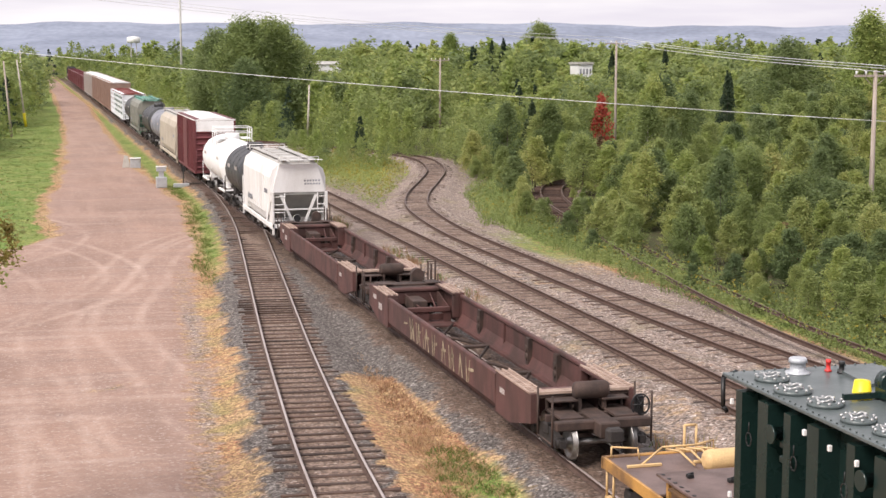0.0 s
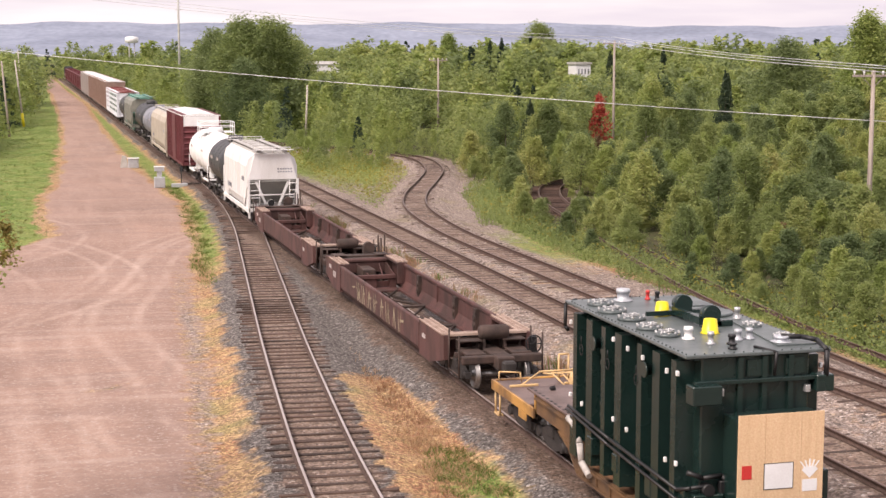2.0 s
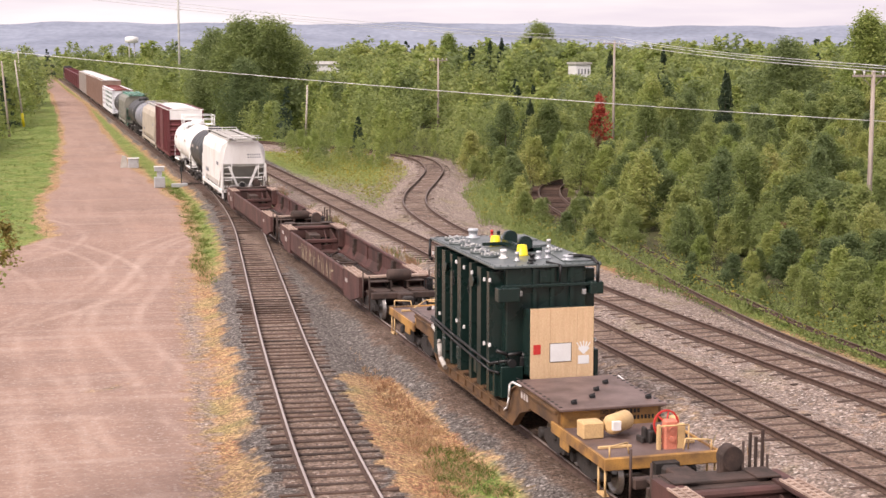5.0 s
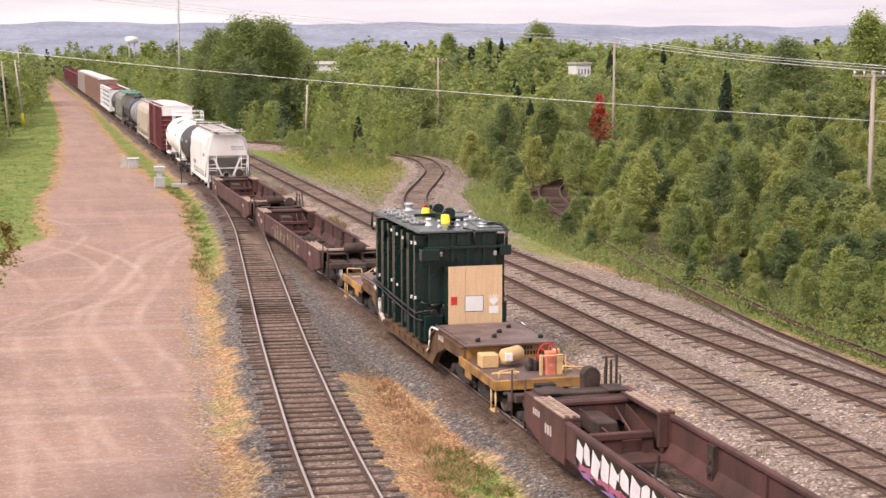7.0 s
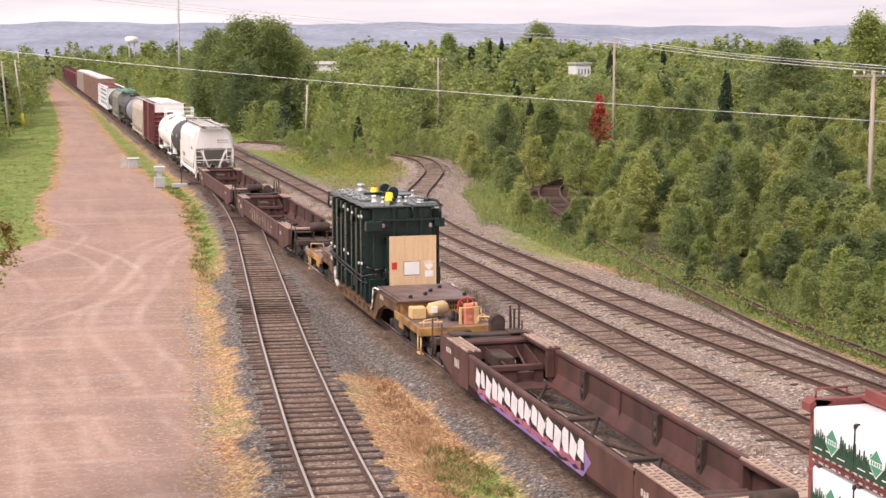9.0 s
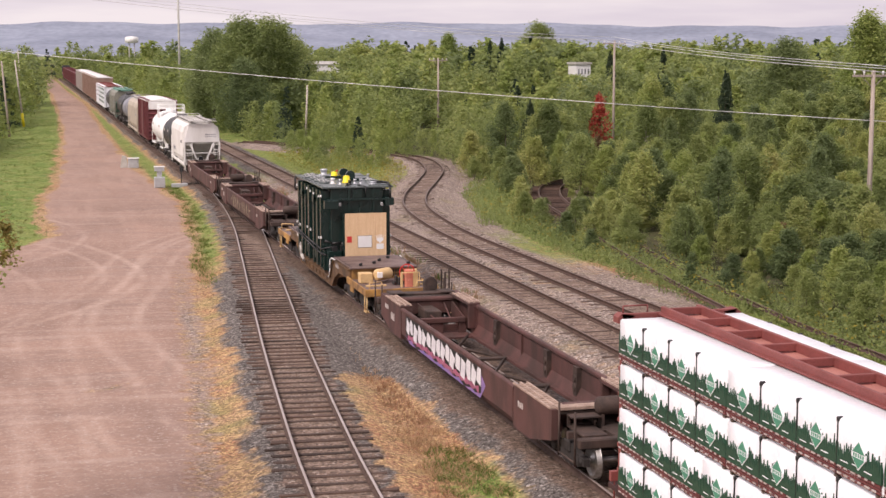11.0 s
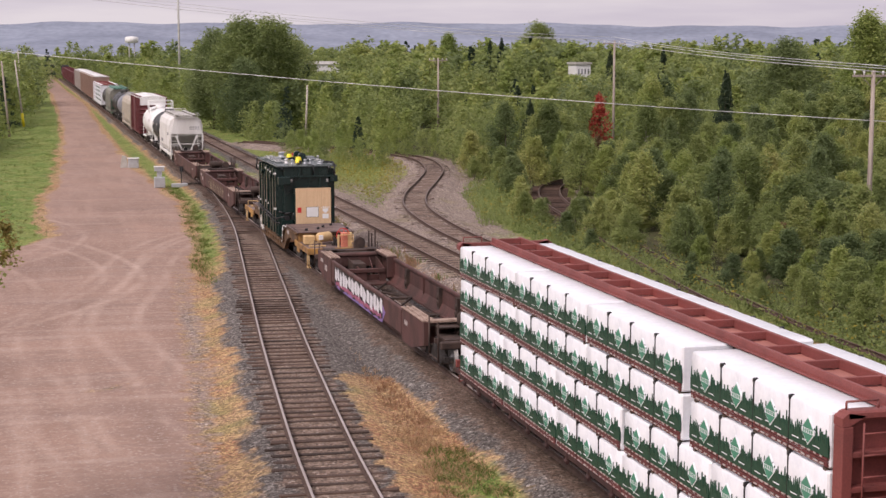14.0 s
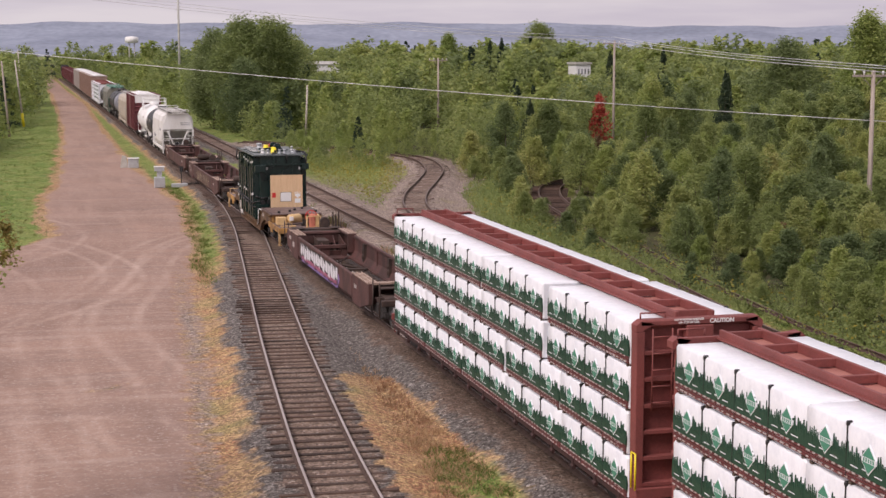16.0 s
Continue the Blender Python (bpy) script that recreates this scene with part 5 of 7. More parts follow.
    box(bm, hx - 0.1, -hy - 0.2, z1 - 0.75, hx + 0.27, -hy + 0.1, z1 - 0.42, 0.02)
    part("corner_bracket", bm, M_GREEN, tf)
    bm = bm_new()
    box(bm, -0.66, -hy - 0.62, 1.25, 1.14, -hy, 3.0, 0.02)
    part("cable_box", bm, M_GREEN, tf)
    bm = bm_new()
    box(bm, 1.12, -hy - 0.55, 0.95, 1.3, -hy, 1.9, 0.02)
    box(bm, -hx - 0.02, -hy - 0.2, z0, -hx + 0.6, -hy, z0 + 0.85, 0.02)
    part("jacking_pad", bm, M_GREEN, tf)
    bm = bm_new()
    rod(bm, (-1.0, -hy - 0.2, 1.55), (-1.0, -hy, 1.55), 0.12, 12)
    box(bm, -0.75, -hy - 0.14, 1.45, -0.6, -hy, 1.7, 0.02)
    pipe(bm, [(-1.4, -hy - 0.06, 1.9), (-1.1, -hy - 0.1, 1.78), (-0.7, -hy - 0.08, 1.8), (-0.45, -hy - 0.1, 1.5), (-0.42, -hy - 0.1, 1.0)], 0.05)
    part("drain_valve", bm, M_BLACK, tf)
    for x, z in ((-0.95, 3.42), (-0.75, 3.42), (1.05, 3.4)):
        bm = bm_new()
        box(bm, x - 0.05, -hy - 0.12, z - 0.08, x + 0.05, -hy, z + 0.06, 0.01)
        part("terminal_box", bm, M_STEEL, tf)
    # plywood shield with its signs
    for k, (a, b) in enumerate(((-0.65, -0.1), (-0.095, 0.64), (0.645, 1.11))):
        bm = bm_new()
        box(bm, a, -hy - 0.66, 1.2, b, -hy - 0.63, 3.08)
        ply = part("plywood_panel", bm, M_PLY, tf, "fresh pale plywood panel")
    bm = bm_new()
    box(bm, -0.57, -hy - 0.667, 1.86, -0.37, -hy - 0.661, 2.12)
    part("red_mark", bm, M_RED, tf, "red square label")
    bm = bm_new()
    box(bm, -0.12, -hy - 0.668, 1.63, 0.49, -hy - 0.661, 2.14)
    board = part("notice_border", bm, M_BLACK, tf)
    bm = bm_new()
    box(bm, -0.105, -hy - 0.674, 1.645, 0.475, -hy - 0.668, 2.125)
    part("notice_sheet", bm, M_WHITE, board, "blank white notice sheet")
    bm = bm_new()
    box(bm, 0.68, -hy - 0.667, 1.55, 0.99, -hy - 0.661, 1.78)
    prism(bm, [(0.83, 1.8), (0.67, 1.96), (0.71, 2.02), (0.95, 2.02), (1.0, 1.96)], -hy - 0.667, -hy - 0.661)
    for k, a in enumerate((-28, -14, 0, 14, 28)):
        c = 0.83 + 0.055 * (k - 2)
        t = math.tan(radians(a)) * 0.16
        prism(bm, [(c - 0.018, 2.02), (c + 0.018, 2.02), (c + t + 0.014, 2.17 - 0.02 * abs(k - 2)), (c + t - 0.014, 2.17 - 0.02 * abs(k - 2))], -hy - 0.667, -hy - 0.661)
    part("white_stop_stencil", bm, M_WHITE, tf, "white warning stencil and label")
    return tf


# -- centre-beam lumber cars --
def bundle_meshes(length):
    bm = bm_new()
    box(bm, -0.53, -length / 2, 0, 0.53, length / 2, 0.79, 0.035)
    n = max(2, round(length / 1.32))
    for k in range(1, n * 3):
        y = -length / 2 + length * k / (n * 3)
        bmesh.ops.bisect_plane(bm, geom=bm.verts[:] + bm.edges[:] + bm.faces[:], plane_co=(0, y, 0), plane_no=(0, 1, 0))
    for v in bm.verts:
        q = v.co
        v.co = q + Vector((0.018 * noise.noise(q * 2.1), 0, 0.02 * noise.noise(q * 2.3 + Vector((7, 1, 3)))))
    for f in bm.faces:
        f.smooth = abs(f.normal.y) < 0.5
    wrap = mesh_of("wrap", bm, M_WRAP)
    trees, logo, rim, bands, strap = (bm_new() for _ in range(5))
    x = -0.553
    w = length / n
    for k in range(n):
        y = length / 2 - k * w
        pts = jag(21, 0.31, 0.56)
        base = 0.165
        for (a, za), (b, zb) in zip(pts[:-1], pts[1:]):
            prism(trees, [(y - a * w, base), (y - b * w, base), (y - b * w, zb), (y - a * w, za)], x, x + 0.03, "x")
        c = y - w * 0.5
        prism(rim, [(c - 0.2, 0.38), (c, 0.21), (c + 0.2, 0.38), (c + 0.2, 0.44), (c, 0.62), (c - 0.2, 0.44)], x - 0.004, x + 0.02, "x")
        prism(logo, [(c - 0.175, 0.445), (c + 0.175, 0.445), (c, 0.595)], x - 0.008, x + 0.02, "x")
        prism(logo, [(c - 0.175, 0.375), (c, 0.235), (c + 0.175, 0.375)], x - 0.008, x + 0.02, "x")
        for q in range(5):
            box(logo, x - 0.008, c - 0.15 + 0.065 * q, 0.385, x + 0.02, c - 0.115 + 0.065 * q, 0.435)
        if k:
            box(strap, x - 0.004, y - 0.007, 0.04, x + 0.02, y + 0.007, 0.8)
            box(strap, x - 0.012, y - 0.03, 0.735, x + 0.09, y + 0.03, 0.81, 0.015)
        for q in range(3):
            yy = y - 0.12 - q * 0.34
            box(rim, x - 0.003, yy, 0.235 + 0.02 * (q % 2), x + 0.02, yy - 0.22, 0.25 + 0.02 * (q % 2))
    for z in (0.03, 0.075, 0.12):
        box(bands, x + 0.002, -length / 2 + 0.02, z, x + 0.03, length / 2 - 0.02, z + 0.034)
    inner = bm_new()
    for z in (0.055, 0.15):
        for k in range(int(length / 0.2)):
            yy = length / 2 - 0.05 - k * 0.2
            box(inner, x - 0.003, yy, z - 0.012, x + 0.01, yy - rand(0.06, 0.15), z + 0.012)
    blocks = bm_new()
    for k in range(n + 1):
        yy = -length / 2 + 0.15 + (length - 0.3) * k / n
        box(blocks, -0.52, yy - 0.04, -0.04, 0.52, yy + 0.04, 0.004)
    return [("wrap", wrap), ("treeline_print", mesh_of("treeline_print", trees, M_WRAPGREEN)), ("logo_print", mesh_of("logo_print", logo, M_WRAPLOGO)), ("logo_rim", mesh_of("logo_rim", rim, M_WRAP)),
            ("band_print", mesh_of("band_print", bands, M_BANDS)), ("small_print", mesh_of("small_print", inner, M_LETTER)), ("strap", mesh_of("strap", strap, M_BLACK)), ("spacer", mesh_of("spacer", blocks, M_BARK))]


BUNDLES = {k: bundle_meshes(k) for k in (5.1, 4.1, 4.35)}


def bundle(length, s, side, z):
    b = thing("lumber_bundle", "white plastic-wrapped lumber bundle with green treeline print", "lumber bundle", "lumber bundles on the centre-beam cars")
    for nm, me in BUNDLES[length]:
        o = new(nm, me)
        o.parent = b
        if nm != "wrap":
            o["kind"] = "stuff"
        if side > 0:
            o.rotation_euler = (0, 0, math.pi)
    b.scale = (1, 1, 1.135)
    return enters(b, s, 0.86 * side + rand(-0.015, 0.015), z)


def lumber_car(s_front):
    """A loaded centre-beam car whose load starts at s_front and runs 21 m back."""
    car = thing("centrebeam_car", "oxide-red centre-beam flat car loaded with wrapped lumber", "flat car", "centre-beam lumber cars")
    h = 10.55
    s = s_front - h + 0.1
    bm = bm_new()
    box(bm, -1.34, -h - 0.6, 0.58, 1.34, h + 0.6, 0.70, 0.01)
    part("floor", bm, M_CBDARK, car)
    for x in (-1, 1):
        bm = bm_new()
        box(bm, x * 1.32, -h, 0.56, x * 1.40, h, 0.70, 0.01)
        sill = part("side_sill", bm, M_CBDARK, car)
        for k in range(15):
            bm = bm_new()
            y = -h + 0.5 + k * 1.43
            box(bm, x * 1.36, y - 0.05, 0.42, x * 1.43, y + 0.05, 0.68, 0.015)
            rod(bm, (x * 1.41, y - 0.11, 0.50), (x * 1.41, y + 0.11, 0.50), 0.05, 8)
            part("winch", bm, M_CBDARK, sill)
    bm = bm_new()
    prism(bm, [(-0.25, 0.4), (0.25, 0.4), (0.3, 0.6), (-0.3, 0.6)], -h - 0.8, h + 0.8)
    part("centre_sill", bm, M_CBRED, car)
    # centre beam with its ladder-like top chord
    for k in range(16):
        bm = bm_new()
        y = -h + 0.2 + k * (2 * h - 0.4) / 15
        box(bm, -0.27, y - 0.07, 0.70, 0.27, y + 0.07, 4.4)
        post = part("post", bm, M_CBRED, car)
        bm = bm_new()
        box(bm, -0.37, y - 0.04, 4.42, 0.37, y + 0.04, 4.57, 0.01)
        part("cross_plate", bm, M_CBRED, post)
    for x in (-1, 1):
        bm = bm_new()
        box(bm, x * 0.36, -h - 0.02, 4.43, x * 0.44, h + 0.02, 4.58, 0.01)
        box(bm, x * 0.36, -h - 0.02, 4.40, x * 0.50, h + 0.02, 4.44)
        part("top_chord", bm, M_CBRED, car)
    bm = bm_new()
    box(bm, -0.04, -h, 0.70, 0.04, h, 1.6)
    part("web_plate", bm, M_CBRED, car)
    bm = bm_new()
    box(bm, -0.44, -h, 4.36, 0.44, h, 4.395)
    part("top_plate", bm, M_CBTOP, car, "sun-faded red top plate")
    for e in (-1, 1):
        bm = bm_new()
        y = e * (h + 0.02)
        box(bm, -1.3, y, 0.5, 1.3, y + e * 0.08, 4.42, 0.01)
        wall = part("bulkhead", bm, M_CBRED, car, "oxide-red ribbed end bulkhead")
        bm = bm_new()
        o = y + e * 0.27
        for x in (-1, 1):
            box(bm, x * (1.40 if e < 0 else 1.25), y, 0.45, x * 1.2, o, 4.25, 0.02)
            prism(bm, [(x * 1.40, 4.25), (x * 1.28, 4.25), (x * 1.0, 4.40), (x * 1.30, 4.46), (x * 1.40, 4.38)], min(y, o), max(y, o))
        box(bm, -1.32, y, 4.34 if e < 0 else 4.4, 1.32, o if e < 0 else y + 0.1, 4.48 if e < 0 else 4.45, 0.03 if e < 0 else 0.01)
        box(bm, -0.3, y + e * 0.08, 0.6, 0.3, y + e * 0.3, 4.34, 0.02)
        part("bulkhead_frame", bm, M_CBRED, wall)
        for z in (1.0, 1.55, 2.1, 2.65, 3.2, 3.75):
            bm = bm_new()
            box(bm, -1.28, y + e * 0.08, z, 1.28, y + e * 0.26, z + 0.09, 0.01)
            part("bulkhead_rib", bm, M_CBRED, wall)
        bm = bm_new()
        ladder(bm, -1.05, o + e * 0.03, -0.62, o + e * 0.03, 2.6, 4.3, 5)
        pipe(bm, [(-1.25, y + e * 0.1, 4.46), (-1.25, y + e * 0.1, 4.6), (-0.7, y + e * 0.1, 4.6), (-0.7, y + e * 0.1, 4.46)], 0.018)
        part("grab_iron", bm, M_CBRED, wall)
        if e < 0:
            bm = bm_new()
            pipe(bm, [(-1.44, y + e * 0.2, 1.0), (-1.44, y + e * 0.2, 1.75), (-1.44, y + e * 0.42, 1.75), (-1.44, y + e * 0.42, 1.0)], 0.02)
            part("hand_hold", bm, M_CAPYELLOW, wall, "yellow hand hold")
        bm = bm_new()
        box(bm, -1.4, o, 0.78, 1.4, o + e * 0.12, 1.0, 0.01)
        pipe(bm, [(-1.3, o + e * 0.05, 0.35), (-1.3, o + e * 0.05, 0.8)], 0.02)
        pipe(bm, [(-0.9, o + e * 0.05, 0.35), (-0.9, o + e * 0.05, 0.8)], 0.02)
        pipe(bm, [(-1.3, o + e * 0.05, 0.37), (-0.9, o + e * 0.05, 0.37)], 0.02)
        part("end_sill", bm, M_CBRED, car)
        if e < 0:
            text_part("caution_words", "CAUTION", 0.12, pose(0.48, o + e * 0.004, 4.41, 90, 0, 0), M_WHITE, wall, 0.004)
            text_part("warning_words", "NO WALKING SURFACE\nON TOP OF CAR", 0.06, pose(-0.25, o + e * 0.004, 4.43, 90, 0, 0), M_WHITE, wall, 0.002)
        add_truck(car, e * (h - 1.5))
        add_coupler(car, e * (h + 0.6), e)
    enters(car, s)
    for side in (-1, 1):
        for tier in range(4):
            z = 0.66 + 0.94 * tier
            if tier > 1:
                rows = [(5.1, 0.0), (5.1, 5.12), (5.1, 10.24), (5.1, 15.8)]
            elif tier == 1:
                rows = [(4.1, 0.0), (4.1, 4.12), (4.1, 8.24), (4.1, 12.6), (4.1, 16.75)]
            else:
                rows = [(4.1, 0.05), (4.1, 4.2), (4.1, 8.32), (4.35, 12.45), (4.1, 16.83)]
            for ln, y in rows:
                bundle(ln, s_front - y - ln / 2 + rand(-0.02, 0.02), side, z)
    return car


# -- hoppers, tanks, boxcars and the far cars --
def covered_hopper(length, body_mat, roof_mat, end_mat, label, detail=True):
    car = thing("covered_hopper", label, "hopper car")
    h = length / 2
    e_in = 1.7
    side = [(-1.3, 1.0), (-1.56, 1.55), (-1.56, 3.5), (-1.42, 3.95), (-0.95, 4.3), (0.95, 4.3), (1.42, 3.95), (1.56, 3.5), (1.56, 1.55), (1.3, 1.0)]
    bm = bm_new()
    prism(bm, [(-1.56, 2.6), (-1.56, 3.5), (-1.42, 3.95), (-0.95, 4.3), (0.95, 4.3), (1.42, 3.95), (1.56, 3.5), (1.56, 2.6)], -h + 0.6, h - 0.6)
    prism(bm, [(-1.3, 1.0), (-1.56, 1.55), (-1.56, 2.6), (1.56, 2.6), (1.56, 1.55), (1.3, 1.0)], -h + 2.1, h - 2.1)
    for e in (-1, 1):
        for s in (-1, 1):
            prism(bm, [(e * (h - 0.6), 2.6), (e * (h - 0.6), 2.3), (e * (h - 1.9), 1.05), (e * (h - 2.1), 1.05), (e * (h - 2.1), 2.6)], s * 1.5, s * 1.56, "x")
    part("body", bm, body_mat, car)
    bm = bm_new()
    prism(bm, [(-1.05, 4.24), (-0.95, 4.32), (0.95, 4.32), (1.05, 4.24)], -h + 0.5, h - 0.5)
    roof = part("roof", bm, roof_mat, car, "grey weathered roof")
    bm = bm_new()
    for s in (-1, 1):
        box(bm, s * 0.62, -h + 0.3, 4.44, s * 0.98, h - 0.3, 4.47)
        for k in range(10):
            y = -h + 0.6 + k * (length - 1.2) / 9
            box(bm, s * 0.66, y - 0.02, 4.32, s * 0.94, y + 0.02, 4.44)
    part("running_board", bm, roof_mat, roof)
    for k in range(5):
        bm = bm_new()
        y = -h + 1.5 + k * (length - 3.0) / 4
        box(bm, -0.42, y - 0.7, 4.32, 0.42, y + 0.7, 4.43, 0.03)
        part("roof_hatch", bm, roof_mat, roof)
    for e in (-1, 1):
        # recessed end: slope sheet, wing plates, end frame
        bm = bm_new()
        prism(bm, [(e * (h - 0.58), 2.7), (e * (h - 0.35), 2.75), (e * (h - 0.35), 4.22), (e * (h - 0.6), 4.26)], -1.5, 1.5, "x")
        for v in bm.verts:
            if v.co.z > 3.9:
                v.co.x *= 0.72
        part("end_panel", bm, body_mat, car)
        bm = bm_new()
        prism(bm, [(-1.45, e * (h - 0.4)), (1.45, e * (h - 0.4)), (1.45, e * (h - 0.62)), (-1.45, e * (h - 0.62))], 2.62, 2.8, "z")
        prism(bm, [(e * (h - 0.55), 2.72), (e * (h - 2.2), 1.15), (e * (h - 2.3), 1.15), (e * (h - 0.7), 2.72)], -1.46, 1.46, "x")
        part("slope_sheet", bm, end_mat, car, "grey sloping end sheet")
        bm = bm_new()
        for s in (-1, 1):
            prism(bm, [(s * 0.95, 2.7), (s * 1.12, 2.7), (s * 0.42, 1.15), (s * 0.28, 1.15)], e * (h - 0.42), e * (h - 0.52))
            prism(bm, [(e * (h - 0.5), 1.1), (e * (h - 0.5), 2.7), (e * (h - 1.5), 1.1)], s * 1.5, s * 1.46, "x")
        lathe(bm, [(e * (h - 0.5), 0.2), (e * (h - 0.45), 0.24), (e * (h - 0.4), 0.2)], (-0.1, 0, 1.35), "y", 16)
        part("end_brace", bm, body_mat, car)
        bm = bm_new()
        rod(bm, (-0.1, e * (h - 0.44), 1.38), (-0.1, e * (h - 0.35), 1.38), 0.2, 14)
        part("brake_wheel", bm, M_BLACK, car, "dark brake wheel")
        bm = bm_new()
        for x in (-1.5, 1.5):
            box(bm, x - 0.06, e * (h - 0.02), 0.55, x + 0.06, e * (h - 0.14), 2.8, 0.01)
        box(bm, -1.55, e * (h - 0.02), 0.92, 1.55, e * (h - 0.2), 1.12, 0.01)
        box(bm, -1.5, e * (h - 0.05), 1.85, 1.5, e * (h - 0.1), 1.92)
        ladder(bm, -1.5, e * (h - 0.08), -0.85, e * (h - 0.08), 1.1, 2.75, 4, 0.025)
        ladder(bm, 1.5, e * (h - 0.08), 1.0, e * (h - 0.08), 1.1, 2.75, 4, 0.025)
        part("end_frame", bm, body_mat, car)
        bm = bm_new()
        pipe(bm, [(-1.1, e * (h - 0.4), 4.3), (-1.1, e * (h - 0.2), 4.6), (1.1, e * (h - 0.2), 4.6), (1.1, e * (h - 0.4), 4.3)], 0.022)
        pipe(bm, [(0, e * (h - 0.2), 4.6), (0, e * (h - 0.35), 4.25)], 0.022)
        box(bm, -1.3, e * (h - 0.05), 4.44, 1.3, e * (h - 0.35), 4.46)
        part("roof_rail", bm, body_mat, car)
        add_truck(car, e * (h - 1.7), detail)
        add_coupler(car, e * (h - 0.1), e)
    for k in range(3):
        bm = bm_new()
        y = (k - 1) * length * 0.21
        prism(bm, [(y - 1.1, 1.2), (y + 1.1, 1.2), (y + 0.35, 0.35), (y - 0.35, 0.35)], -1.1, 1.1, "x")
        part("discharge_gate", bm, end_mat, car)
    for s in (-1, 1):
        bm = bm_new()
        for k in range(13):
            y = -h + 0.9 + k * (length - 1.8) / 12
            box(bm, s * 1.558, y - 0.03, 1.55, s * 1.585, y + 0.03, 3.5)
        part("side_seam", bm, body_mat, car)
        bm = bm_new()
        box(bm, s * 1.45, -h + 0.1, 0.85, s * 1.58, h - 0.1, 1.08, 0.02)
        part("side_sill", bm, body_mat, car)
    bars("lettering", car, M_TANKGREY, [(-h + 2.6, 2.6, 5, 0.25, 0.14), (h - 2.5, 1.75, 6, 0.3, 0.2)], -1.588)
    bm = bm_new()
    for k in range(6):
        box(bm, 0.3 + 0.16 * k, -h + 0.345, 3.3, 0.4 + 0.16 * k, -h + 0.35, 3.4)
        box(bm, 0.32 + 0.16 * k, -h + 0.345, 3.14, 0.42 + 0.16 * k, -h + 0.35, 3.22)
    part("end_lettering", bm, M_TANKGREY, car)
    if detail:
        for o in car.children:
            if o.name.split(".")[0] not in ("truck", "coupler"):
                o.matrix_basis = Matrix.Diagonal((0.92, 1, 0.98, 1)) @ o.matrix_basis
    return car


def platform_rails(car, material, r, top):
    bm = bm_new()
    box(bm, -1.2, -1.1, top - 0.02, -0.55, 1.1, top + 0.02)
    box(bm, 0.55, -1.1, top - 0.02, 1.2, 1.1, top + 0.02)
    for x in (-1.2, 1.2):
        for y in (-1.1, 0, 1.1):
            rod(bm, (x, y, top - 0.5), (x, y, top + 0.75), 0.03, 6)
        for z in (0.4, 0.75):
            rod(bm, (x, -1.1, top + z), (x, 1.1, top + z), 0.03, 6)
        ladder(bm, x * 1.2, -0.2, x * 1.2, 0.2, 1.1, top - 0.2, 8)
    for y in (-1.1, 1.1):
        for z in (0.4, 0.75):
            rod(bm, (-1.2, y, top + z), (1.2, y, top + z), 0.03, 6)
    part("platform_rail", bm, material, car)


def tank_car(length, material, label, dome=True, r=1.48):
    car = thing("tank_car", label, "tank car")
    h = length / 2
    bm = bm_new()
    zc = 1.05 + r
    prof = [(-h + 0.5, 0.05), (-h + 0.53, r * 0.45), (-h + 0.66, r * 0.75), (-h + 0.9, r * 0.94), (-h + 1.15, r)]
    lathe(bm, prof + [(y, r) for y in np.linspace(-h + 2, h - 2, 6)] + [(-a, b) for a, b in prof[::-1]], (0, 0, zc), "y", 28)
    shell = part("tank_shell", bm, material, car)
    for y in np.linspace(-h + 1.3, h - 1.3, 5):
        bm = bm_new()
        lathe(bm, [(y - 0.03, r + 0.012), (y + 0.03, r + 0.012)], (0, 0, zc), "y", 28)
        part("weld_band", bm, material, shell)
    top = zc + r
    bm = bm_new()
    lathe(bm, [(top - 0.1, 0.5), (top + 0.28, 0.5), (top + 0.34, 0.42)], (0, 0, 0), "z", 18)
    lathe(bm, [(top - 0.1, 0.2), (top + 0.15, 0.2)], (0.1, 1.1, 0), "z", 12)
    part("manway_dome", bm, material, car)
    if dome:
        platform_rails(car, material, r, top)
    for e in (-1, 1):
        bm = bm_new()
        box(bm, -0.3, e * (h - 2.6), 0.7, 0.3, e * h, 1.05, 0.03)
        box(bm, -1.35, e * (h - 0.3), 0.85, 1.35, e * h, 1.02, 0.02)
        for s in (-1, 1):
            prism(bm, [(e * (h - 1.3), 1.0), (e * (h - 2.2), 1.0), (e * (h - 2.0), 1.9), (e * (h - 1.5), 1.9)], s * 0.75, s * 1.0, "x")
            pipe(bm, [(s * 1.35, e * (h - 0.1), 1.0), (s * 1.35, e * (h - 0.1), 2.0), (s * 0.5, e * (h - 0.1), 2.0)], 0.025)
            box(bm, s * 1.2, e * h, 0.9, s * 1.4, e * (h - 3.0), 0.95)
        part("stub_sill", bm, material if dome else M_TRUCK, car)
        add_truck(car, e * (h - 1.75), False)
        add_coupler(car, e * (h - 0.05), e)
    bm = bm_new()
    for s in (-1, 1):
        rod(bm, (s * (r - 0.05), -h + 1.5, zc), (s * (r - 0.05), h - 1.5, zc), 0.03, 6)
    part("safety_rail", bm, material, car)
    bars("lettering", car, M_LETTER, [(-h + 2.8, zc + 0.3, 4, 0.22, 0.16), (h - 2.4, zc + 0.25, 5, 0.22, 0.16)], -r - 0.006)
    return car


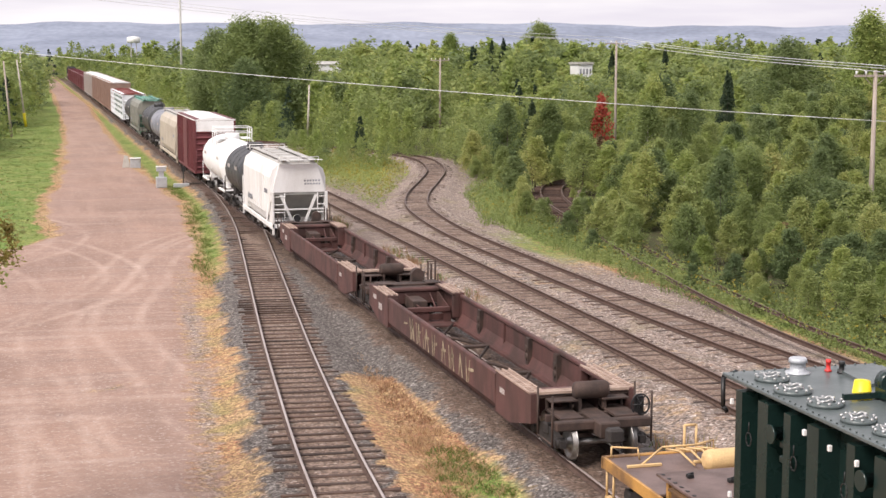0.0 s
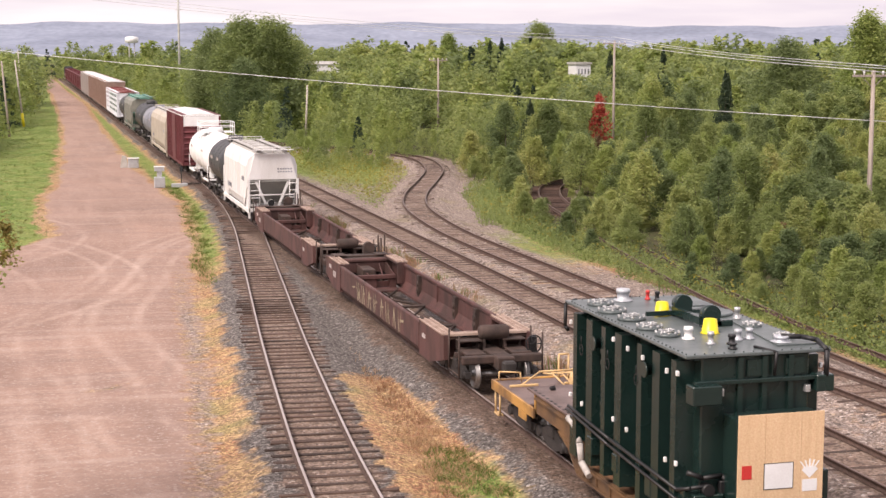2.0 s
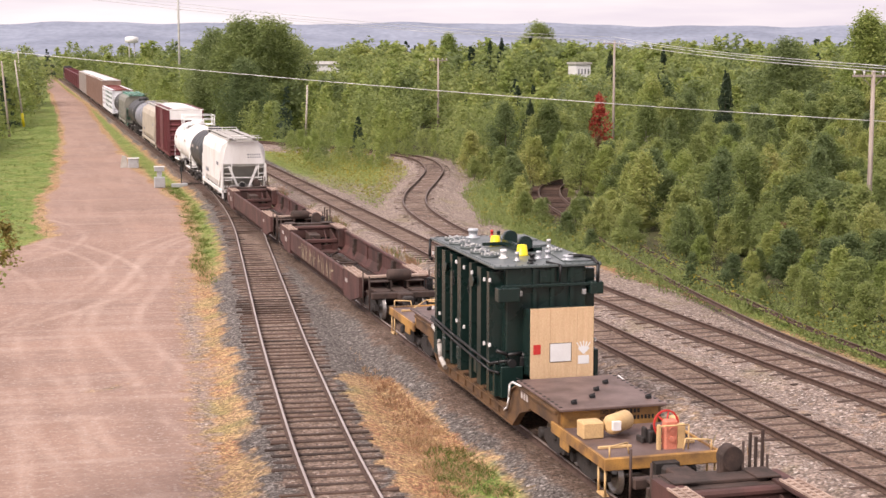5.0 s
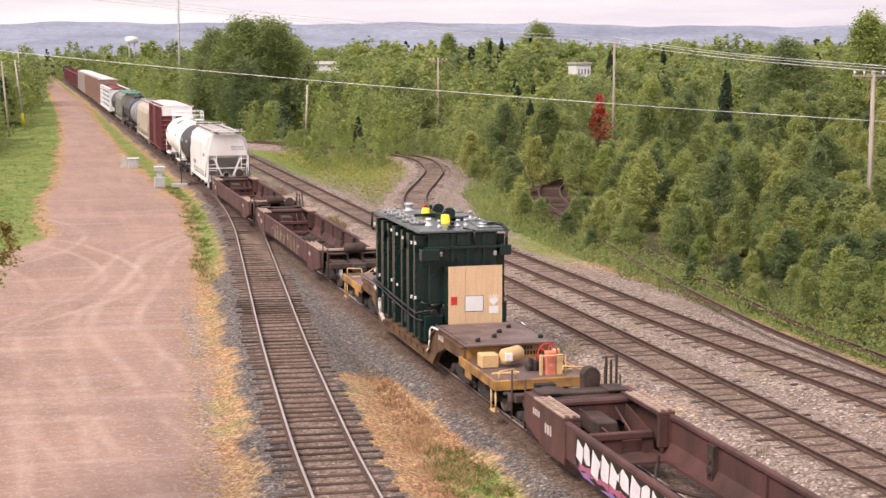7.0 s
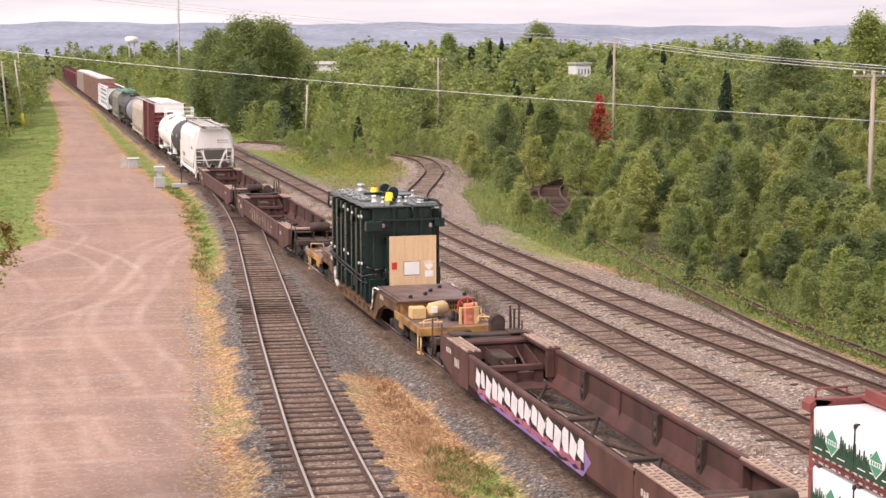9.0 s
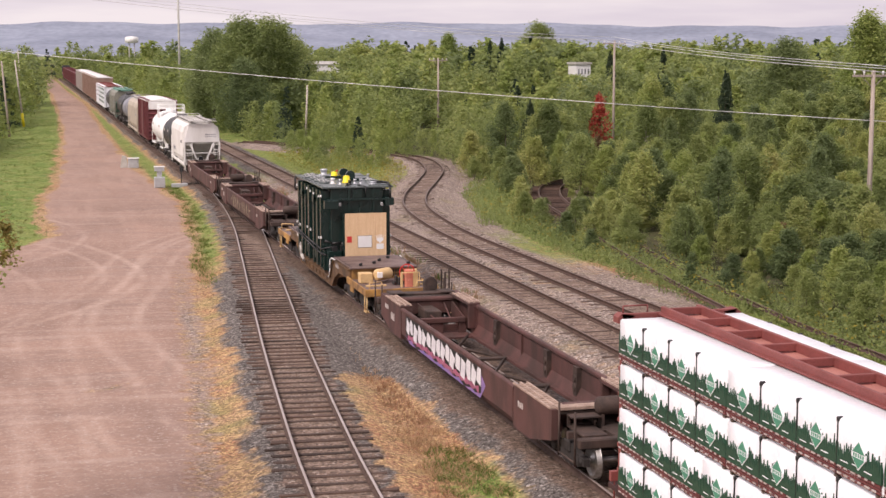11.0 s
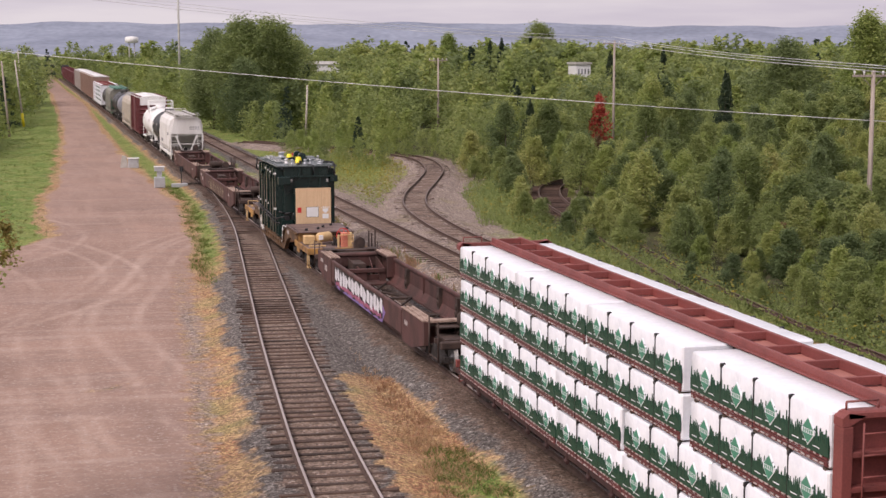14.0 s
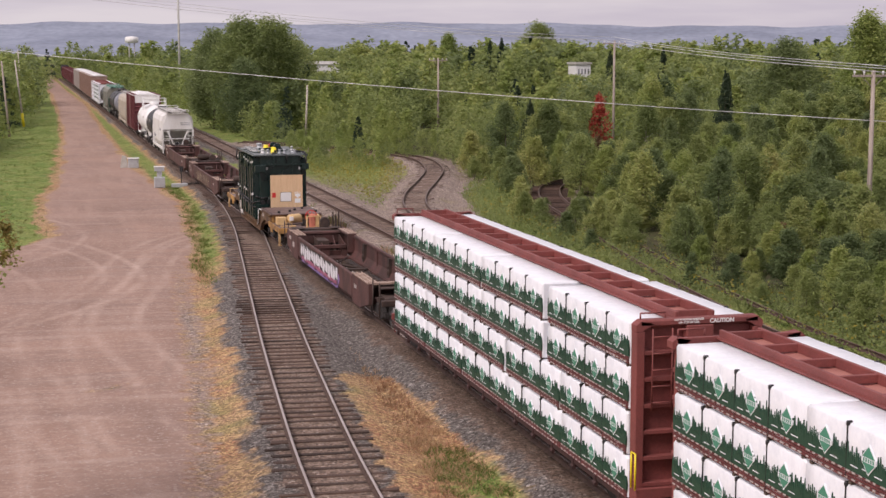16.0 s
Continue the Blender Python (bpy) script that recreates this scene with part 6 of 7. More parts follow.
def boxcar(length, material, top_mat, label, tall=4.75, ribs=16, end_top=True, door=True):
    car = thing("boxcar", label, "boxcar")
    h = length / 2
    bm = bm_new()
    box(bm, -1.5, -h + 0.3, 1.0, 1.5, h - 0.3, tall - 0.08, 0.02)
    part("body", bm, material, car)
    bm = bm_new()
    prism(bm, [(-1.56, tall - 0.14), (0, tall + 0.04), (1.56, tall - 0.14), (1.54, tall - 0.2), (-1.54, tall - 0.2)], -h + 0.25, h - 0.25)
    roof = part("roof", bm, top_mat, car, "pale sheet-metal roof")
    bm = bm_new()
    for k in range(12):
        y = -h + 0.5 + k * (length - 1.0) / 11
        prism(bm, [(-1.56, tall - 0.12), (0, tall + 0.065), (1.56, tall - 0.12), (1.5, tall - 0.14), (0, tall + 0.03), (-1.5, tall - 0.14)], y - 0.03, y + 0.03)
    part("roof_seam", bm, top_mat, roof)
    for s in (-1, 1):
        bm = bm_new()
        for k in range(ribs):
            y = -h + 0.45 + k * (length - 0.9) / (ribs - 1)
            if door and abs(y) < 1.6:
                continue
            box(bm, s * 1.5, y - 0.05, 1.0, s * 1.56, y + 0.05, tall - 0.2)
        part("side_ribs", bm, material, car)
        if door:
            bm = bm_new()
            box(bm, s * 1.5, -1.5, 1.05, s * 1.57, 1.5, tall - 0.3, 0.01)
            for z in (1.6, 2.3, 3.0, 3.7):
                box(bm, s * 1.57, -1.45, z, s * 1.6, 1.45, z + 0.1)
            part("sliding_door", bm, material, car)
        bm = bm_new()
        box(bm, s * 1.4, -h + 0.3, 0.8, s * 1.52, h - 0.3, 1.02)
        part("side_sill", bm, material, car)
    for e in (-1, 1):
        if end_top:
            bm = bm_new()
            box(bm, -1.48, e * (h - 0.3), tall - 1.05, 1.48, e * (h - 0.24), tall - 0.22, 0.01)
            part("end_cap_sheet", bm, top_mat, car, "pale upper end sheet")
        bm = bm_new()
        for k in range(7):
            z = 1.25 + k * (tall - 2.3) / 6
            prism(bm, [(e * (h - 0.3), z - 0.12), (e * (h - 0.2), z), (e * (h - 0.3), z + 0.12)], -1.38, 1.38, "x")
        for s in (-1, 1):
            box(bm, s * 1.4, e * (h - 0.32), 1.0, s * 1.52, e * (h - 0.2), tall - 0.2)
        part("end_corrugation", bm, material, car)
        bm = bm_new()
        box(bm, -1.4, e * (h - 0.1), 0.85, 1.4, e * (h - 0.3), 1.05)
        ladder(bm, -1.4, e * (h - 0.14), -0.95, e * (h - 0.14), 0.8, 2.6, 5)
        part("end_ladder", bm, material, car)
        add_truck(car, e * (h - 1.9), False)
        add_coupler(car, e * (h - 0.1), e)
    return car


def gondola(length, material, top, label):
    car = thing("gondola_car", label, "gondola car")
    h = length / 2
    for s in (-1, 1):
        bm = bm_new()
        box(bm, s * 1.42, -h, 0.95, s * 1.5, h, top)
        box(bm, s * 1.38, -h, top - 0.02, s * 1.58, h, top + 0.12)
        for k in range(12):
            y = -h + 0.3 + k * (length - 0.6) / 11
            box(bm, s * 1.5, y - 0.06, 0.95, s * 1.58, y + 0.06, top)
        part("side_wall", bm, material, car)
    for e in (-1, 1):
        bm = bm_new()
        box(bm, -1.42, e * h, 0.95, 1.42, e * (h - 0.1), top + 0.1)
        part("end_wall", bm, material, car)
        add_truck(car, e * (h - 1.9), False)
        add_coupler(car, e * h, e)
    bm = bm_new()
    box(bm, -1.42, -h, 0.9, 1.42, h, 1.05)
    part("floor", bm, M_RUSTDARK, car)
    return car


def locomotive(label):
    car = thing("locomotive", label, "locomotive")
    h = 9.8
    bm = bm_new()
    box(bm, -1.5, -h, 1.1, 1.5, h, 1.5, 0.05)
    part("frame", bm, M_TRUCK, car)
    bm = bm_new()
    prism(bm, [(-0.95, 1.5), (-0.95, 3.9), (-0.7, 4.2), (0.7, 4.2), (0.95, 3.9), (0.95, 1.5)], -h + 1.2, h - 4.5)
    part("hood", bm, M_BOXRED, car)
    bm = bm_new()
    prism(bm, [(-1.5, 1.5), (-1.5, 4.2), (-1.0, 4.7), (1.0, 4.7), (1.5, 4.2), (1.5, 1.5)], h - 4.5, h - 2.3)
    part("cab", bm, M_TANKBLACK, car)
    bm = bm_new()
    box(bm, -1.1, -h + 1.6, 3.9, 1.1, -h + 4.4, 4.5, 0.05)
    part("radiator", bm, M_TANKBLACK, car)
    bm = bm_new()
    box(bm, -1.2, -2.5, 0.4, 1.2, 2.5, 1.1, 0.1)
    part("fuel_tank", bm, M_TRUCK, car)
    for s in (-1, 1):
        bm = bm_new()
        rod(bm, (s * 1.45, -h, 2.4), (s * 1.45, h - 4.5, 2.4), 0.025, 5)
        for k in range(8):
            y = -h + 0.2 + k * 2
            rod(bm, (s * 1.45, y, 1.5), (s * 1.45, y, 2.4), 0.025, 5)
        part("handrail", bm, M_GRATE, car)
    for e in (-1, 1):
        add_truck(car, e * (h - 3), False)
        add_coupler(car, e * h, e)
    return car


lumber_car(-15.66)
lumber_car(-38.88)
enters(well_car(18.4, "empty rust-brown well car with white and purple graffiti", "white"), -2.0, 0.06)
enters(flat_car(), 20.2, 0.08)
enters(transformer(), 20.95, 0.05, 0.1)
enters(well_car(18.9, "empty rust-brown well car with faded ochre graffiti", "ochre"), 44.85, 0.06)
enters(well_car(17.9, "empty rust-brown well car with plain weathered sides"), 66.3, 0.06)
enters(covered_hopper(11.4, M_HOPPER, M_HOPROOF, M_HOPEND, "dirty white covered hopper car with grey roof"), 82.7)
enters(tank_car(8.6, M_TANKBLACK, "black tank car with grimy shell", False), 93.0)
enters(tank_car(12.4, M_WHITE, "white tank car with railed top platform", True), 104.2)
enters(boxcar(14.0, M_BOXRED, M_WHITE, "faded red tall boxcar with white upper end", 4.95), 121.0)
enters(covered_hopper(17.0, M_BEIGE, M_HOPROOF, M_HOPEND, "beige covered hopper car with weathered sides", False), 137.4)
enters(tank_car(13.0, M_TANKGREY, "grimy grey tank car with rust-stained shell", False), 153.2)
enters(tank_car(11.5, M_TANKBLACK, "black tank car with dull shell", False), 166.2)
enters(covered_hopper(15.0, M_GREENCAR, M_TEAL, M_TEAL, "faded green covered hopper with teal end", False), 182.6)
enters(tank_car(11.0, M_TANKBLACK, "small black tank car", False), 198.2)


def far_lumber_car(length, s_mid):
    car = enters(boxcar(length, M_WRAP, M_CBRED, "red centre-beam car stacked with white lumber packs", 4.3, 6, False, False), s_mid)
    for z in (1.45, 2.15, 2.85, 3.5):
        b2 = bm_new()
        for s in (-1, 1):
            box(b2, s * 1.5, -length / 2 + 0.5, z, s * 1.515, length / 2 - 0.5, z + 0.3)
        part("print_band", b2, M_BANDS if length < 15 else M_WRAPGREEN, car)


far_lumber_car(20.5, 217.0)
far_lumber_car(9.0, 232.4)
for m, c in ((M_RACK, 249.6), (M_RACK, 273.5), (M_RACK, 297.4), (M_RACKGREY, 321.3), (M_RACKGREY, 345.2)):
    enters(boxcar(23.4, m, M_GALV, "tall autorack car with pale galvanised roof", 5.2, 20, False, False), c)
for c in (367.0, 386.0, 405.0, 424.0, 443.0, 462.0, 481.0, 500.0):
    enters(boxcar(18.4, M_BOXRED, M_BOXRED, "weathered red boxcar far along the train", 4.2, 12, False), c)
enters(locomotive("red and black diesel locomotive at the head"), 521.0)


# ---- line-side things ----
def utility_pole(x, y, tall, arms, material=M_POLE, lean=(0, 0), yellow=False, label="grey wooden utility pole with cross-arm and insulators"):
    p = thing("utility_pole", label, "utility pole", "utility poles")
    p.location = (x, y, -0.5)
    p.rotation_euler = (radians(lean[1]), radians(lean[0]), 0)
    bm = bm_new()
    rod(bm, (0, 0, -0.6), (0, 0, tall), 0.16, 10, 0.1)
    part("shaft", bm, material, p)
    for k in range(arms):
        bm = bm_new()
        z = tall - 0.35 - 0.9 * k
        box(bm, -1.2, -0.06, z, 1.2, 0.06, z + 0.12, 0.01)
        rod(bm, (-0.6, 0.05, z), (0, 0.05, z - 0.6), 0.02, 6)
        rod(bm, (0.6, 0.05, z), (0, 0.05, z - 0.6), 0.02, 6)
        arm = part("cross_arm", bm, material, p)
        for xx in (-1.1, -0.55, 0.55, 1.1):
            bm = bm_new()
            lathe(bm, [(z + 0.12, 0.03), (z + 0.2, 0.05), (z + 0.28, 0.07), (z + 0.32, 0.03)], (xx, 0, 0), "z", 8)
            part("insulator", bm, M_WHITE, arm)
    if yellow:
        bm = bm_new()
        rod(bm, (0, 0, 0), (0, 0, 1.9), 0.2, 10)
        part("yellow_guard", bm, M_CAPYELLOW, p, "yellow plastic base guard")
    return p


utility_pole(36.2, 185.0, 9.5, 1)
utility_pole(43.7, 144.5, 11.4, 1)
utility_pole(29.05, 70.8, 9.4, 1)
utility_pole(19.1, 183.3, 6.3, 0, M_BIRCH, (2.5, 0), label="bare pale leaning pole stub")
utility_pole(-14.0, 218.6, 9.2, 0, M_BIRCH, (-5.6, 0), True, label="pale leaning pole with yellow base guard")
utility_pole(-15.6, 192.7, 9.2, 0, M_POLE, (-4.0, 0), label="grey leaning pole at the wood's edge")
utility_pole(-14.3, 280.0, 10.5, 0, M_BIRCH, (-3.0, 0), label="pale far pole at the wood's edge")


def cable(a, b, sag, r, material, label):
    bm = bm_new()
    a, b = Vector(a), Vector(b)
    pts = []
    for k in range(25):
        t = k / 24
        p = a.lerp(b, t)
        p.z -= sag * 4 * t * (1 - t)
        pts.append(p)
    pipe(bm, pts, r, 5)
    bmesh.ops.remove_doubles(bm, verts=bm.verts, dist=0.004)
    ob = part("overhead_wire", bm, material)
    return tagged(ob, label, "wire", "overhead wires")


WIRE = "thin pale overhead wire strung between utility poles"


def signal_case(x, y, w, d, tall, label, legs=0.0):
    c = thing("signal_case", label, "signal case")
    c.location = (x, y, -0.5)
    bm = bm_new()
    box(bm, -w / 2, -d / 2, legs, w / 2, d / 2, tall, 0.02)
    part("case_body", bm, M_SILVER, c)
    bm = bm_new()
    box(bm, -w / 2 - 0.06, -d / 2 - 0.06, tall, w / 2 + 0.06, d / 2 + 0.06, tall + 0.07, 0.02)
    part("case_roof", bm, M_WHITE, c)
    bm = bm_new()
    box(bm, -w / 2 + 0.06, -d / 2 - 0.015, legs + 0.06, w / 2 - 0.06, -d / 2, tall - 0.1)
    door = part("case_door", bm, M_SILVER, c)
    bm = bm_new()
    rod(bm, (w / 2 - 0.14, -d / 2 - 0.05, tall * 0.6), (w / 2 - 0.14, -d / 2 - 0.05, tall * 0.72), 0.02, 6)
    part("door_handle", bm, M_BLACK, door)
    if legs:
        bm = bm_new()
        for sx in (-1, 1):
            for sy in (-1, 1):
                box(bm, sx * (w / 2 - 0.1), sy * (d / 2 - 0.1), -0.1, sx * (w / 2 - 0.04), sy * (d / 2 - 0.04), legs)
        part("case_leg", bm, M_SILVER, c)
    return c


# switch mechanism and cases by the turnout
ct = thing("signal_case", "grey two-tier signal relay case on a stand", "signal case")
ct.location = (-3.75, 117.6, -0.5)
bm = bm_new()
box(bm, -0.4, -0.3, 0.05, 0.4, 0.3, 0.85, 0.02)
part("lower_case", bm, M_SILVER, ct)
bm = bm_new()
box(bm, -0.18, -0.18, 0.85, 0.18, 0.18, 1.3)
part("neck", bm, M_SILVER, ct)
bm = bm_new()
box(bm, -0.36, -0.25, 1.3, 0.36, 0.25, 1.62, 0.02)
up = part("upper_case", bm, M_SILVER, ct)
bm = bm_new()
box(bm, -0.4, -0.29, 1.62, 0.4, 0.29, 1.68, 0.01)
part("case_roof", bm, M_WHITE, up)
bm = bm_new()
for x in (-0.2, 0.2):
    box(bm, x - 0.17, -0.315, 0.12, x + 0.17, -0.3, 0.78)
part("case_door", bm, M_SILVER, ct)
signal_case(-4.35, 138.5, 0.9, 0.7, 0.85, "rounded grey signal box on the grass verge")
sm = thing("switch_machine", "grey switch machine and rods beside the turnout", "switch machine")
sm.location = (-2.0, 117.0, -0.42)
bm = bm_new()
box(bm, -0.9, -0.25, 0.0, 0.3, 0.25, 0.3, 0.03)
part("motor_box", bm, M_SILVER, sm)
bm = bm_new()
box(bm, -0.9, -0.12, 0.22, 2.2, 0.12, 0.26)
rod(bm, (0.2, 0.05, 0.3), (1.4, 0.05, 0.3), 0.025)
part("throw_rod", bm, M_TRUCK, sm)
bm = bm_new()
rod(bm, (-0.15, 0, 0.2), (-0.15, 0, 1.55), 0.04, 8)
box(bm, -0.28, -0.03, 1.2, 0.0, 0.03, 1.6)
part("target_post", bm, M_BLACK, sm)
bm = bm_new()
prism(bm, [(-0.35, 0), (0.35, 0), (0.2, 1.1), (-0.15, 1.2)], -0.15, 0.15)
tb = tagged(part("concrete_marker", bm, M_CONCRETE), "pale tapered concrete marker on the verge", "marker")
tb.location = (-5.15, 138.8, -0.55)

# far buildings and mast above the trees
for x, y, w, d, z0, z1, label in ((73.6, 236.0, 2.4, 4.0, -0.5, 7.7, "white industrial building with flat roof behind the trees"),):
    hb = thing("industrial_building", label, "building")
    hb.location = (x, y, 0)
    bm = bm_new()
    box(bm, -w / 2, -d / 2, z0, w / 2, d / 2, z1)
    part("wall", bm, M_ROOFWHITE, hb)
    bm = bm_new()
    box(bm, -w / 2 - 0.2, -d / 2 - 0.2, z1, w / 2 + 0.2, d / 2 + 0.2, z1 + 0.35)
    part("roof", bm, M_HOPROOF, hb)
    for k in range(4):
        bm = bm_new()
        box(bm, -w / 2 + 0.25 + 0.55 * k, -d / 2 - 0.03, z1 - 1.6, -w / 2 + 0.5 + 0.55 * k, -d / 2, z1 - 0.7)
        part("window", bm, M_TANKGREY, hb)

# overhead wires
utility_pole(-24.0, 107.1, 16.2, 1)
utility_pole(36.0, 68.0, 6.5, 0)
cable((-24.0, 107.1, 10.93), (36.0, 68.0, 5.9), 0.5, 0.018, M_WIRE, WIRE)
for dx, dz in ((-1.1, 0.0), (1.1, 0.0), (0.0, 0.35)):
    cable((43.7 + dx, 144.5, 10.9 + dz), (29.05 + dx, 70.8, 8.95 + 0.6 * dz), 0.25, 0.02, M_WIRE, WIRE)
    cable((43.7 + dx, 144.5, 10.9 + dz), (-24.0 + dx, 107.1, 15.33 + dz), 0.82, 0.018, M_WIRE, WIRE)
    cable((29.05 + dx, 70.8, 8.95 + 0.6 * dz), (42.4 + dx, 69.0, 8.05 + 0.6 * dz), 0.15, 0.02, M_WIRE, WIRE)

# water tower and mast, far off
wt = thing("water_tower", "white water tower above the far trees", "water tower")
wt.location = (27.9, 640.0, 0)
bm = bm_new()
lathe(bm, [(13.0, 2.0), (13.3, 2.7), (15.2, 2.7), (15.5, 2.2), (15.7, 0.3)], (0, 0, 0), "z", 20)
part("tank", bm, M_WHITE, wt)
for a in range(4):
    bm = bm_new()
    rod(bm, (1.9 * math.cos(a * 1.57 + 0.7), 1.9 * math.sin(a * 1.57 + 0.7), -2.6), (1.4 * math.cos(a * 1.57 + 0.7), 1.4 * math.sin(a * 1.57 + 0.7), 13.9), 0.2, 8)
    part("leg", bm, M_HOPROOF, wt)
ms = thing("radio_mast", "thin dark radio mast above the trees", "mast")
ms.location = (17.9, 330.0, -1.0)
bm = bm_new()
rod(bm, (0, 0, 0), (0, 0, 23.5), 0.28, 8, 0.18)
part("shaft", bm, M_HOPEND, ms)
for z in (19.5, 21.0):
    bm = bm_new()
    rod(bm, (-0.5, 0, z), (0.5, 0, z), 0.05, 6)
    part("antenna", bm, M_HOPEND, ms)
fb = thing("warehouse", "long pale low warehouse among far trees", "building")
fb.location = (62.0, 420.0, 0)
bm = bm_new()
box(bm, -8, -6, -3, 8, 6, 6.2)
part("wall", bm, M_ROOFWHITE, fb)
bm = bm_new()
prism(bm, [(-6.3, 6.2), (0, 7.0), (6.3, 6.2)], -8.2, 8.2, "x")
part("roof", bm, M_HOPROOF, fb)

# far ridge, with the haze of distance in its colour
V, F = [], []
nx = 160
for k in range(nx + 1):
    a = -0.45 + 1.35 * k / nx
    r = 4300.0
    top = 82 + 5 * math.sin(a * 9) + 6 * math.sin(a * 23 + 1) * (0.35 if a > 0.1 else 0.5) + 2.5 * math.sin(a * 61) + 1.5 * math.sin(a * 140)
    for dr, z in ((-900, -6.0), (-500, 14 + 6 * math.sin(a * 31)), (-160, 0.55 * top + 4 * math.sin(a * 47)), (0, top), (250, top - 3)):
        V.append(((r + dr) * math.sin(a), (r + dr) * math.cos(a), z))
for k in range(nx):
    for j in range(4):
        F.append((k * 5 + j, k * 5 + 5 + j, k * 5 + 6 + j, k * 5 + 1 + j))
tagged(new("backdrop_ridge", raw_mesh("backdrop_ridge", V, F, M_HILL, True)), "wooded ridge on the horizon, coloured blue for haze", "hill", kind="structure")


# ---- woods and weeds ----
RNG = np.random.default_rng(7)


def leaf_quads(centres, size, flat=0.35):
    """Pointed leaf sprays: one bent diamond (two triangles) at each centre, turned at random."""
    n = len(centres)
    a = RNG.uniform(0, 2 * np.pi, n)
    tilt = RNG.normal(0, 1, (n, 3)) * flat + np.array([0, 0, 1.0])
    tilt /= np.linalg.norm(tilt, axis=1)[:, None]
    d = np.stack([np.cos(a), np.sin(a), RNG.uniform(-0.5, 0.3, n)], -1)
    d -= tilt * np.sum(d * tilt, 1)[:, None]
    d /= np.linalg.norm(d, axis=1)[:, None]
    w = np.cross(tilt, d)
    s = size * RNG.uniform(0.6, 1.35, n)[:, None]
    V = np.stack([centres - d * s, centres + w * s * 0.55 - tilt * s * 0.12, centres + d * s, centres - w * s * 0.55 - tilt * s * 0.12], 1).reshape(-1, 3)
    return V, np.arange(4 * n).reshape(-1, 4)


def crown_points(kind, tall, n_clumps, per):
    """Centres of leaves for a crown: sprays along limbs that sweep out and up to an uneven envelope."""
    pts = []
    lobes = RNG.uniform(0.65, 1.3, 9)
    for k in range(n_clumps):
        u = RNG.uniform(0, 1) ** 0.8
        if kind == "spruce":
            z, rise = tall * (0.06 + 0.92 * u), -0.03 * tall
            r = (1 - u) * tall * 0.25 + 0.03
        elif kind == "bush":
            z, rise = tall * (0.12 + 0.88 * u), 0.22 * tall
            r = tall * 0.40 * (1 - 0.85 * u ** 1.6)
        elif kind == "high":
            z, rise = tall * (0.56 + 0.42 * u), 0.05 * tall
            r = tall * 0.16 * math.sin(math.pi * (0.2 + 0.65 * u)) + 0.1
        elif kind == "slim":
            z, rise = tall * (0.16 + 0.84 * u), 0.16 * tall
            r = tall * 0.18 * math.sin(math.pi * min(1, 0.25 + 0.74 * u)) + 0.06 * tall * (1 - u)
        else:
            z, rise = tall * (0.14 + 0.86 * u), 0.2 * tall
            r = tall * 0.30 * math.sin(math.pi * (0.2 + 0.76 * u)) + 0.1
        a = RNG.uniform(0, 2 * np.pi)
        rr = r * lobes[int(a / 6.2832 * 9) % 9] * RNG.uniform(0.5, 1.0) ** 0.5
        tip = np.array([rr * math.cos(a), rr * math.sin(a), z])
        root = np.array([0.2 * tip[0], 0.2 * tip[1], max(0.04 * tall, z - rise)])
        t = RNG.uniform(0.15, 1.0, per) ** 0.75
        sc = (0.026 if kind == "spruce" else 0.044) * tall * RNG.uniform(0.75, 1.35) * (0.6 if kind == "high" else 1.15 - 0.85 * u if kind == "spruce" else 1.0)
        q = np.clip(RNG.normal(0, 1, (per, 3)), -1.8, 1.8) * sc * (1.25 - 0.7 * t)[:, None]
        pts.append(root + (tip - root) * t[:, None] + q)
    p = np.concatenate(pts)
    p[:, 2] = np.maximum(p[:, 2], 0.08)
    return p


def trunk_mesh(kind, tall, material):
    bm = bm_new()
    stems = {"bush": 4, "high": 1, "slim": 1, "spruce": 1, "round": 1}[kind]
    for k in range(stems):
        bend = Vector((rand(-0.3, 0.3), rand(-0.3, 0.3), 0)) * (2.2 if kind == "bush" else 0.6)
        base, r = Vector((rand(-0.2, 0.2), rand(-0.2, 0.2), -0.3)) * (1 if kind == "bush" else 0.2), tall * (0.007 if kind == "bush" else 0.014)
        pts = [base + bend * t * t * 1.2 + Vector((0, 0, tall * 0.9 * t)) for t in (0, 0.3, 0.6, 0.9)]
        for i in range(3):
            rod(bm, pts[i], pts[i + 1], r * (1 - 0.3 * i), 6, r * (0.7 - 0.3 * i))
        for j in range(7 if kind != "bush" else 3):
            t = rand(0.25, 0.85)
            p = base + bend * t * t * 1.2 + Vector((0, 0, tall * 0.9 * t))
            a, ln = rand(0, 6.28), tall * rand(0.12, 0.26) * (1.15 - t)
            rod(bm, p, p + Vector((math.cos(a) * ln, math.sin(a) * ln, ln * (0.8 if kind != "spruce" else -0.1))), r * 0.35, 5, r * 0.12)
    return mesh_of("trunk", bm, material)


def variant(kind, tall, clumps, per, leaf, lm, tm):
    V, F = leaf_quads(crown_points(kind, tall, clumps, per), leaf, 0.85)
    return kind, raw_mesh("crown", V, F, lm), trunk_mesh(kind, tall, tm), tall


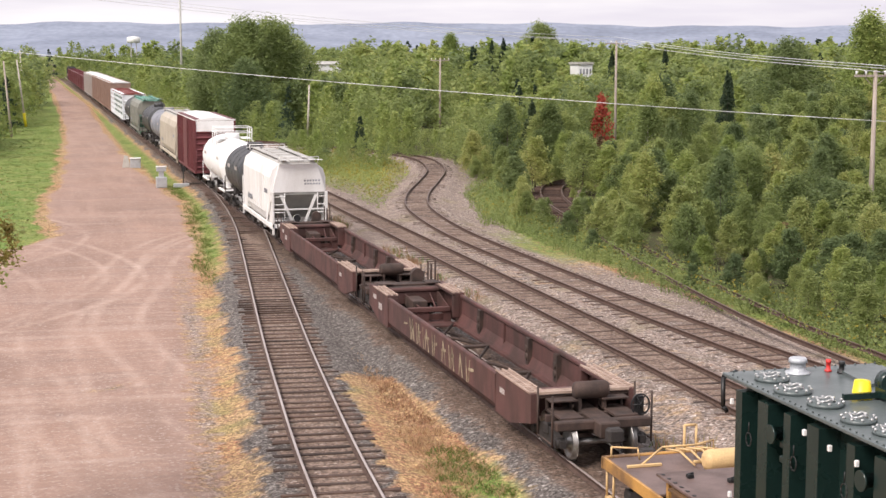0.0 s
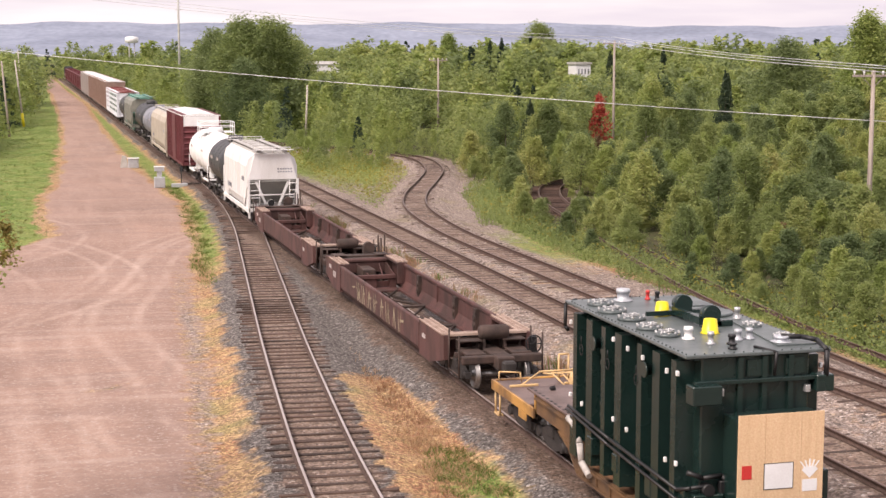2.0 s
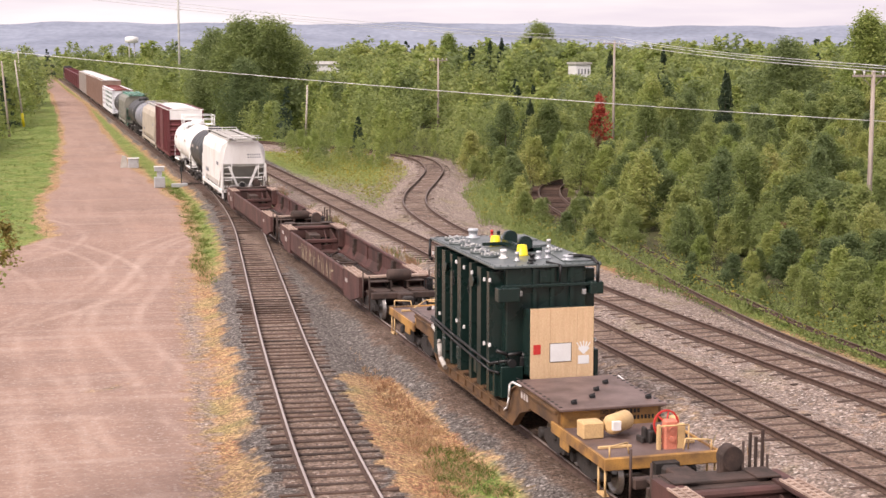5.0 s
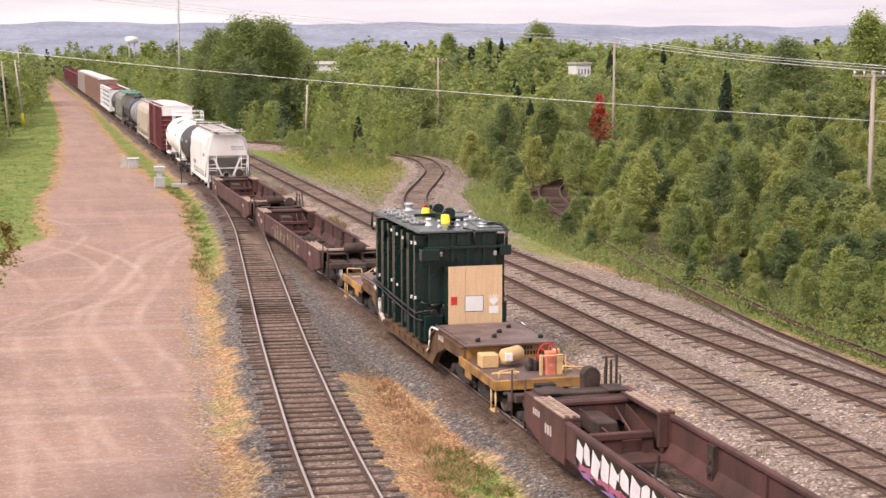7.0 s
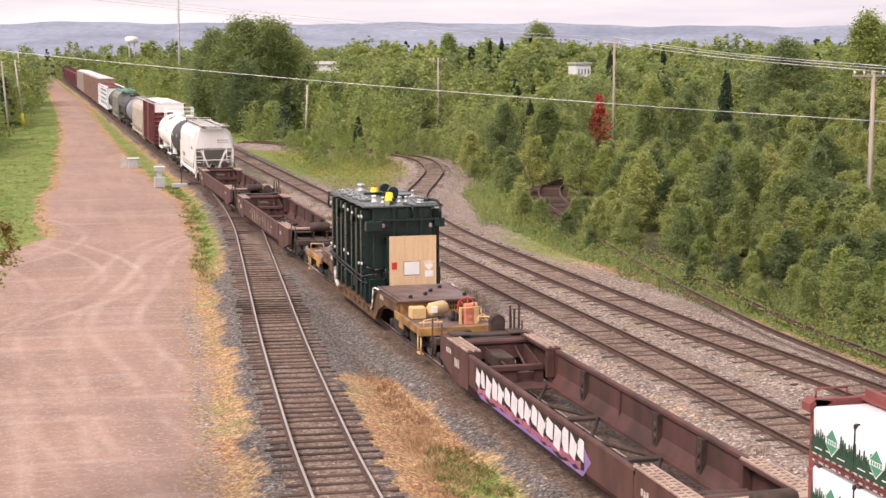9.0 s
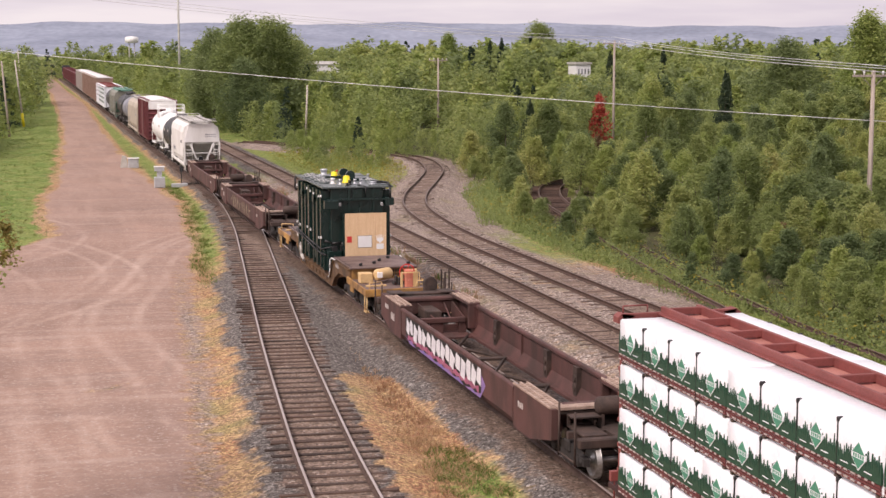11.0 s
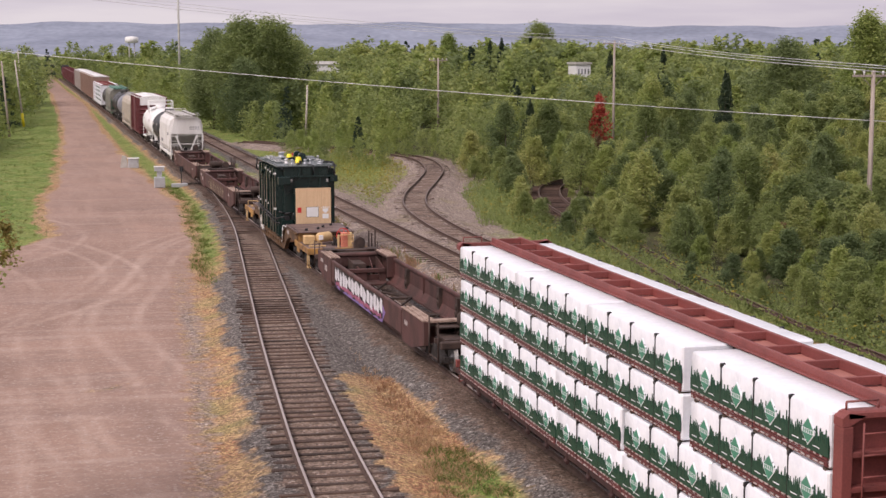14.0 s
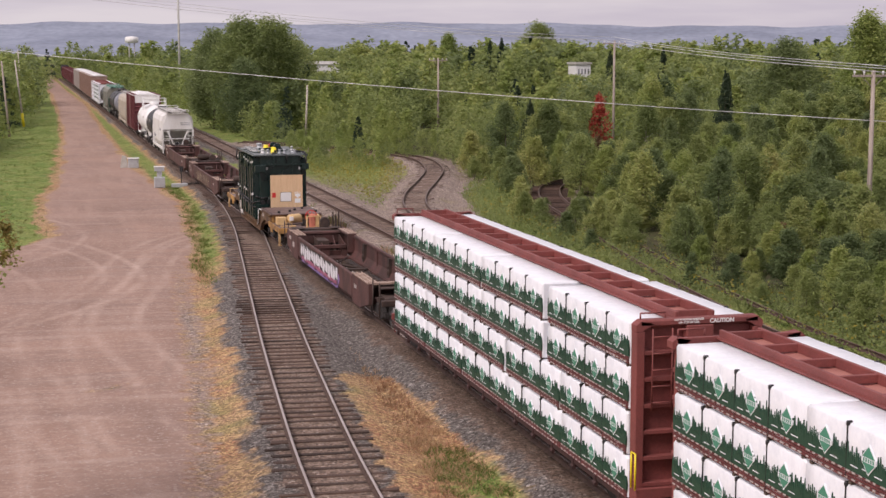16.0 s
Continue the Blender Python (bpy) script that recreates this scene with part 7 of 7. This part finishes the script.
NEAR = [variant("bush", 3.2, 90, 84, 0.055, L_MIX, M_BARK), variant("bush", 3.6, 90, 84, 0.058, L_LIGHT, M_BARK), variant("bush", 2.8, 84, 80, 0.052, L_DARK, M_BARK), variant("bush", 4.0, 96, 84, 0.06, L_MIX, M_BARK), variant("slim", 4.0, 76, 80, 0.058, L_MIX, M_BARK), variant("slim", 4.2, 76, 80, 0.058, L_LIGHT, M_BARK)]
MID = [variant("round", 6.0, 110, 84, 0.078, L_MIX, M_BARK), variant("slim", 6.5, 100, 80, 0.076, L_LIGHT, M_BIRCH), variant("round", 6.5, 114, 84, 0.08, L_DARK, M_BARK), variant("slim", 7.0, 104, 80, 0.078, L_MIX, M_BIRCH), variant("round", 7.0, 116, 84, 0.082, L_MIX, M_BARK), variant("slim", 7.0, 104, 80, 0.078, L_DARK, M_BARK)]
SPRUCE = [variant("spruce", 8.0, 170, 46, 0.085, L_SPRUCE, M_BARK)]
BIG = [variant("round", 14.0, 200, 110, 0.14, L_MIX, M_BARK), variant("round", 13.0, 190, 110, 0.135, L_DARK, M_BARK), variant("slim", 14.0, 160, 96, 0.135, L_LIGHT, M_BARK)]
LABELS = {"bush": ("leafy_bush", "dense green alder bush beside the tracks", "bush", "bushes"), "round": ("broadleaf_tree", "green broadleaf tree in the mixed wood", "tree", "trees"), "high": ("broadleaf_tree", "green broadleaf tree in the mixed wood", "tree", "trees"), "slim": ("birch_tree", "slender pale-barked birch with light green leaves", "tree", "trees"), "spruce": ("spruce_tree", "dark green spruce among broadleaf trees", "tree", "trees")}


def plant(v, x, y, tall, z=-0.5, label=""):
    kind, crown, trunk, h0 = v
    nm, lb, cat, grp = LABELS[kind]
    t = thing(nm, label or lb, cat, grp)
    sc = tall / h0
    t.location, t.rotation_euler = (x, y, z), (0, 0, rand(0, 6.28))
    t.scale = (sc * rand(1.0, 1.4), sc * rand(1.0, 1.4), sc)
    for n2, me in (("trunk", trunk), ("crown", crown)):
        o = new(n2, me)
        o.parent = t
    return t


def track_gap(x, y, names=("spur", "old", "second")):
    best = 1e9
    for nm in names:
        for px, py, _ in TRACKS[nm][::4]:
            if abs(py - y) < 8:
                best = min(best, math.hypot(px - x, py - y))
    return best


def canopy(x, y):
    """How tall the wood stands at a place; 0 where it is open."""
    if y < 40:
        return 0
    if x > 8 and y < 600:
        edge = np.interp(y, (44, 60, 80, 88, 96, 104, 110), (15.0, 14.2, 14.4, 14.6, 16.2, 18.4, 21.0))
        d = x - edge
        if y > 104 and x < np.interp(y, (104, 114, 124, 134, 141), (13, 16.5, 19.6, 21.5, 21.6)) - 2.6:
            # the island between the second track and the spur
            if y < 126:
                return 0
            return min(3.0 + 0.04 * (y - 126), 7.0) if x > 10.5 else 0
        if y >= 141 and x > 10.5:
            return float(np.interp(y, (141, 160, 190, 230, 300, 420), (4.0, 6.0, 8.8, 10.2, 11.3, 12.4)))
        if d < 0 or track_gap(x, y, ("spur", "second")) < 2.4 or track_gap(x, y, ("old",)) < (1.7 if y > 94 else 1.0):
            return 0
        base = float(np.interp(y, (45, 60, 80, 100, 150, 200, 260, 400), (3.4, 3.4, 3.8, 4.6, 7.2, 9.4, 10.6, 12.0)))
        return base * (0.55 + 0.45 * min(1, d / 7)) + max(0, min(3.5, (x - 0.55 * y + 10) * 0.35)) * (y > 100)
    if y > 600:
        return 13.0
    if x < -5:
        if y < 150:
            return 0
        rl = np.interp(y, ROAD_L[:, 1], ROAD_L[:, 0])
        d = rl - x
        need = np.interp(y, (150, 200, 260, 400), (8.0, 6.0, 4.5, 2.0))
        return float(np.interp(y, (150, 200, 300, 400), (5.5, 8.0, 9.5, 10.5))) if d > need else 0
    return 0


def in_view(x, y, margin=5):
    return -13.1 - 0.03 * y - margin < x < -13.1 + 0.62 * y + margin


placed, far_trees = [], []
y = 42.0
while y < 700:
    step = 2.3 if y < 75 else 2.8 if y < 130 else 3.3 if y < 200 else 5.0 if y < 330 else 9.0
    x = -13.1 - 0.03 * y - 5
    while x < -13.1 + 0.62 * y + 6:
        px, py = x + rand(-0.45, 0.45) * step, y + rand(-0.45, 0.45) * step
        h = canopy(px, py)
        if h > 0:
            patch = 0.85 + 0.4 * noise.noise(Vector((px * 0.07, py * 0.07, 0)))
            placed.append((px, py, h * (rand(0.62, 1.34) if py < 200 else rand(0.8, 1.15)) * patch))
        x += step
    y += step * 0.92
# lines of sight to what shows over the trees: tangent, half width, lowest height seen, distance
SIGHTS = ((0.358, 2.0, -0.2, 102.0), (-0.0041, 1.0, 0.4, 218.6), (-0.013, 0.9, 0.4, 192.7), (0.179, 7.0, 4.6, 420.0), (0.2665, 1.3, 0.6, 185.0), (0.393, 1.3, 1.2, 144.5), (0.595, 0.8, 6.3, 70.8), (0.176, 1.2, 0.8, 183.0), (0.3665, 1.2, 6.3, 236.0), (0.377, 2.2, 3.0, 128.5), (0.4775, 1.5, 3.5, 130.0))


def under_sight(px, py, h):
    for k, w, z, far in SIGHTS:
        if py < far and abs(px + 13.1 - k * py) < w + 0.12 * h:
            h = min(h, max(0.9, 10.2 + (z - 9.9) * py / far))
    return h


placed = [(a, b, under_sight(a, b, c)) for a, b, c in placed]
near_count = 0
for px, py, h in placed:
    if py < 128 and px > 5 and near_count < 560:
        near_count += 1
        r = random.random()
        v = random.choices(NEAR, (3, 2, 6, 3, 5, 3) if py < 75 else (3, 3, 2, 3, 5, 5))[0] if h < 4.4 or r < 0.2 else random.choices(MID, (1, 4, 1, 4, 1, 3))[0]
        if r > 0.994 and py > 80:
            v = SPRUCE[0]
        plant(v, px, py, h)
    else:
        far_trees.append((px, py, h))

LOW = {}
for nm, kind, lm in (("mixed", "round", L_MIX), ("light", "slim", L_LIGHT), ("dark", "round", L_DARK), ("spruce", "spruce", L_SPRUCE)):
    thin = 1.0 if kind != "spruce" else 0.86
    LOW[nm] = [[leaf_quads(crown_points(kind, 1.0, limbs, per), leaf * thin, 0.9) for _ in range(4)] for limbs, per, leaf in ((56, 24, 0.023), (46, 14, 0.031), (36, 14, 0.034))]
GROUPS = {k: ([], [], [0]) for k in LOW}
MATS = {"mixed": L_MIX, "light": L_LIGHT, "dark": L_DARK, "spruce": L_SPRUCE}
for px, py, h in far_trees:
    k = random.choices(("mixed", "light", "dark", "spruce"), (0.42, 0.42, 0.13, 0.03))[0]
    V, F = random.choice(LOW[k][0 if py < 165 else 1 if py < 270 else 2])
    a = rand(0, 6.28)
    w = h * rand(0.85, 1.15) * (1.25 if py > 200 else 1.0)
    R = np.array([[math.cos(a) * w, -math.sin(a) * w, 0], [math.sin(a) * w, math.cos(a) * w, 0], [0, 0, h * (1.12 if k == "spruce" else 1)]])
    vs, fs, cnt = GROUPS[k]
    vs.append(V @ R.T + np.array([px, py, -0.6 - (1.5 if py > 400 else 0)]))
    fs.append(F + cnt[0])
    cnt[0] += len(V)
for k, (vs, fs, _) in GROUPS.items():
    if vs:
        tagged(new("far_woods", raw_mesh("far_woods", np.concatenate(vs), np.concatenate(fs), MATS[k])), "distant mixed green woodland canopy", "woods", kind="stuff")

# trees that stand out
for x, y, h, k in ((13.5, 196, 14.8, 0), (10.8, 206, 13.2, 1), (17.5, 201, 14.9, 0), (20.5, 210, 13.6, 2), (15.5, 214, 13.5, 1), (12.2, 186, 9.5, 1), (24.5, 226, 12.6, 0), (74.0, 148, 14.6, 2), (78.5, 152, 13.6, 0), (70.0, 158, 11.8, 1), (88.5, 300, 16.3, 0), (69, 300, 14, 2)):
    plant(BIG[k], x, y, h, label="tall green broadleaf tree above the wood")
for x, y, h in ((49.0, 130.0, 8.7), (51.2, 134.0, 8.4), (61, 190, 10.5), (75, 205, 11.0), (52, 215, 12.0), (56, 222, 12.4)):
    sp = plant(SPRUCE[0], x, y, h)
    sp.scale = (0.72 * sp.scale.x, 0.72 * sp.scale.y, sp.scale.z)
red = variant("slim", 5.0, 50, 26, 0.13, L_RED, M_BARK)
rt = plant(red, 36.1, 128.5, 6.9, label="small tree with bright red autumn leaves")
rt.scale = (1.0, 1.0, 1.35)
wilted = variant("bush", 2.4, 34, 24, 0.11, L_BROWN, M_BARK)
for x, y, h in ((33.5, 122, 3.2), (31.5, 70, 3.4), (21.5, 66, 2.2)):
    plant(wilted, x, y, h, label="bush with wilted brown leaves")

# the branches that reach in beside the camera
edge_tree = variant("high", 8.8, 90, 60, 0.052, L_MIX, M_BARK)
side_tree = plant(edge_tree, -15.3, 33.0, 9.7, label="leafy tree reaching in beside the dirt lot")
drooped = variant("bush", 2.0, 26, 30, 0.075, L_SUMAC, M_BARK)
leaves = new("drooping_leaves", drooped[1])
leaves.parent = side_tree
leaves.matrix_parent_inverse = Matrix.Diagonal((1 / side_tree.scale.x, 1 / side_tree.scale.y, 1 / side_tree.scale.z, 1)) @ Matrix.Rotation(-side_tree.rotation_euler.z, 4, "Z") @ Matrix.Translation(-side_tree.location)
leaves.matrix_basis = Matrix.Translation((-13.72, 30.4, 5.75)) @ Matrix.Diagonal((0.55, 0.55, 0.5, 1))
leaves["label"] = "drooping olive and brown leaves"


def weeds(name, label, spots, blade_h, blade_w, lm, lean=0.35, per=7):
    """Tufts of narrow upright blades."""
    spots = np.array(spots)
    n = len(spots) * per
    c = np.repeat(spots, per, 0) + np.concatenate([RNG.normal(0, 0.12, (n, 2)), np.zeros((n, 1))], 1)
    h = np.repeat(RNG.uniform(0.6, 1.3, len(spots)), per) * blade_h * RNG.uniform(0.6, 1.2, n)
    a = RNG.uniform(0, 6.28, n)
    side = np.stack([np.cos(a), np.sin(a), np.zeros(n)], -1) * blade_w
    tip = c + np.stack([RNG.normal(0, lean, n) * h, RNG.normal(0, lean, n) * h, h], -1)
    mid = (c + tip) / 2 + np.array([0, 0, 1]) * (0.12 * h)[:, None]
    V = np.stack([c - side, c + side, mid + side * 0.8, tip, mid - side * 0.8], 1).reshape(-1, 3)
    tagged(new(name, raw_mesh(name, V, np.arange(5 * n).reshape(-1, 5), lm)), label, "grass", kind="stuff")


def leafage(name, label, spots, tall, per):
    """Low leafy herbs: loose heaps of small leaves."""
    n = len(spots) * per
    hh = np.repeat(tall * RNG.uniform(0.4, 1.2, len(spots)), per)
    c = np.repeat(spots, per, 0) + np.stack([RNG.normal(0, 0.17, n), RNG.normal(0, 0.17, n), hh * RNG.uniform(0.05, 1.0, n)], -1)
    V, F = leaf_quads(c, 0.062, 0.6)
    tagged(new(name, raw_mesh(name, V, F, L_MIX)), label, "weeds", kind="stuff")


def scatter(n, x0, x1, y0, y1, keep):
    X, Y = RNG.uniform(x0, x1, n), RNG.uniform(y0, y1, n)
    m = keep(X, Y)
    return np.stack([X[m], Y[m], np.full(m.sum(), -0.5)], -1)


def dl(X, Y):
    return np.abs(X - np.interp(Y, [p[1] for p in TRACKS["left"]], [p[0] for p in TRACKS["left"]]))


def road_r(Y):
    return np.interp(Y, ROAD_R[:, 1], ROAD_R[:, 0])


strip = scatter(5200, -9.2, -2.5, 29, 120, lambda X, Y: (X > road_r(Y) + 0.35 + 0.4 * wob(X, Y, 0.6)) & (dl(X, Y) > 1.55) & (np.abs(X) > 1.8) & (wob(X, Y, 0.9, 3) > -0.35))
weeds("dry_grass", "dry straw-coloured grass beside the siding", strip[strip[:, 1] < 75][::2], 0.14, 0.012, L_DRY, 0.55)
weeds("verge_grass", "green verge grass between road and track", strip[strip[:, 1] >= 66], 0.17, 0.014, L_GRASS, 0.7)
tri = scatter(5200, -5.4, -1.75, 29, 48, lambda X, Y: (dl(X, Y) > 1.7) & (X < -2.1 - 0.35 * wob(X, Y, 0.8)) & (Y < 46.5 + 1.2 * wob(X, Y, 1.3)) & (wob(X, Y, 1.3, 2) > -0.5))
weeds("dry_grass", "patch of dry straw grass between the tracks", tri[::3], 0.12, 0.012, L_DRY, 0.6)
weeds("green_tufts", "green weed tufts among dry grass", tri[(np.hypot((tri[:, 0] + 2.9) / 1.0, (tri[:, 1] - 34) / 4) < 1)][::4], 0.14, 0.013, L_GRASS, 0.8)
mid = scatter(900, 2.2, 4.6, 32, 120, lambda X, Y: wob(X, Y, 0.35, 6) > 0.15)
mid[:, 2] = -0.32
weeds("track_weeds", "pale weeds growing between the tracks", mid, 0.4, 0.014, L_DRY, 0.2)
mid2 = mid[::3] + np.array([0.15, 0.2, 0])
weeds("track_weeds", "green weeds growing between the tracks", mid2, 0.35, 0.015, L_GRASS, 0.3)


def edge_x(Y):
    return np.interp(Y, (40, 60, 80, 88, 96, 104, 110), (13.7, 13.0, 13.1, 13.2, 14.6, 16.6, 19.0))


front = scatter(9000, 12, 21, 42, 112, lambda X, Y: (X > edge_x(Y) + 0.5 * wob(X, Y, 0.7)) & (X < edge_x(Y) + 3.6))
leafage("edge_weeds", "leafy green weeds along the edge of the bushes", front, 0.8, 9)
weeds("edge_stalks", "tall pale stalks along the edge of the bushes", front[::5], 0.8, 0.016, L_MIX, 0.25, 3)
gold = front[::3]
V, F = leaf_quads(np.repeat(gold, 5, 0) + np.concatenate([RNG.normal(0, 0.16, (len(gold) * 5, 2)), RNG.uniform(0.5, 0.95, (len(gold) * 5, 1))], 1), 0.07, 0.6)
keep = RNG.uniform(0, 1, len(F)) < 0.22
tagged(new("goldenrod", raw_mesh("goldenrod", V, F[keep], L_YELLOW)), "yellow goldenrod flowering at the bushes' edge", "wildflowers", kind="stuff")
isl = scatter(5200, 8.6, 22, 98, 150, lambda X, Y: (X > 8.9) & (X < np.interp(Y, (98, 104, 114, 124, 134), (9.3, 10.6, 14.0, 17.2, 19.2))))
leafage("edge_weeds", "leafy weeds on the grassy island between tracks", isl, 0.6, 8)
V, F = leaf_quads(np.repeat(isl[::2], 5, 0) + np.concatenate([RNG.normal(0, 0.2, (len(isl[::2]) * 5, 2)), RNG.uniform(0.4, 0.85, (len(isl[::2]) * 5, 1))], 1), 0.09, 0.6)
tagged(new("goldenrod", raw_mesh("goldenrod", V, F[::2], L_YELLOW)), "yellow goldenrod on the grassy island", "wildflowers", kind="stuff")
lawn = scatter(5000, -24, -8, 84, 240, lambda X, Y: (X < np.interp(Y, ROAD_L[:, 1], ROAD_L[:, 0]) - 0.3 + 0.4 * wob(X, Y, 0.7)) & (X > -14 - 0.03 * Y))
weeds("lawn_grass", "bright green grass beside the dirt road", lawn, 0.09, 0.014, L_GRASS, 0.7)


# ---- what moves ----
def motions():
    rolled = math.degrees(SPEED / 0.44)
    for ob, s, x, z in CARS:
        walk(ob, [(t, pose(x, s + SPEED * t, z)) for t in (0.0, 8.0, 16.0)])
    for w, k in WHEELS:
        walk(w, [(t, pose(0, k, 0.44, -rolled * t)) for t in (q * 4 / 30 for q in range(121))])


motions()
